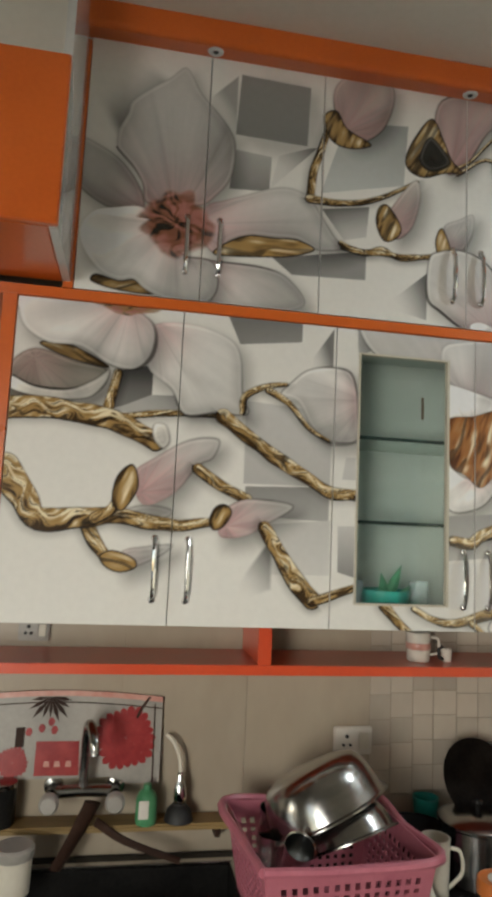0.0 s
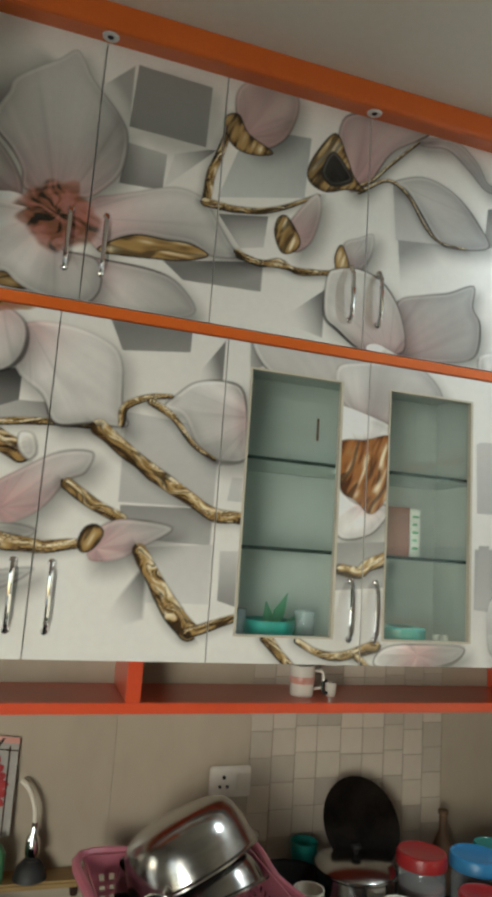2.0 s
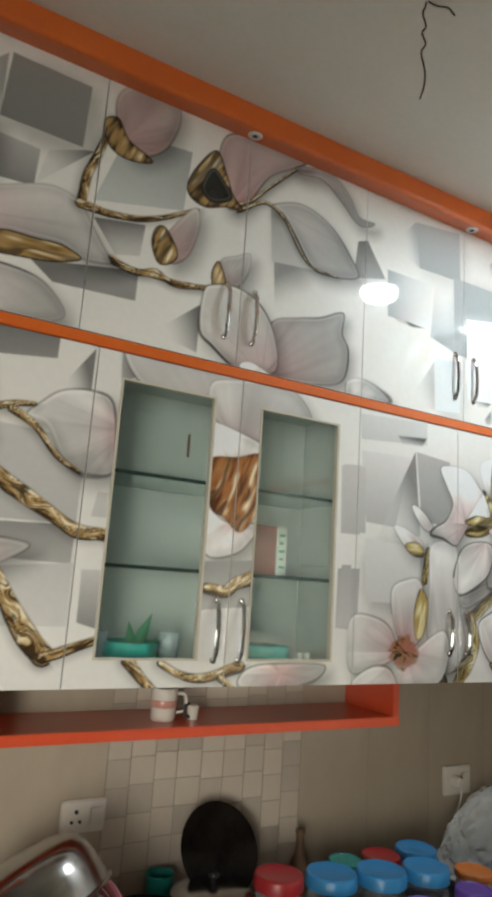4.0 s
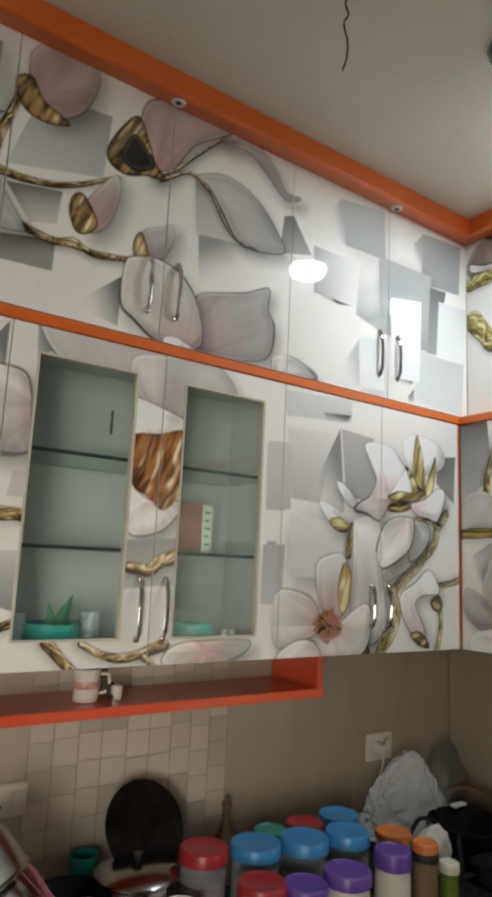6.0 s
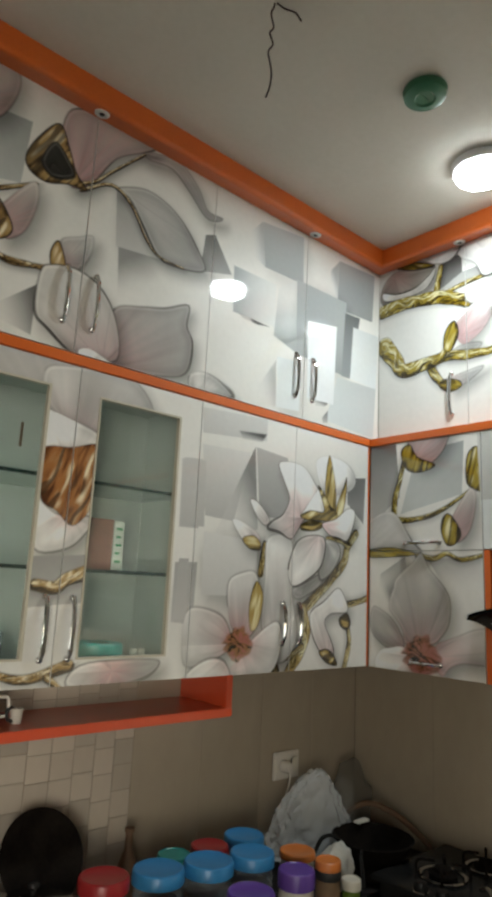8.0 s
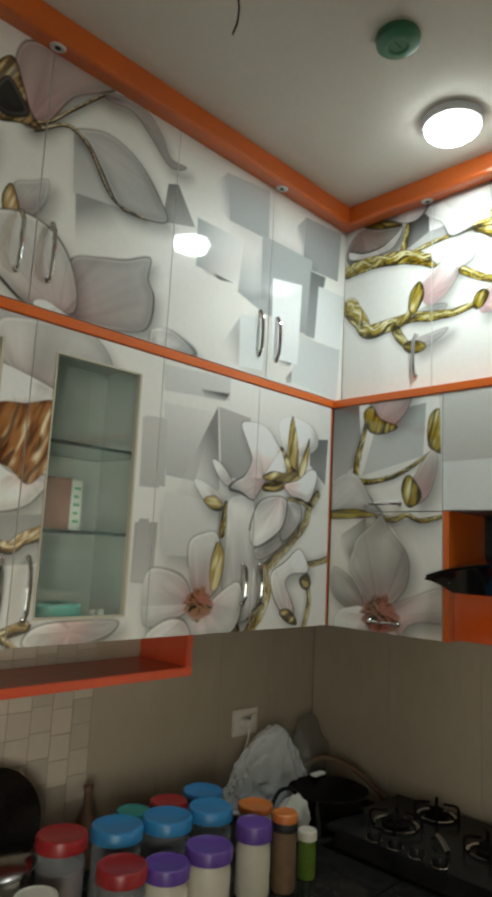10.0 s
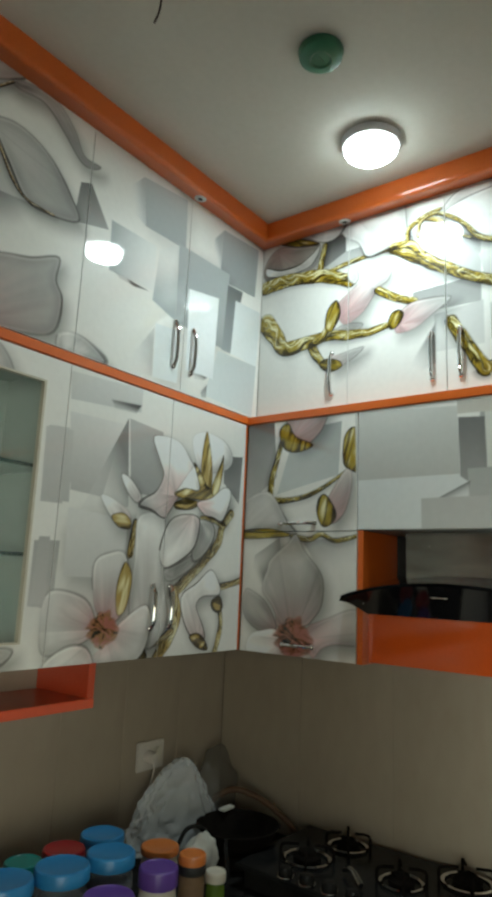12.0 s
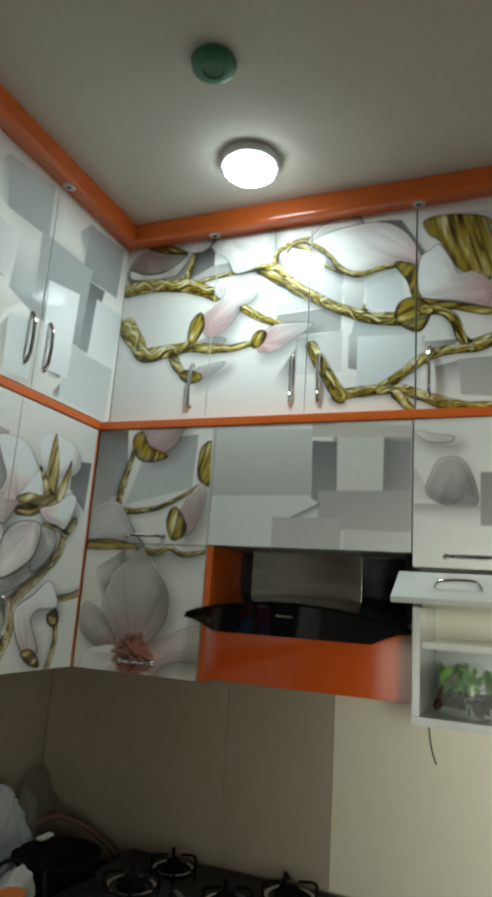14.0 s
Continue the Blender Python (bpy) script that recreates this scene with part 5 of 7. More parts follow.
THINFILM = thin_plastic("clear_film", (0.6, 0.65, 0.6), 0.18, 0.15)
HOODGLASS = surface("black_hood_glass", (0.004, 0.004, 0.005), (0.008, 0.008, 0.009), 10, 0.05, 0, 100, 0.0, 0.5, 0.03)

# ---- counters and what is below them ----
COUNTER = 0.925
sink_hole = (0.20, -0.26, 0.835, 0.165)
bm = bmesh.new()
for x0, y0, x1, y1 in ((WALL_W, -0.36, sink_hole[0], 0.226), (sink_hole[0], -0.36, sink_hole[2], sink_hole[1]), (sink_hole[0], sink_hole[3], sink_hole[2], 0.226), (sink_hole[2], -0.36, WALL_E - 0.014, 0.226)):
    block(x0, y0, COUNTER - 0.03, x1, y1, COUNTER, 0, bm)
tagged(part("worktop", bm, GRANITE, None), "polished black granite worktop along the wall", "worktop")
tagged(part("worktop", block(2.0, -2.4, COUNTER - 0.03, WALL_E - 0.014, -0.3605, COUNTER, 0.004), GRANITE), "polished black granite worktop under the hob", "worktop")


def base_unit(x0, y0, x1, y1, face):
    ob = thing("base_cabinet", "white base cabinet under the granite worktop", "cabinet", "base cabinets")
    part("body", block(x0, y0, 0.10, x1, y1, COUNTER - 0.032, 0.002), WHITE, ob)
    part("plinth", block(x0 + 0.02, y0 + 0.03, 0.0, x1 - 0.02, y1 - 0.01, 0.099), ORANGE, ob, "orange plinth")
    if face == "y":
        part("door", block(x0 + 0.003, y0 - 0.018, 0.11, x1 - 0.003, y0 - 0.001, COUNTER - 0.045, 0.002), WHITE, ob)
    else:
        part("door", block(x0 - 0.018, y0 + 0.003, 0.11, x0 - 0.001, y1 - 0.003, COUNTER - 0.045, 0.002), WHITE, ob)


for a, b in ((-1.19, -0.572), (-0.57, 0.17), (0.87, 1.44), (1.442, 2.02)):
    base_unit(a, -0.32, b, 0.225, "y")
ob = thing("base_cabinet", "white sink cabinet under the granite worktop", "cabinet", "base cabinets")
part("body", block(0.172, -0.32, 0.10, 0.868, 0.225, 0.74, 0.002), WHITE, ob)
part("plinth", block(0.19, -0.29, 0.0, 0.85, 0.21, 0.099), ORANGE, ob, "orange plinth")
part("door", block(0.175, -0.338, 0.11, 0.865, -0.321, 0.88, 0.002), WHITE, ob)
for i in range(4):
    base_unit(2.05, -0.90 - 0.5 * i, WALL_E - 0.02, -0.402 - 0.5 * i, "x")

sink = thing("kitchen_sink", "dark steel sink basin sunk in the worktop", "sink")
x0, y0, x1, y1 = sink_hole
deep = COUNTER - 0.17
bm = block(x0 + 0.004, y0 + 0.004, deep, x1 - 0.004, y1 - 0.004, COUNTER)
bmesh.ops.delete(bm, geom=[f for f in bm.faces if f.normal.z > 0.9], context="FACES")
bmesh.ops.solidify(bm, geom=bm.faces[:], thickness=-0.0035)
part("basin", bm, BLACK, sink, "dark basin")
bm = bmesh.new()
for a in ((x0 - 0.02, y0 - 0.02, x1 + 0.02, y0), (x0 - 0.02, y1, x1 + 0.02, y1 + 0.02), (x0 - 0.02, y0, x0, y1), (x1, y0, x1 + 0.02, y1)):
    block(a[0], a[1], COUNTER + 0.0005, a[2], a[3], COUNTER + 0.006, 0.002, bm)
part("rim", bm, STEEL, sink, "thin steel rim")
part("drain", lathe([(0.0, 0.004), (0.03, 0.004), (0.04, 0.001)], 20, None, pose(0.5, -0.05, deep)), STEEL, sink, "round drain", True)

# ---- tap, ledge and things at the sink ----
ledge = thing("wall_ledge", "narrow yellowed wooden ledge on the tiles", "shelf")
part("board", block(0.10, 0.160, 1.000, 0.845, 0.226, 1.014, 0.004), WOOD, ledge)
part("bracket", block(0.14, 0.19, 0.97, 0.155, 0.226, 0.9995, 0.002), DARKWOOD, ledge)
part("bracket", block(0.80, 0.19, 0.97, 0.815, 0.226, 0.9995, 0.002), DARKWOOD, ledge)

tap = thing("sink_tap", "chrome wall tap with two round handles", "tap")
part("body", tube([(0.442, 0.165, 1.086), (0.50, 0.165, 1.089), (0.558, 0.165, 1.087)], 0.013, 12), BOWLSTEEL, tap, "", True)
part("spout", tube([(0.498, 0.165, 1.090), (0.498, 0.163, 1.16), (0.500, 0.150, 1.225), (0.508, 0.115, 1.240), (0.518, 0.085, 1.215), (0.520, 0.080, 1.19)], 0.0105, 12), BOWLSTEEL, tap, "tall curved spout", True)
for x in (0.430, 0.570):
    part("knob", lathe([(0.0, -0.035), (0.016, -0.034), (0.021, -0.026), (0.021, -0.010), (0.012, -0.004), (0.008, 0.006), (0.0, 0.007)], 18, None, pose(x, 0.150, 1.075, -90)), BOARDGREY, tap, "round milky tap handle", True)
    part("flange", lathe([(0.0, 0.0), (0.022, 0.0), (0.020, 0.010), (0.010, 0.014), (0.009, 0.050)], 18, None, pose(x, 0.2255, 1.080, 90)), BOWLSTEEL, tap, "wall flange", True)

# flowered plastic board that leans against the tiles
tray = thing("leaning_board", "white board printed with red flowers behind the tap", "board")
lean = pose(0, 0.198, 1.0145, -4.5)


def flat_poly(points, depth, bm=None, z=0.0):
    """A plate with the given outline in the board's plane (x along, z up), depth thick."""
    bm = bm or bmesh.new()
    f = [bm.verts.new((x, -z, y)) for x, y in points]
    g = [bm.verts.new((x, -z + depth, y)) for x, y in points]
    n = len(f)
    bm.faces.new(f), bm.faces.new(g[::-1])
    for i in range(n):
        bm.faces.new((f[(i + 1) % n], f[i], g[i], g[(i + 1) % n]))
    bmesh.ops.recalc_face_normals(bm, faces=bm.faces[:])
    return bm


def board_part(name, bm, mat, label=""):
    bmesh.ops.transform(bm, matrix=lean, verts=bm.verts[:])
    return part(name, bm, mat, tray, label)


arch = [(0.205 + 0.462 * i / 14, 0.262 + 0.014 * math.sin(math.pi * i / 14)) for i in range(15)]
board_part("panel", flat_poly([(0.205, 0.084), (0.55, 0.088), (0.60, 0.074), (0.667, 0.074), *arch[::-1]], 0.006), BOARDGREY)
board_part("band", flat_poly([*[(x, z - 0.012) for x, z in arch], *arch[::-1]], 0.003, None, 0.001), TERRACOTTA, "faded pink top band")
board_part("fold", flat_poly([*[(x, z - 0.027) for x, z in arch], *[(x, z - 0.0245) for x, z in arch[::-1]]], 0.001, None, 0.0016), DARKWOOD, "dark line under the band")
board_part("fold", flat_poly([(0.6495, 0.076), (0.6525, 0.076), (0.6505, 0.246), (0.6475, 0.246)], 0.001, None, 0.0014), DARKWOOD, "dark upright fold")


def round_petals(cx, cz, radius, rings, mat, label):
    """A printed chrysanthemum: rings of round-ended petals, laid over one another."""
    bm = bmesh.new()
    for k in range(rings):
        r = radius * (1 - 0.24 * k)
        count = 22 - 3 * k
        for i in range(count):
            a = 2 * math.pi * (i + 0.5 * (k % 2)) / count
            reach = r * (1 + 0.07 * math.sin(i * 5.1 + k))
            w = 1.9 / count
            pts = [(0.04, -0.4), (0.8, -w * 5), (0.93, -w * 3.6), (1.0, 0.0), (0.93, w * 3.6), (0.8, w * 5), (0.04, 0.4)]
            flat_poly([(cx + reach * q * math.cos(a + 0.36 * v), cz + reach * q * math.sin(a + 0.36 * v)) for q, v in pts], 0.0006, bm, 0.0012 + 0.0005 * k + 0.00008 * (i % 5))
    return board_part("flower", bm, mat, label)


round_petals(0.585, 0.172, 0.070, 3, PETALRED, "crimson chrysanthemum picture")
round_petals(0.338, 0.122, 0.034, 2, PETALRED, "small red blossom picture")
board_part("stem", flat_poly([(0.633, 0.262), (0.639, 0.262), (0.622, 0.236), (0.611, 0.214), (0.605, 0.216), (0.615, 0.238)], 0.001, None, 0.0017), DARKWOOD, "dark printed stem")
board_part("picture", flat_poly([(0.386, 0.093), (0.484, 0.093), (0.481, 0.166), (0.386, 0.166)], 0.001, None, 0.0016), PETALRED, "red square picture")
for x in (0.412, 0.435, 0.460):
    board_part("candle", flat_poly([(x - 0.007, 0.112), (x + 0.007, 0.112), (x + 0.005, 0.124), (x - 0.005, 0.124)], 0.0006, None, 0.0026), TERRACOTTA, "pale candle in the picture")
board_part("picture", flat_poly([(0.340, 0.155), (0.358, 0.155), (0.358, 0.196), (0.340, 0.196)], 0.001, None, 0.0034), DARKWOOD, "dark upright picture")
for i in range(9):
    a = math.pi * (1.05 + 0.9 * i / 8)
    reach = 0.045 + 0.016 * math.sin(i * 2.3) ** 2
    board_part("leaf", flat_poly([(0.412, 0.262), (0.412 + 0.6 * reach * math.cos(a - 0.14), 0.262 + 0.6 * reach * math.sin(a - 0.14)), (0.412 + reach * math.cos(a), 0.262 + reach * math.sin(a)), (0.412 + 0.6 * reach * math.cos(a + 0.14), 0.262 + 0.6 * reach * math.sin(a + 0.14))], 0.001, None, 0.0018 + 0.0001 * i), DARKWOOD, "dark printed leaf")
for x, z in ((0.368, 0.186), (0.396, 0.194), (0.416, 0.208), (0.424, 0.190)):
    board_part("berry", flat_poly([(x + 0.008 * math.cos(k), z + 0.010 * math.sin(k)) for k in (0, 1.05, 2.1, 3.14, 4.2, 5.2)], 0.001, None, 0.0016), PETALRED, "printed berry")
tin = thing("storage_tin", "black round tin standing on the wooden ledge", "tin", at=(0.322, 0.186, 1.0145))
part("tin", lathe([(0, 0), (0.032, 0), (0.034, 0.003), (0.034, 0.086), (0, 0.087)], 24), BLACK, tin, "", True)
part("rim", lathe([(0.0342, 0.080), (0.0352, 0.082), (0.0352, 0.090), (0.030, 0.092), (0, 0.092)], 24), BOWLSTEEL, tin, "dull steel lid rim", True)

soap = thing("soap_bottle", "green dish soap bottle with white label", "bottle", at=(0.640, 0.171, 1.0145))
part("bottle", lathe([(0, 0), (0.022, 0), (0.024, 0.006), (0.024, 0.055), (0.017, 0.068), (0.009, 0.074), (0.009, 0.084), (0, 0.084)], 18), GREENLABEL, soap, "", True)
part("label", block(-0.018, -0.0262, 0.018, 0.004, -0.0235, 0.056, 0.001), CERAMIC, soap, "white label")

spray = thing("hand_spray", "chrome hand spray with pale hose on the ledge", "tap", at=(0.715, 0.185, 1.0145))
part("base", lathe([(0, 0), (0.034, 0), (0.028, 0.022), (0.016, 0.034), (0, 0.036)], 14), RUBBER, spray, "dark base", True)
part("head", lathe([(0.010, 0.034), (0.016, 0.05), (0.013, 0.075), (0.007, 0.085), (0.006, 0.105), (0, 0.107)], 16), CHROME, spray, "", True)
part("hose", tube([(0, 0, 0.105), (-0.004, 0.002, 0.135), (-0.018, 0.012, 0.165), (-0.035, 0.022, 0.18)], 0.005, 8), CREAM, spray, "pale hose", True)

for pts, w in (([(0.522, 0.150, 1.070), (0.488, 0.147, 1.0), (0.452, 0.146, 0.936)], 0.026), ([(0.53, 0.150, 1.03), (0.60, 0.152, 0.985), (0.72, 0.150, 0.9415)], 0.010)):
    ob = tagged(part("wooden_spatula", tube(pts, (w, w * 0.7), 8, None, 4, 0.35), DARKWOOD, None, "", True), "dark wooden spatula leaning behind the sink", "spatula", "spatulas")
tub = thing("plastic_tub", "small white tub with patterned side", "tub", at=(0.372, 0.085, COUNTER + 0.0005))
part("tub", lathe([(0, 0), (0.036, 0), (0.038, 0.068), (0.036, 0.068), (0.034, 0.004), (0, 0.004)], 24), CREAM, tub, "", True)
part("lid", lathe([(0.039, 0.068), (0.041, 0.072), (0.041, 0.086), (0.036, 0.091), (0, 0.091)], 24), BOARDGREY, tub, "pale lid", True)

# ---- dish basket ----
basket = thing("dish_basket", "pink plastic dish basket with pierced sides", "basket", at=(0.985, -0.055, COUNTER + 0.0005), turn=4)
BW, BD, BH = 0.165, 0.150, 0.165


def basket_wall(along, sign):
    """One sloping pierced side: bars between rows of holes."""
    bm = bmesh.new()
    length = BW if along == "x" else BD
    cols, rows = (16, 7) if along == "x" else (14, 7)

    def place(u, h, t):
        k = 0.84 + 0.16 * h
        off = (BD if along == "x" else BW) * k * sign + t * sign
        a = length * k * u
        return Vector((a, off, BH * h)) if along == "x" else Vector((off, a, BH * h))

    def slab(u0, h0, u1, h1):
        v = [bm.verts.new(place(u, h, t)) for t in (0, 0.003) for u, h in ((u0, h0), (u1, h0), (u1, h1), (u0, h1))]
        for f in ((0, 1, 2, 3), (7, 6, 5, 4), (0, 4, 5, 1), (1, 5, 6, 2), (2, 6, 7, 3), (3, 7, 4, 0)):
            bm.faces.new([v[k] for k in f])

    slab(-1, 0, 1, 0.12), slab(-1, 0.80, 1, 1.0)
    h0, h1 = 0.12, 0.80
    for r in range(1, rows):
        h = h0 + (h1 - h0) * r / rows
        slab(-1, h - 0.022, 1, h + 0.022)
    for c in range(cols + 1):
        u = -1 + 2 * c / cols
        w = 0.10 if c in (0, cols) else 0.03
        for r in range(rows):
            a, b = h0 + (h1 - h0) * r / rows, h0 + (h1 - h0) * (r + 1) / rows
            slab(max(-1, u - w), a + (0.022 if r else 0), min(1, u + w), b - (0.022 if r < rows - 1 else 0))
    bmesh.ops.recalc_face_normals(bm, faces=bm.faces[:])
    return part("side", bm, PINKPLASTIC, basket)


for along, sign in (("x", -1), ("x", 1), ("y", -1), ("y", 1)):
    basket_wall(along, sign)
part("base", block(-BW * 0.84, -BD * 0.84, 0, BW * 0.84, BD * 0.84, 0.004), PINKPLASTIC, basket)
part("rim", tube([(-BW - 0.006, -BD - 0.006, BH), (0, -BD - 0.010, BH - 0.006), (BW + 0.006, -BD - 0.006, BH), (BW + 0.010, 0, BH - 0.006), (BW + 0.006, BD + 0.006, BH), (0, BD + 0.010, BH - 0.006), (-BW - 0.006, BD + 0.006, BH), (-BW - 0.010, 0, BH - 0.006), (-BW - 0.006, -BD - 0.006, BH)], 0.009, 8, None, 5), PINKPLASTIC, basket, "thick rolled rim", True)


def bowl(r, h, at, tilt, label):
    """A thin steel bowl lying upside down at a tilt."""
    prof = [(0, h), (r * 0.42, h * 0.99), (r * 0.62, h * 0.955), (r * 0.78, h * 0.865), (r * 0.88, h * 0.70), (r * 0.945, h * 0.45), (r * 0.985, h * 0.15), (r, 0.004), (r + 0.008, 0.0), (r + 0.008, 0.003), (r - 0.001, 0.006), (r * 0.975, h * 0.15), (r * 0.93, h * 0.44), (r * 0.865, h * 0.68), (r * 0.765, h * 0.84), (r * 0.61, h * 0.93), (r * 0.41, h * 0.965), (0, h * 0.975)]
    ob = part("steel_bowl", lathe(prof, 48), BOWLSTEEL, None, "", True)
    ob.matrix_world = pose(*at) @ tilt
    return tagged(ob, label, "bowl", "washed bowls")


bowl(0.127, 0.100, (1.001, -0.030, 1.106), pose(0, 0, 0, -17, -25, 0), "large brushed steel bowl upside down in the basket")
bowl(0.090, 0.062, (1.036, -0.085, 1.074), pose(0, 0, 0, -27, -19, 0), "smaller steel pan upside down in the basket")
for x, y, z, tx in ((0.885, 0.02, 1.03, 12), (0.872, -0.06, 1.0, -8), (0.895, -0.135, 1.045, 30)):
    ob = part("steel_tumbler", lathe([(0, 0), (0.022, 0), (0.029, 0.075), (0.030, 0.076), (0.028, 0.074), (0.021, 0.003), (0, 0.003)], 22), STEEL, None, "", True)
    ob.matrix_world = pose(x, y, z, tx, 8)
    tagged(ob, "small steel tumbler in the dish basket", "tumbler", "tumblers")

# ---- pans behind the jars ----
wok = thing("griddle_pan", "blackened round griddle leaning on the tiles", "pan")
part("dish", lathe([(0, 0), (0.066, 0.002), (0.093, 0.016), (0.098, 0.022), (0.095, 0.022), (0.064, 0.007), (0, 0.005)], 36, None, pose(1.430, 0.146, 1.094, 60, 0, 4)), SOOT, wok, "", True)
part("handle", tube([(1.425, 0.160, 1.02), (1.415, 0.155, 0.98), (1.41, 0.145, COUNTER + 0.010)], 0.008, 8), SOOT, wok, "", True)
pot = thing("cooking_pot", "steel cooking pot with dark base", "pot", at=(1.378, 0.050, COUNTER + 0.0005))
part("pot", lathe([(0, 0), (0.075, 0), (0.082, 0.008), (0.083, 0.118), (0.089, 0.124), (0.089, 0.127), (0.080, 0.122), (0.079, 0.010), (0, 0.006)], 36), STEEL, pot, "", True)
part("lid", lathe([(0.087, 0.1275), (0.080, 0.133), (0.045, 0.143), (0.0, 0.147)], 36), BOWLSTEEL, pot, "domed steel lid", True)
part("knob", lathe([(0.005, 0.1475), (0.006, 0.156), (0.013, 0.162), (0.012, 0.168), (0, 0.170)], 16), BLACK, pot, "black lid knob", True)
fry = thing("frying_pan", "black frying pan with long handle", "pan", at=(1.245, 0.085, COUNTER + 0.0005))
part("pan", lathe([(0, 0), (0.062, 0), (0.078, 0.04), (0.080, 0.04), (0.077, 0.037), (0.060, 0.004), (0, 0.004)], 32, None, pose(0, 0, 0.06)), BLACK, fry, "", True)
part("stand", lathe([(0.05, 0), (0.055, 0.002), (0.05, 0.06), (0.045, 0.06)], 24), SOOT, fry, "dark pan below", True)
part("handle", tube([(-0.05, 0.03, 0.098), (-0.09, 0.045, 0.115), (-0.13, 0.06, 0.128)], (0.008, 0.010), 8), BLACK, fry, "", True)
tagged(part("teal_cup", lathe([(0, 0), (0.026, 0), (0.032, 0.055), (0.030, 0.055), (0.024, 0.003), (0, 0.003)], 20, None, pose(1.312, 0.175, 1.0)), TEAL, None, "", True), "small teal plastic cup on an upturned tin", "cup")
tagged(part("storage_tin", lathe([(0, 0), (0.034, 0), (0.034, 0.072), (0.032, 0.074), (0, 0.074)], 22, None, pose(1.312, 0.175, COUNTER + 0.0005)), BLACK, None, "", True), "dark round storage tin behind the pans", "tin")
mug = thing("milk_mug", "white plastic mug beside the dish basket", "mug", at=(1.225, -0.055, COUNTER + 0.0005))
part("mug", lathe([(0, 0), (0.026, 0), (0.030, 0.140), (0.027, 0.140), (0.023, 0.004), (0, 0.004)], 22), CREAM, mug, "", True)
part("handle", tube([(0.027, -0.004, 0.12), (0.052, -0.006, 0.11), (0.056, -0.006, 0.07), (0.025, -0.004, 0.04)], 0.004, 8), CREAM, mug, "", True)
tagged(part("milk_packet", tube([(1.205, -0.13, COUNTER + 0.018), (1.19, -0.10, 0.97), (1.185, -0.075, 1.02)], (0.018, 0.012), 10, None, 4, 0.6), CREAM, None, "", True), "pale plastic packet leaning on the mug", "packet")


def jar(at, r, h, lid, body, label, fill=None, lid_h=0.026, name="storage_jar", group="storage jars"):
    """A screw-top jar: body, contents, ribbed lid."""
    ob = thing(name, label, "jar", group, at=(at[0], at[1], COUNTER + 0.0005))
    h -= 0.012
    neck = h - lid_h
    part("body", lathe([(0, 0), (r * 0.88, 0), (r * 0.95, 0.006), (r * 0.95, neck - 0.022), (r * 0.88, neck - 0.006), (r * 0.86, neck + 0.004), (0, neck + 0.004)], 28), body, ob, "", True)
    if fill:
        part("contents", lathe([(0, 0.004), (r * 0.86, 0.005), (r * 0.90, 0.012), (r * 0.90, neck * 0.72), (r * 0.5, neck * 0.76), (0, neck * 0.74)], 24), fill, ob, "dry goods inside", True)
    bm = bmesh.new()
    seg = 48
    prof = ((1.0, neck - 0.001), (1.0, h - 0.006), (0.97, h - 0.0015), (0.90, h), (0.84, h - 0.002), (0.0, h - 0.002))
    rings = []
    for k, (q, z) in enumerate(prof):
        if q == 0:
            rings.append([bm.verts.new((0, 0, z))])
        else:
            rings.append([bm.verts.new((r * q * (1 + (0.012 if (i % 2 and k < 2) else 0)) * math.cos(2 * math.pi * i / seg), r * q * (1 + (0.012 if (i % 2 and k < 2) else 0)) * math.sin(2 * math.pi * i / seg), z)) for i in range(seg)])
    for a, b in zip(rings, rings[1:]):
        for i in range(seg):
            j = (i + 1) % seg
            bm.faces.new((a[i], a[j], b[0]) if len(b) == 1 else (a[i], a[j], b[j], b[i]))
    part("lid", bm, lid, ob, "", True)
    return ob


jar((1.515, 0.012), 0.053, 0.175, RED_LID, CLEARPLASTIC, "clear jar of red spice with red lid", SPICE)
jar((1.628, -0.022), 0.056, 0.176, BLUE_LID, CLEARPLASTIC, "clear plastic jar with blue screw lid", GRAIN)
jar((1.744, -0.050), 0.056, 0.176, BLUE_LID, CLEARPLASTIC, "clear plastic jar with blue screw lid", GRAIN)
jar((1.853, -0.074), 0.052, 0.178, BLUE_LID, CLEARPLASTIC, "clear plastic jar with blue screw lid", GRAIN)
jar((1.925, 0.034), 0.050, 0.170, BLUE_LID, CLEARPLASTIC, "clear plastic jar with blue screw lid", GRAIN)
jar((1.820, 0.040), 0.046, 0.165, RED_LID, CLEARPLASTIC, "clear jar of red spice with red lid", SPICE)
jar((1.735, 0.066), 0.040, 0.155, TEAL, CLEARPLASTIC, "clear jar with faded teal lid", GRAIN)
jar((1.560, -0.140), 0.050, 0.155, RED_LID, CLEARPLASTIC, "clear jar with red screw lid", SPICE)
jar((1.648, -0.170), 0.047, 0.145, PURPLE_LID, CREAM, "white plastic jar with purple lid")
jar((1.752, -0.182), 0.050, 0.155, PURPLE_LID, CREAM, "white plastic jar with purple lid")
jar((1.893, -0.178), 0.041, 0.165, PURPLE_LID, CREAM, "slim white jar with purple lid", lid_h=0.034)
jar((1.415, -0.075), 0.042, 0.118, CREAM, CREAM, "small all-white screw-top jar", lid_h=0.022)
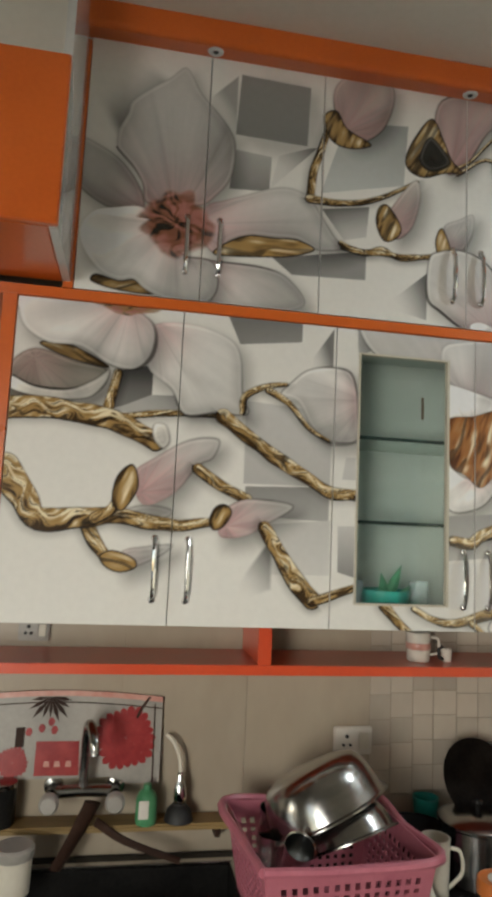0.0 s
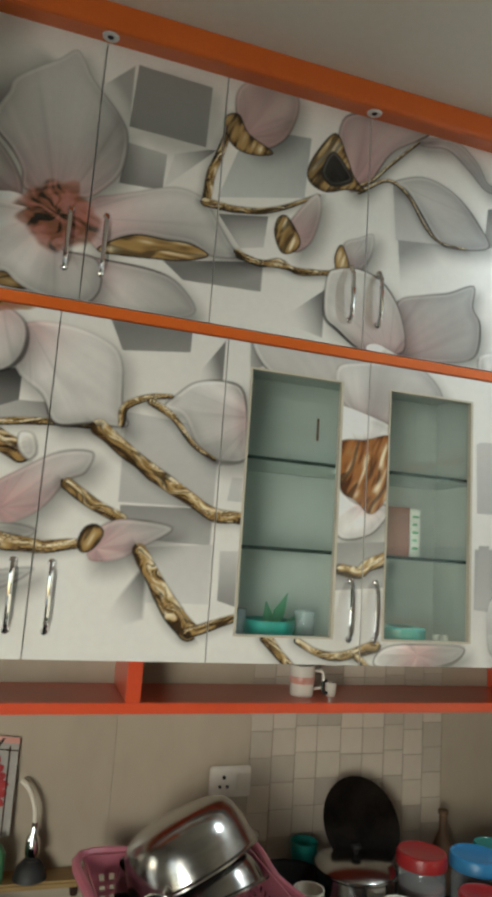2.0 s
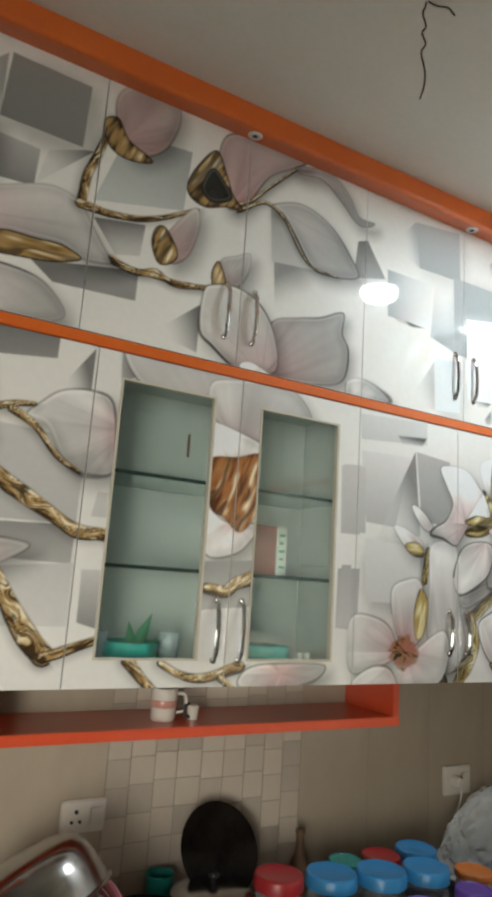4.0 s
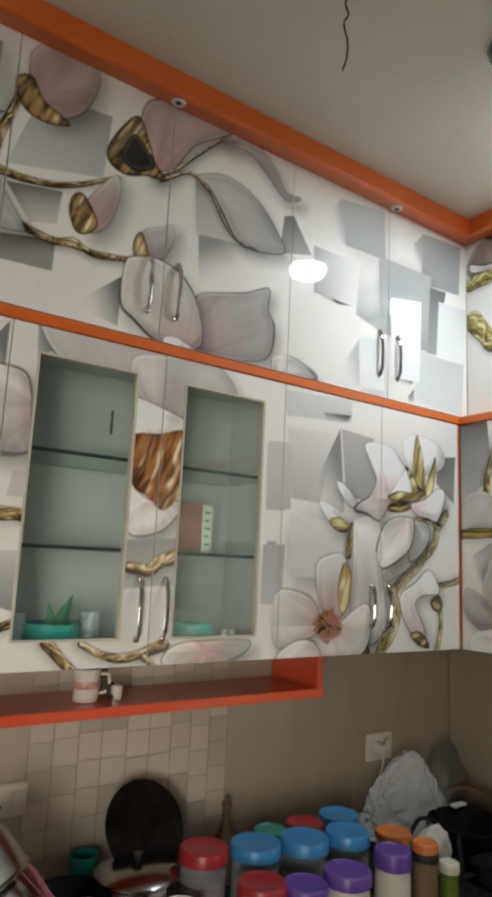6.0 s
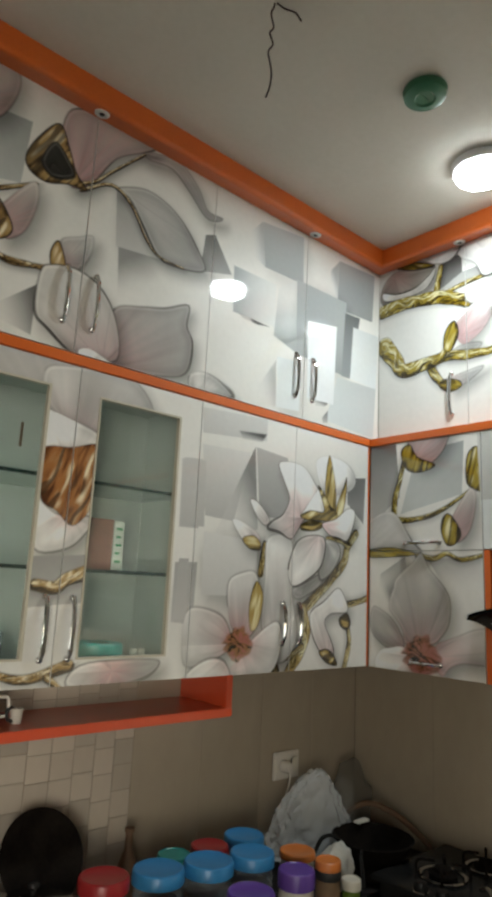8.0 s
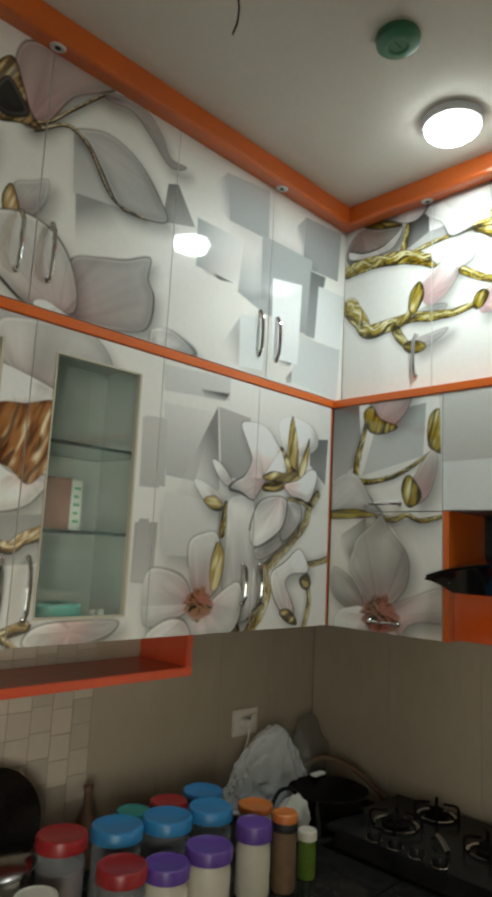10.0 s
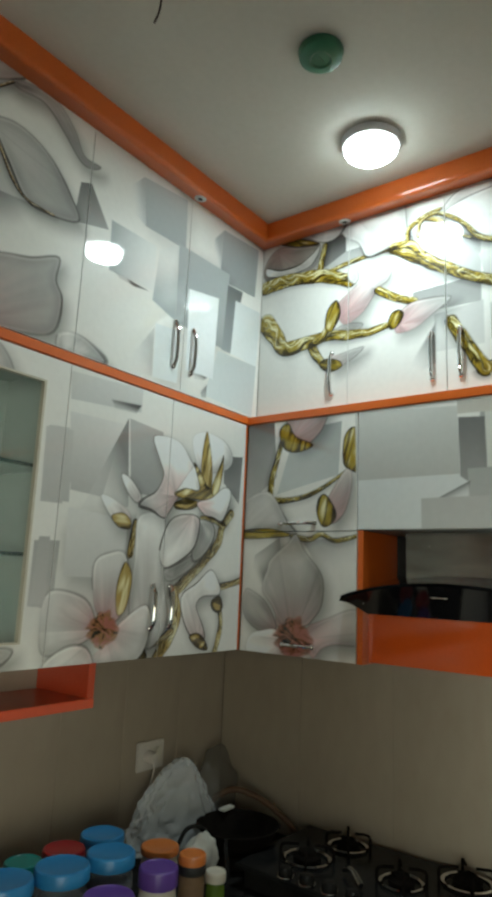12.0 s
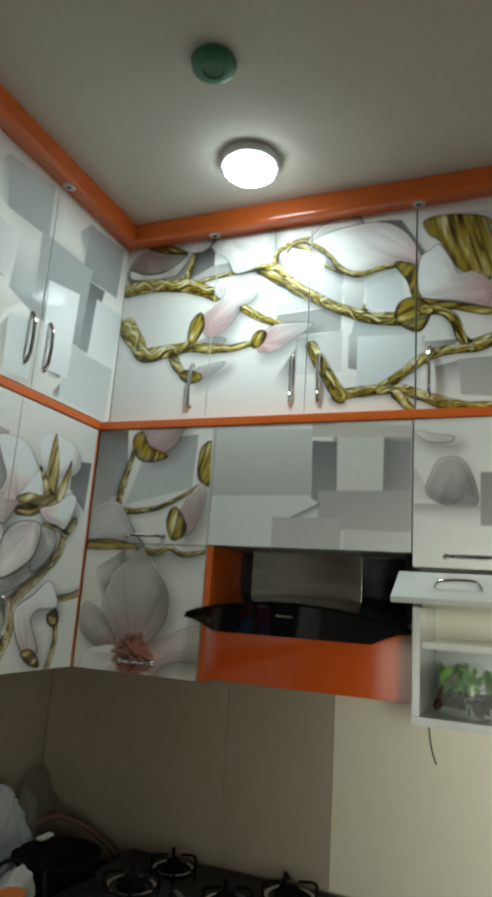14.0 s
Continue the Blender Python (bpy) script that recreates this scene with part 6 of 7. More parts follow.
jar((1.300, -0.175), 0.044, 0.125, ORANGELID, CLEARPLASTIC, "clear jar with orange screw lid", SPICE)
part("lid_seal", lathe([(0.024, 0.1115), (0.024, 0.1135), (0.020, 0.1145), (0, 0.1145)], 24), CERAMIC, bpy.data.objects["storage_jar.012"], "round white seal on the lid", True)
jar((2.005, -0.075), 0.044, 0.150, ORANGELID, CREAM, "cream jar with flat orange-brown lid", lid_h=0.014)
jar((1.965, -0.208), 0.029, 0.178, ORANGELID, BROWNPOWDER, "tall brown bottle with orange and black cap", None, 0.020, "sauce_bottle", "sauce bottles")
jar((2.052, -0.205), 0.023, 0.118, CREAM, GREENLIQUID, "small bottle of green liquid with pale cap", None, 0.020, "sauce_bottle", "sauce bottles")
sauce = bpy.data.objects["sauce_bottle"]
part("cap_band", lathe([(0.0296, 0.128), (0.0302, 0.129), (0.0302, 0.146), (0.0296, 0.147)], 28), RUBBER, sauce, "black band under the cap", True)
tagged(part("loose_cable", tube([(2.592, -0.936, 1.4515), (2.592, -0.937, 1.40), (2.592, -0.944, 1.35), (2.592, -0.955, 1.315)], 0.0018, 6), RUBBER), "thin dark cable hanging below the shelf unit", "cable")
tagged(part("glass_bottle", lathe([(0, 0), (0.022, 0), (0.024, 0.01), (0.024, 0.10), (0.010, 0.135), (0.009, 0.172), (0.012, 0.174), (0.012, 0.182), (0, 0.182)], 20, None, pose(1.672, 0.165, COUNTER + 0.0005)), HOSE, None, "", True), "small brown glass bottle by the tiles", "bottle")
tagged(part("wooden_stick", tube([(1.527, 0.085, COUNTER + 0.006), (1.522, 0.13, 1.04), (1.513, 0.208, 1.165)], 0.004, 8, None, 2), CREAM), "thin pale wooden stick leaning on the tiles", "stick")

# ---- crinkled plastic bag in the corner ----
bm = bmesh.new()
bmesh.ops.create_icosphere(bm, subdivisions=5, radius=1.0)
for v in bm.verts:
    d = v.co.normalized()
    h = 0.5 + 0.5 * d.z
    a = math.atan2(d.y, d.x)
    q = math.sqrt(max(0.0, 1 - d.z * d.z)) / max(0.25, math.sqrt(max(1e-6, 1 - d.z * d.z)))
    right = 0.165 * (1 - h) ** 0.85 + 0.026
    left = 0.172 * max(0.0, 1 - h ** 2.1) ** 0.75 + 0.022
    wide = (right if d.x > 0 else left) * min(1.0, 0.55 + 3 * h)
    deep = (0.070 * (1 - h) ** 0.6 + 0.014) * min(1.0, 0.55 + 3 * h)
    n = 0.10 * noise.noise(d * 3.1) + 0.16 * abs(noise.noise(d * 5.5 + Vector((3, 1, 0)))) + 0.10 * abs(noise.noise(Vector((a * 3.5, h * 2.2, 4)))) + 0.055 * abs(noise.noise(d * 15))
    k = q * (0.93 + n)
    v.co = Vector((wide * math.cos(a) * k, deep * math.sin(a) * k, 0.232 * h * (1 + 0.25 * n * h)))
ob = tagged(part("plastic_bag", bm, FILM, None, "", True), "crumpled clear plastic bag standing in the corner", "bag")
ob.matrix_world = pose(2.290, 0.125, COUNTER + 0.0008)
bm = bmesh.new()
bmesh.ops.create_icosphere(bm, subdivisions=4, radius=1.0)
for v in bm.verts:
    d = v.co.normalized()
    k = 1 + 0.25 * noise.noise(d * 2.1) + 0.10 * abs(noise.noise(d * 7))
    v.co = Vector((0.050 * d.x * k, 0.036 * d.y * k, max(-0.05, 0.055 * d.z * k)))
ob = tagged(part("parcel", bm, PAPER, None, "", True), "pale paper-wrapped parcel beside the plastic bag", "parcel")
ob.matrix_world = pose(2.19, -0.045, COUNTER + 0.0506)
bm = bmesh.new()
bmesh.ops.create_icosphere(bm, subdivisions=4, radius=1.0)
for v in bm.verts:
    d = v.co.normalized()
    k = 1 + 0.25 * noise.noise(d * 2.4 + Vector((5, 0, 0))) + 0.12 * abs(noise.noise(d * 8))
    v.co = Vector((0.08 * d.x * k, 0.055 * d.y * k, max(-0.06, 0.16 * d.z * k) if d.z > 0 else max(-0.06, 0.07 * d.z)))
ob = tagged(part("plastic_bag", bm, SMOKEFILM, None, "", True), "dull clear bag slumped against the corner tiles", "bag")
ob.matrix_world = pose(2.478, 0.145, COUNTER + 0.0606)

# ---- hob ----
hob = thing("gas_hob", "black glass gas hob with three burners", "hob")
HOBZ = 0.982
part("glass_top", block(2.215, -0.80, HOBZ - 0.012, 2.575, -0.13, HOBZ, 0.005), BLACK, hob, "black glass top")
part("housing", block(2.235, -0.78, COUNTER + 0.0005, 2.555, -0.15, HOBZ - 0.0125, 0.003), BLACK, hob, "black housing")
for x, y, r in ((2.355, -0.26, 0.058), (2.500, -0.30, 0.050), (2.390, -0.50, 0.050), (2.500, -0.62, 0.058)):
    b = part("burner", lathe([(0, 0.0), (r * 0.6, 0.0), (r * 0.62, 0.010), (r * 0.40, 0.014), (r * 0.38, 0.022), (0, 0.024)], 24, None, pose(x, y, HOBZ + 0.0005)), SOOT, hob, "black cast burner", True)
    part("drip_ring", lathe([(r * 0.95, 0.001), (r * 1.05, 0.001), (r * 1.08, 0.005), (r, 0.007), (r * 0.92, 0.004)], 32, None, pose(x, y, HOBZ + 0.0005)), CHROME, b, "bright steel ring", True)
    bm = bmesh.new()
    for k in range(4):
        c, s_ = math.cos(k * math.pi / 2 + 0.5), math.sin(k * math.pi / 2 + 0.5)
        tube([(x + 1.15 * r * c, y + 1.15 * r * s_, HOBZ + 0.001), (x + 1.1 * r * c, y + 1.1 * r * s_, HOBZ + 0.032), (x + 0.35 * r * c, y + 0.35 * r * s_, HOBZ + 0.036)], 0.0038, 6, bm, 3)
    part("pan_support", bm, SOOT, b, "iron pan support", True)
for y in (-0.27, -0.33, -0.39, -0.45):
    part("knob", lathe([(0, 0), (0.017, 0), (0.018, 0.004), (0.014, 0.018), (0, 0.019)], 20, None, pose(2.240, y, HOBZ + 0.0022)), BLACK, hob, "black knob", True)
    part("knob_ring", lathe([(0.0185, 0), (0.0215, 0), (0.0205, 0.0025), (0.0185, 0.0025), (0.0185, 0)], 24, None, pose(2.240, y, HOBZ + 0.0003)), BOWLSTEEL, hob, "thin steel ring under the knob", True)
pan = thing("shallow_pan", "black shallow pan with hooked handle on the hob corner", "pan", at=(2.345, -0.045, COUNTER + 0.0005))
part("pan", lathe([(0, 0.0305), (0.066, 0.031), (0.088, 0.055), (0.110, 0.092), (0.115, 0.094), (0.110, 0.096), (0.084, 0.058), (0.062, 0.036), (0, 0.035)], 36), SOOT, pan, "", True)
part("base", lathe([(0.06, 0), (0.066, 0.001), (0.06, 0.033), (0.055, 0.033)], 24), SOOT, pan, "ring below", True)
part("handle", tube([(-0.098, 0.030, 0.092), (-0.135, 0.035, 0.112), (-0.175, 0.036, 0.112), (-0.205, 0.034, 0.085)], 0.0055, 8), BLACK, pan, "", True)
part("handle", tube([(-0.100, -0.040, 0.090), (-0.128, -0.060, 0.085), (-0.150, -0.085, 0.050), (-0.158, -0.092, 0.030)], 0.0055, 8), BLACK, pan, "", True)
tagged(part("cloth", block(2.378, 0.030, COUNTER + 0.0975, 2.432, 0.054, COUNTER + 0.104, 0.003), PAPER), "folded pale cloth lying on the pan", "cloth")
tagged(part("gas_hose", tube([(2.43, 0.155, COUNTER + 0.008), (2.435, 0.13, 1.01), (2.47, 0.075, 1.055), (2.515, 0.0, 1.035), (2.54, -0.08, 0.985), (2.545, -0.11, 0.955), (2.545, -0.135, 0.945)], 0.009, 10), HOSE, None, "", True), "brown rubber gas hose looping to the hob", "hose")
tagged(part("gas_lighter", tube([(2.30, -0.44, HOBZ + 0.008), (2.33, -0.40, HOBZ + 0.022), (2.345, -0.37, HOBZ + 0.010)], (0.007, 0.005), 8), STEEL, None, "", True), "small steel gas lighter lying on the hob", "lighter")

# ---- cooker hood ----
hood = thing("cooker_hood", "black curved-glass cooker hood with steel chimney", "hood")
bm = bmesh.new()
n = 20
rows = []
for i in range(n + 1):
    t = i / n
    y = -0.352 - 0.572 * t
    arc = math.sin(math.pi * t)
    front = 2.335 - 0.045 * arc
    tip = min(1.0, 6.0 * min(t, 1 - t) + 0.12)
    z0 = 1.634 + 0.042 * arc ** 0.8
    rows.append([bm.verts.new(p) for p in ((front, y, z0), (2.335 - 0.02 * arc, y, z0 - (z0 - 1.602) * tip), (2.35, y, z0 - (z0 - 1.606) * tip), (front + 0.004, y, z0 + 0.008), (2.40, y, z0 + 0.020), (2.56, y, z0 + 0.045), (2.56, y, z0 - 0.02 * tip))])
for a, b in zip(rows, rows[1:]):
    for k in range(7):
        bm.faces.new((a[k], a[(k + 1) % 7], b[(k + 1) % 7], b[k]))
bm.faces.new(rows[0][::-1]), bm.faces.new(rows[-1])
bmesh.ops.recalc_face_normals(bm, faces=bm.faces[:])
part("canopy", bm, HOODGLASS, hood, "black curved glass canopy", True)
part("chimney", block(2.46, -0.785, 1.66, 2.585, -0.484, 1.8165, 0.002), BOWLSTEEL, hood, "brushed steel chimney")
for y in (-0.43, -0.815):
    part("button", lathe([(0, 0.002), (0.004, 0.0015), (0.005, -0.001)], 12, None, pose(2.325, y, 1.628, 0, -70)), CREAM, hood, "small pale button", True)
part("badge", block(2.2985, -0.655, 1.6485, 2.302, -0.615, 1.6535), STEEL, hood, "small plain badge")

# ---- shelf unit and raised flap beside the hood ----
unit = thing("shelf_unit", "white open shelf unit with two compartments", "shelf", at=(0, 0, 0))
US0, US1, UX0, UX1 = 0.938, 1.55, 2.262, 2.597
for s0, z0, s1, z1 in ((US0, 1.470, US0 + 0.016, 1.692), (US1 - 0.016, 1.470, US1, 1.692)):
    part("side_panel", block(UX0, -s1, z0, UX1, -s0, z1, 0.001), SLABWHITE, unit)
part("bottom", block(UX0 - 0.004, -US1, 1.452, UX1, -US0, 1.4695, 0.001), SLABWHITE, unit)
part("shelf", block(UX0 + 0.03, -US1 + 0.017, 1.606, UX1 - 0.01, -US0 - 0.017, 1.620, 0.001), SLABWHITE, unit)
part("back", block(UX1 - 0.008, -US1 + 0.017, 1.4705, UX1, -US0 - 0.017, 1.605), CARCASS, unit)
flap = thing("raised_flap", "glossy printed flap door held open over the shelf unit", "door")
bm = block(0, -0.68, -0.014, 0.135, 0.0, 0.0, 0.001)
bmesh.ops.transform(bm, matrix=pose(2.240, -0.893, 1.712, 0, -27), verts=bm.verts[:])
part("leaf", bm, SLABWHITE, flap)
m = pose(2.240, -0.893, 1.712, 0, -27)
part("handle", tube([m @ Vector(p) for p in ((0.05, -0.09, 0.002), (0.05, -0.105, 0.018), (0.05, -0.17, 0.020), (0.05, -0.185, 0.002))], 0.005, 8), CHROME, flap, "chrome bow handle", True)
greens = thing("vegetable_bag", "bag of green leafy vegetables on the shelf", "vegetables", at=(2.36, -1.045, 1.4702))
for name, mat, off, k, seed in (("leaves", LEAFGREEN, (0, 0, 0.062), 1.0, 2.0), ("leaves", DARKWOOD, (0.0, 0.01, 0.026), 0.55, 7.0)):
    bm = bmesh.new()
    rnd = random.Random(int(seed))
    for _ in range(60):
        c = Vector((rnd.uniform(-0.05, 0.05), rnd.uniform(-0.055, 0.055), rnd.uniform(-0.02, 0.035) * k)) + Vector(off)
        R = Euler((rnd.uniform(0, 6), rnd.uniform(0, 6), rnd.uniform(0, 6))).to_matrix()
        w = rnd.uniform(0.010, 0.022)
        pts = [c + R @ Vector(q) * w for q in ((-1, 0, 0), (-0.2, 0.55, 0.12), (0.6, 0.4, 0.1), (1.1, 0, -0.1), (0.6, -0.4, 0.1), (-0.2, -0.55, 0.12))]
        for q in pts:
            q.z = max(q.z, 0.001)
        vs = [bm.verts.new(q) for q in pts]
        bm.faces.new((vs[0], vs[1], vs[5])), bm.faces.new((vs[1], vs[2], vs[4], vs[5])), bm.faces.new((vs[2], vs[3], vs[4]))
    part(name, bm, mat, greens)
film = part("bag", lathe([(0, 0.001), (0.06, 0.001), (0.068, 0.03), (0.062, 0.075), (0.03, 0.105), (0.012, 0.112)], 24), THINFILM, greens, "clear film bag", True)
for v in film.data.vertices:
    v.co += v.co.normalized() * 0.006 * noise.noise(v.co * 60) * (v.co.z > 0.005)

# ---- open orange shelf under the cabinets ----
rack = thing("open_shelf", "orange open shelf hung below the cabinets", "shelf")
part("bottom_board", block(0.10, 0.030, 1.366, 1.862, 0.226, 1.387, 0.0015), SHADEDORANGE, rack)
for a, b in ((0.853, 0.883), (1.842, 1.862), (0.10, 0.12)):
    part("upright", block(a, 0.032, 1.3872, b, 0.226, LOW0 - 0.001, 0.0015), SHADEDORANGE, rack)
cup = thing("tea_cup", "cream ceramic cup with brown band on the orange shelf", "cup", at=(1.256, 0.105, 1.3873))
part("cup", lathe([(0, 0), (0.024, 0), (0.027, 0.004), (0.029, 0.066), (0.0275, 0.067), (0.025, 0.006), (0, 0.004)], 24), CERAMIC, cup, "", True)
part("handle", tube([(0.028, -0.006, 0.055), (0.046, -0.010, 0.052), (0.046, -0.010, 0.022), (0.027, -0.006, 0.016)], 0.0035, 8), CERAMIC, cup, "", True)
part("band", lathe([(0.0286, 0.028), (0.0292, 0.029), (0.0295, 0.042), (0.0290, 0.043)], 24), TERRACOTTA, cup, "faded printed band", True)
small = thing("small_cup", "small dark and white cup on the orange shelf", "cup", at=(1.325, 0.100, 1.3873))
part("cup", lathe([(0, 0), (0.011, 0), (0.014, 0.030), (0.012, 0.030), (0.010, 0.003), (0, 0.003)], 18), CERAMIC, small, "", True)
part("handle", tube([(-0.012, -0.004, 0.034), (-0.022, -0.006, 0.030), (-0.022, -0.006, 0.012), (-0.010, -0.003, 0.006)], 0.004, 8), RUBBER, small, "dark handle", True)

# ---- things in the glazed cabinet ----
# narrow dark bar set against the cabinet's back board
part("latch", block(1.310, 0.2205, 1.990, 1.317, 0.2255, 2.050, 0.001), HOSE, glazed, "small dark upright bar on the back board")
box = thing("carton", "dark red carton with pale printed spine", "box", at=(1.478, 0.125, 1.7102))
part("box", block(-0.035, -0.04, 0, 0.030, 0.04, 0.118, 0.001), CARTON, box)
part("spine", block(0.0305, -0.042, 0.002, 0.058, 0.04, 0.116, 0.001), PAPER, box, "pale side with small print")
bm = bmesh.new()
for i in range(5):
    block(0.036, -0.0432, 0.018 + i * 0.019, 0.036 + 0.016 - 0.004 * (i % 2), -0.0425, 0.024 + i * 0.019, 0, bm)
part("print_bar", bm, GREENLABEL, box, "bars of small print")
ob = tagged(part("bowl", lathe([(0, 0.002), (0.045, 0.002), (0.060, 0.045), (0.062, 0.064), (0.058, 0.064), (0.043, 0.006), (0, 0.006)], 28), TEAL, None, "", True), "teal plastic bowl in the glazed cabinet", "bowl")
ob.matrix_world = pose(1.165, 0.105, 1.487)
for x, r in ((1.088, 0.022), (1.250, 0.024)):
    ob = tagged(part("tumbler", lathe([(0, 0), (r * 0.85, 0), (r, 0.085), (r * 0.94, 0.085), (r * 0.8, 0.004), (0, 0.004)], 20), CLEARPLASTIC, None, "", True), "clear tumbler in the glazed cabinet", "tumbler", "glass tumblers")
    ob.matrix_world = pose(x, 0.095, 1.4875)
bm = bmesh.new()
for i, (a, l) in enumerate(((20, 0.125), (45, 0.11), (-15, 0.10), (62, 0.09))):
    m = pose(1.165 + 0.008 * i, 0.10, 1.495, 0, a)
    for sgn in (-1, 1):
        vs = [bm.verts.new(m @ Vector(p)) for p in ((0, 0, 0), (0.014 * sgn, 0.004, l * 0.6), (0.002, 0.002, l))]
        bm.faces.new(vs if sgn > 0 else vs[::-1])
ob = tagged(part("leaf_ornament", bm, GREENDOME), "green leaf ornament standing in the teal bowl", "ornament")
ring = thing("tape_roll", "teal tape dispenser lying in the glazed cabinet", "tape", at=(1.500, 0.10, 1.4875))
part("roll", lathe([(0.030, 0), (0.055, 0), (0.058, 0.004), (0.058, 0.056), (0.054, 0.060), (0.030, 0.060), (0.030, 0)], 32), TEAL, ring, "", True)
part("core", lathe([(0.022, 0.002), (0.029, 0.002), (0.029, 0.058), (0.022, 0.058), (0.022, 0.002)], 28), RUBBER, ring, "dark core", True)
for x in (1.578, 1.600):
    ob = tagged(part("bottle_cap", lathe([(0, 0), (0.009, 0), (0.009, 0.046), (0, 0.048)], 14), CERAMIC, None, "", True), "small white cap in the glazed cabinet", "cap", "caps")
    ob.matrix_world = pose(x, 0.07, 1.4875)

# ---- sockets ----


def socket(x0, z0, w, h, label, pins=True, face=CERAMIC):
    ob = thing("wall_socket", label, "socket", "sockets", at=(x0, 0.2252, z0))
    part("plate", block(0, -0.010, 0, w, 0, h, 0.003), face, ob)
    part("rocker", block(w * 0.64, -0.014, h * 0.22, w * 0.90, -0.0105, h * 0.78, 0.002), CREAM, ob, "switch rocker")
    if pins:
        for px, pz, r in ((0.33, 0.66, 0.0042), (0.24, 0.36, 0.0034), (0.42, 0.36, 0.0034)):
            part("pin_hole", lathe([(0, 0.0), (r, 0.0), (r, 0.004), (0, 0.004)], 12, None, pose(w * px, -0.0105, h * pz, 90)), RUBBER, ob, "dark pin hole", True)
    return ob


socket(1.090, 1.140, 0.098, 0.066, "white switched wall socket on the tiles")
s2 = socket(2.205, 1.122, 0.108, 0.078, "white wall socket with a plug in it", False)
part("plug", lathe([(0, 0.03), (0.014, 0.029), (0.017, 0.02), (0.018, 0.0), (0, 0.0)], 16, None, pose(0.040, -0.0105, 0.038, 90)), CERAMIC, s2, "round white plug", True)
part("cord", tube([(0.040, -0.036, 0.030), (0.036, -0.040, 0.0), (0.028, -0.020, -0.08), (0.0, -0.015, -0.15), (-0.03, -0.03, -0.19)], 0.003, 6), CERAMIC, s2, "thin white cord", True)
socket(0.325, 1.400, 0.070, 0.050, "dull cream switch plate inside the orange shelf", True, BOARDGREY)

# ---- ceiling things ----
lamp = thing("ceiling_lamp", "round white ceiling lamp, switched on", "lamp", at=(LAMP[0], LAMP[1], CEIL))
part("housing", lathe([(0, -0.0005), (0.074, -0.0005), (0.078, -0.004), (0.078, -0.016), (0.074, -0.023), (0.069, -0.025), (0.0, -0.023)], 40), LAMPRIM, lamp, "pale round housing", True)
part("diffuser", lathe([(0.0685, -0.0252), (0.0680, -0.034), (0.060, -0.041), (0.0, -0.044)], 40), LAMPGLOW, lamp, "glowing diffuser", True)
dome = thing("ceiling_rose", "green plastic cover on the ceiling", "cover", at=(1.832, -0.563, CEIL))
part("cover", lathe([(0, -0.0005), (0.048, -0.0005), (0.050, -0.005), (0.047, -0.018), (0.036, -0.024), (0.024, -0.0245), (0.020, -0.021), (0.0, -0.020)], 36), GREENDOME, dome, "", True)
part("bar", block(-0.014, -0.002, -0.0222, 0.014, 0.002, -0.0202, 0.0008), GREENDOME, dome, "shallow raised bar")

wire = thing("ceiling_wire", "loose brown wires hanging from the ceiling", "wire", at=(1.416, -0.485, CEIL))
part("wire", tube([(0.012, 0.0, -0.0005), (0.01, 0.0, -0.012), (0.004, 0.0, -0.03), (0.012, 0, -0.055), (0.003, 0, -0.075), (0.012, 0, -0.095), (0.001, 0, -0.120), (0.011, 0, -0.155), (0.009, 0, -0.19), (0.0, 0, -0.220)], 0.0018, 6), DARKWOOD, wire, "", True)
part("wire", tube([(0.014, -0.004, -0.0005), (0.032, -0.010, -0.006), (0.052, -0.018, -0.006), (0.064, -0.024, -0.022)], 0.0018, 6), DARKWOOD, wire, "short bent wire end", True)

# ---- panels at the open end of the cabinets ----
SIDE = surface("glossy_end_panel", (0.52, 0.52, 0.50), (0.60, 0.60, 0.58), 4, 0.12, 0, 90, 0.03, 0.4)
structure("end_panel", block(0.386, -0.262, 2.1855, 0.402, -0.006, CEIL - 0.001), SIDE, "glossy pale end panel of the cabinets", "panel")
structure("bulkhead", block(-1.19, -0.268, 2.1855, 0.3855, -0.001, 2.505, 0.002), ORANGE, "orange boxed panel beside the loft cabinets", "panel")
structure("bulkhead_front", block(-1.19, -0.284, 2.1855, 0.4025, -0.2685, 2.505, 0.002), ORANGE, "orange front board of the boxed panel", "panel")
structure("soffit", block(-1.19, -0.20, 2.506, 0.3855, WALL_N - 0.001, CEIL - 0.001), PLASTER, "plain cream plastered soffit above the panel", "soffit")
structure("trim_post", block(0.386, -0.0045, STRIP1 + 0.001, 0.4075, 0.016, 2.755), ORANGE, "orange upright strip beside the loft doors", "trim")
structure("trim_post_low", block(0.268, -0.004, LOW0, 0.2965, 0.016, STRIP0 - 0.001), ORANGE, "orange upright strip beside the cabinet doors", "trim")
structure("trim_left", block(-1.19, -0.012, STRIP0, 0.2495, WALL_N - 0.012, STRIP1), ORANGE, "orange board along the wall", "trim")

# ---- tiles on the walls, last ----


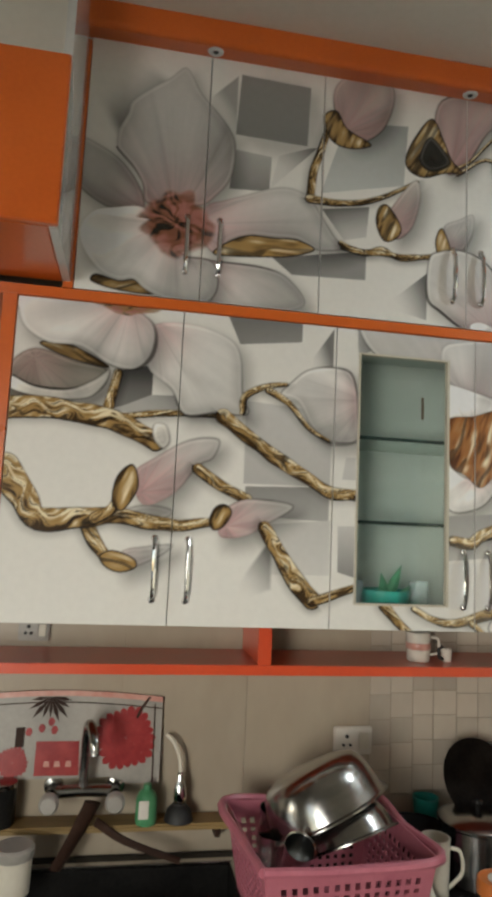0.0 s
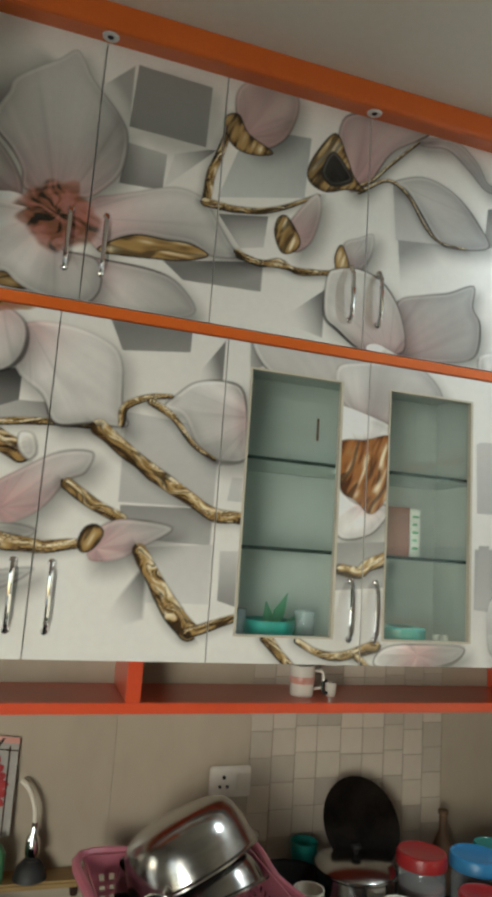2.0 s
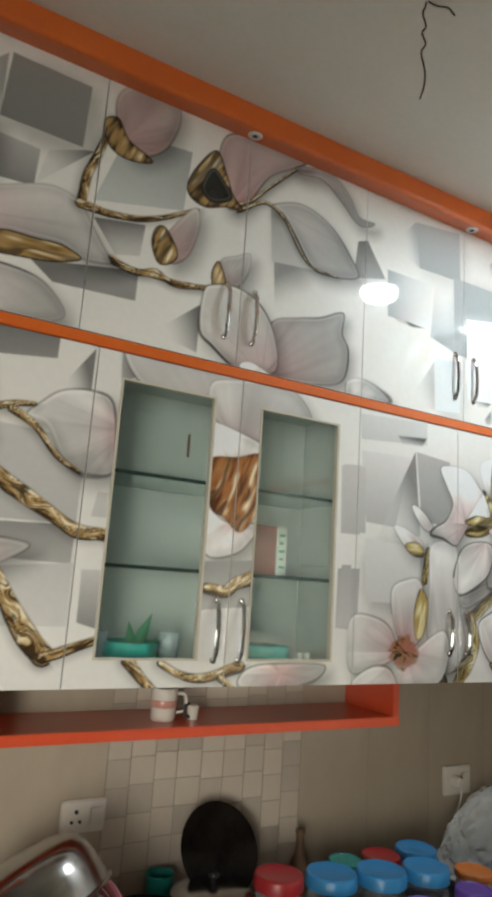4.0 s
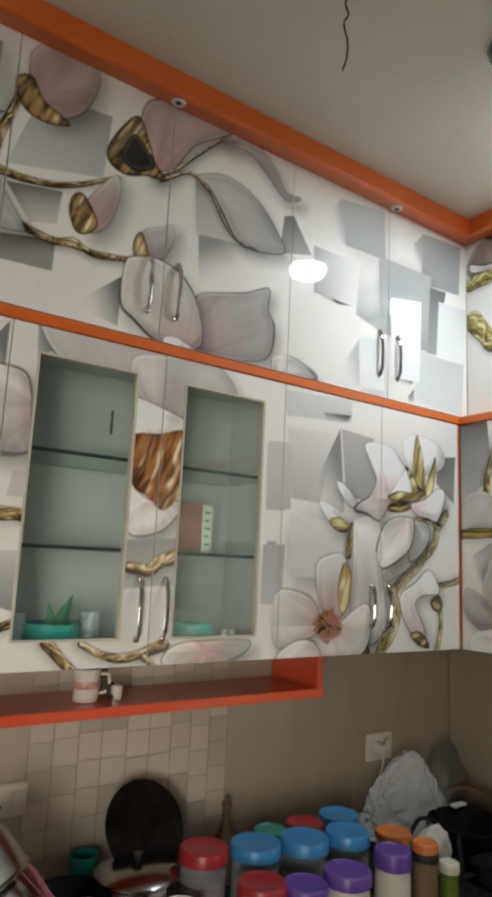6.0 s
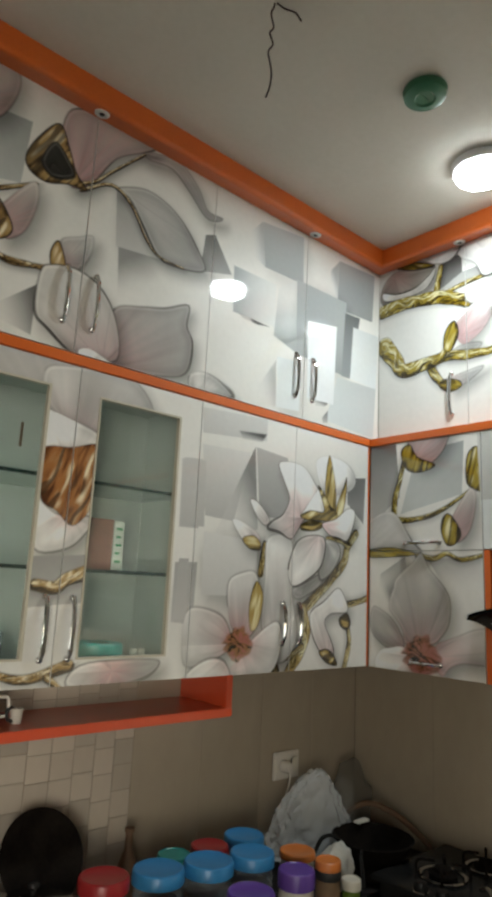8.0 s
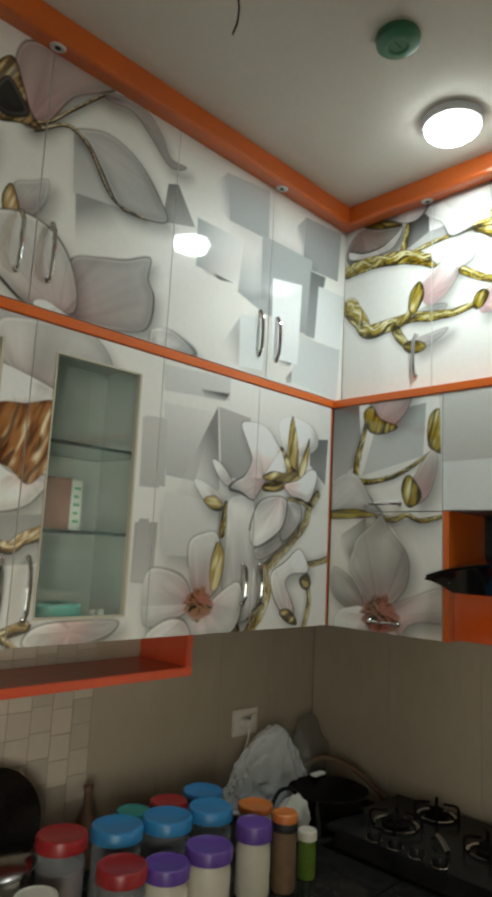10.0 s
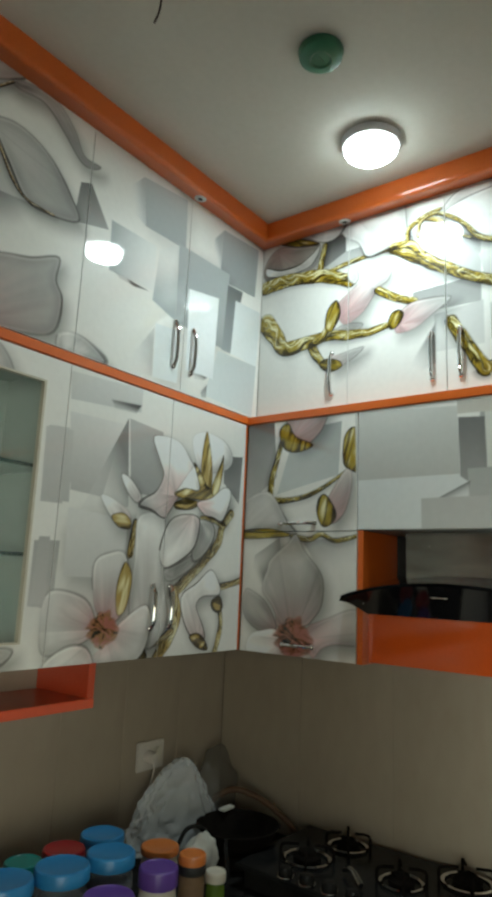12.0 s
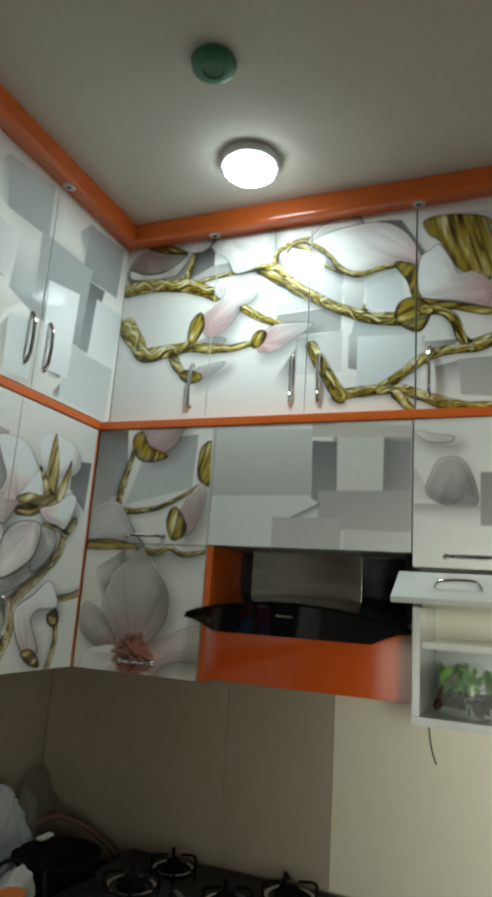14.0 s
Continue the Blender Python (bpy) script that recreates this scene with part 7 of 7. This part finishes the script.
def tile(parent, wall, s0, z0, s1, z1, mat, cache, thick=0.012, lift=0.0):
    g = 0.0011 if mat is MOSAIC else 0.0004
    key = (round(s1 - s0, 4), round(z1 - z0, 4), wall, mat.name)
    if key not in cache:
        if wall == "north":
            bm = block(g, -thick, g, s1 - s0 - g, 0, z1 - z0 - g, 0.0008)
        else:
            bm = block(-thick, -(s1 - s0) + g, g, 0, -g, z1 - z0 - g, 0.0008)
        cache[key] = mesh_of("tile", bm, mat)
    ob = new("tile", cache[key])
    ob.parent = parent
    ob.matrix_world = pose(s0, WALL_N - 0.0005 - lift, z0) if wall == "north" else pose(WALL_E - 0.0005 - lift, -s0, z0)
    return ob


structure("tile_bed", block(WALL_W, WALL_N - 0.0108, COUNTER, WALL_E, WALL_N - 0.0001, 1.467), GROUT, "pale grout between the wall tiles", "grout")
cache = {}
seams = (-1.19, -0.63, -0.33, -0.03, 0.27, 0.57, 0.87, 1.185)
for a, b in zip(seams, seams[1:]):
    tile(wall_n, "north", a, COUNTER, b, 1.468, TILE, cache)
for a, b in ((1.705, 1.93), (1.93, 2.155), (2.155, 2.38), (2.38, 2.597)):
    tile(wall_n, "north", a, COUNTER, b, 1.468, TILE, cache)
rnd = random.Random(4)
widths = [rnd.choice((0.056, 0.060, 0.064)) for _ in range(9)]
left = 1.185
for i, w in enumerate(widths):
    w *= 0.52 / sum(widths)
    shift = rnd.choice((-0.008, -0.003, 0.004, 0.009))
    cuts = [COUNTER, *(COUNTER + 0.0603 * k + shift for k in range(1, 9)), 1.468]
    for z0, z1 in zip(cuts, cuts[1:]):
        tile(wall_n, "north", left, z0, left + w, z1, MOSAIC, cache, 0.012, 0.0008 * rnd.random())
    left += w
for a, b in ((-0.225, 0.08), (0.08, 0.385), (0.385, 0.692)):
    tile(wall_e, "east", a, COUNTER, b, 1.468, TILE, cache)
for a, b in ((0.692, 1.2), (1.2, 1.8), (1.8, 2.4), (2.4, 2.99)):
    tile(wall_e, "east", a, 0.30, b, 1.468, CREAMTILE, cache)
    tile(wall_e, "east", a, 1.468, b, 2.14, CREAMTILE, cache)
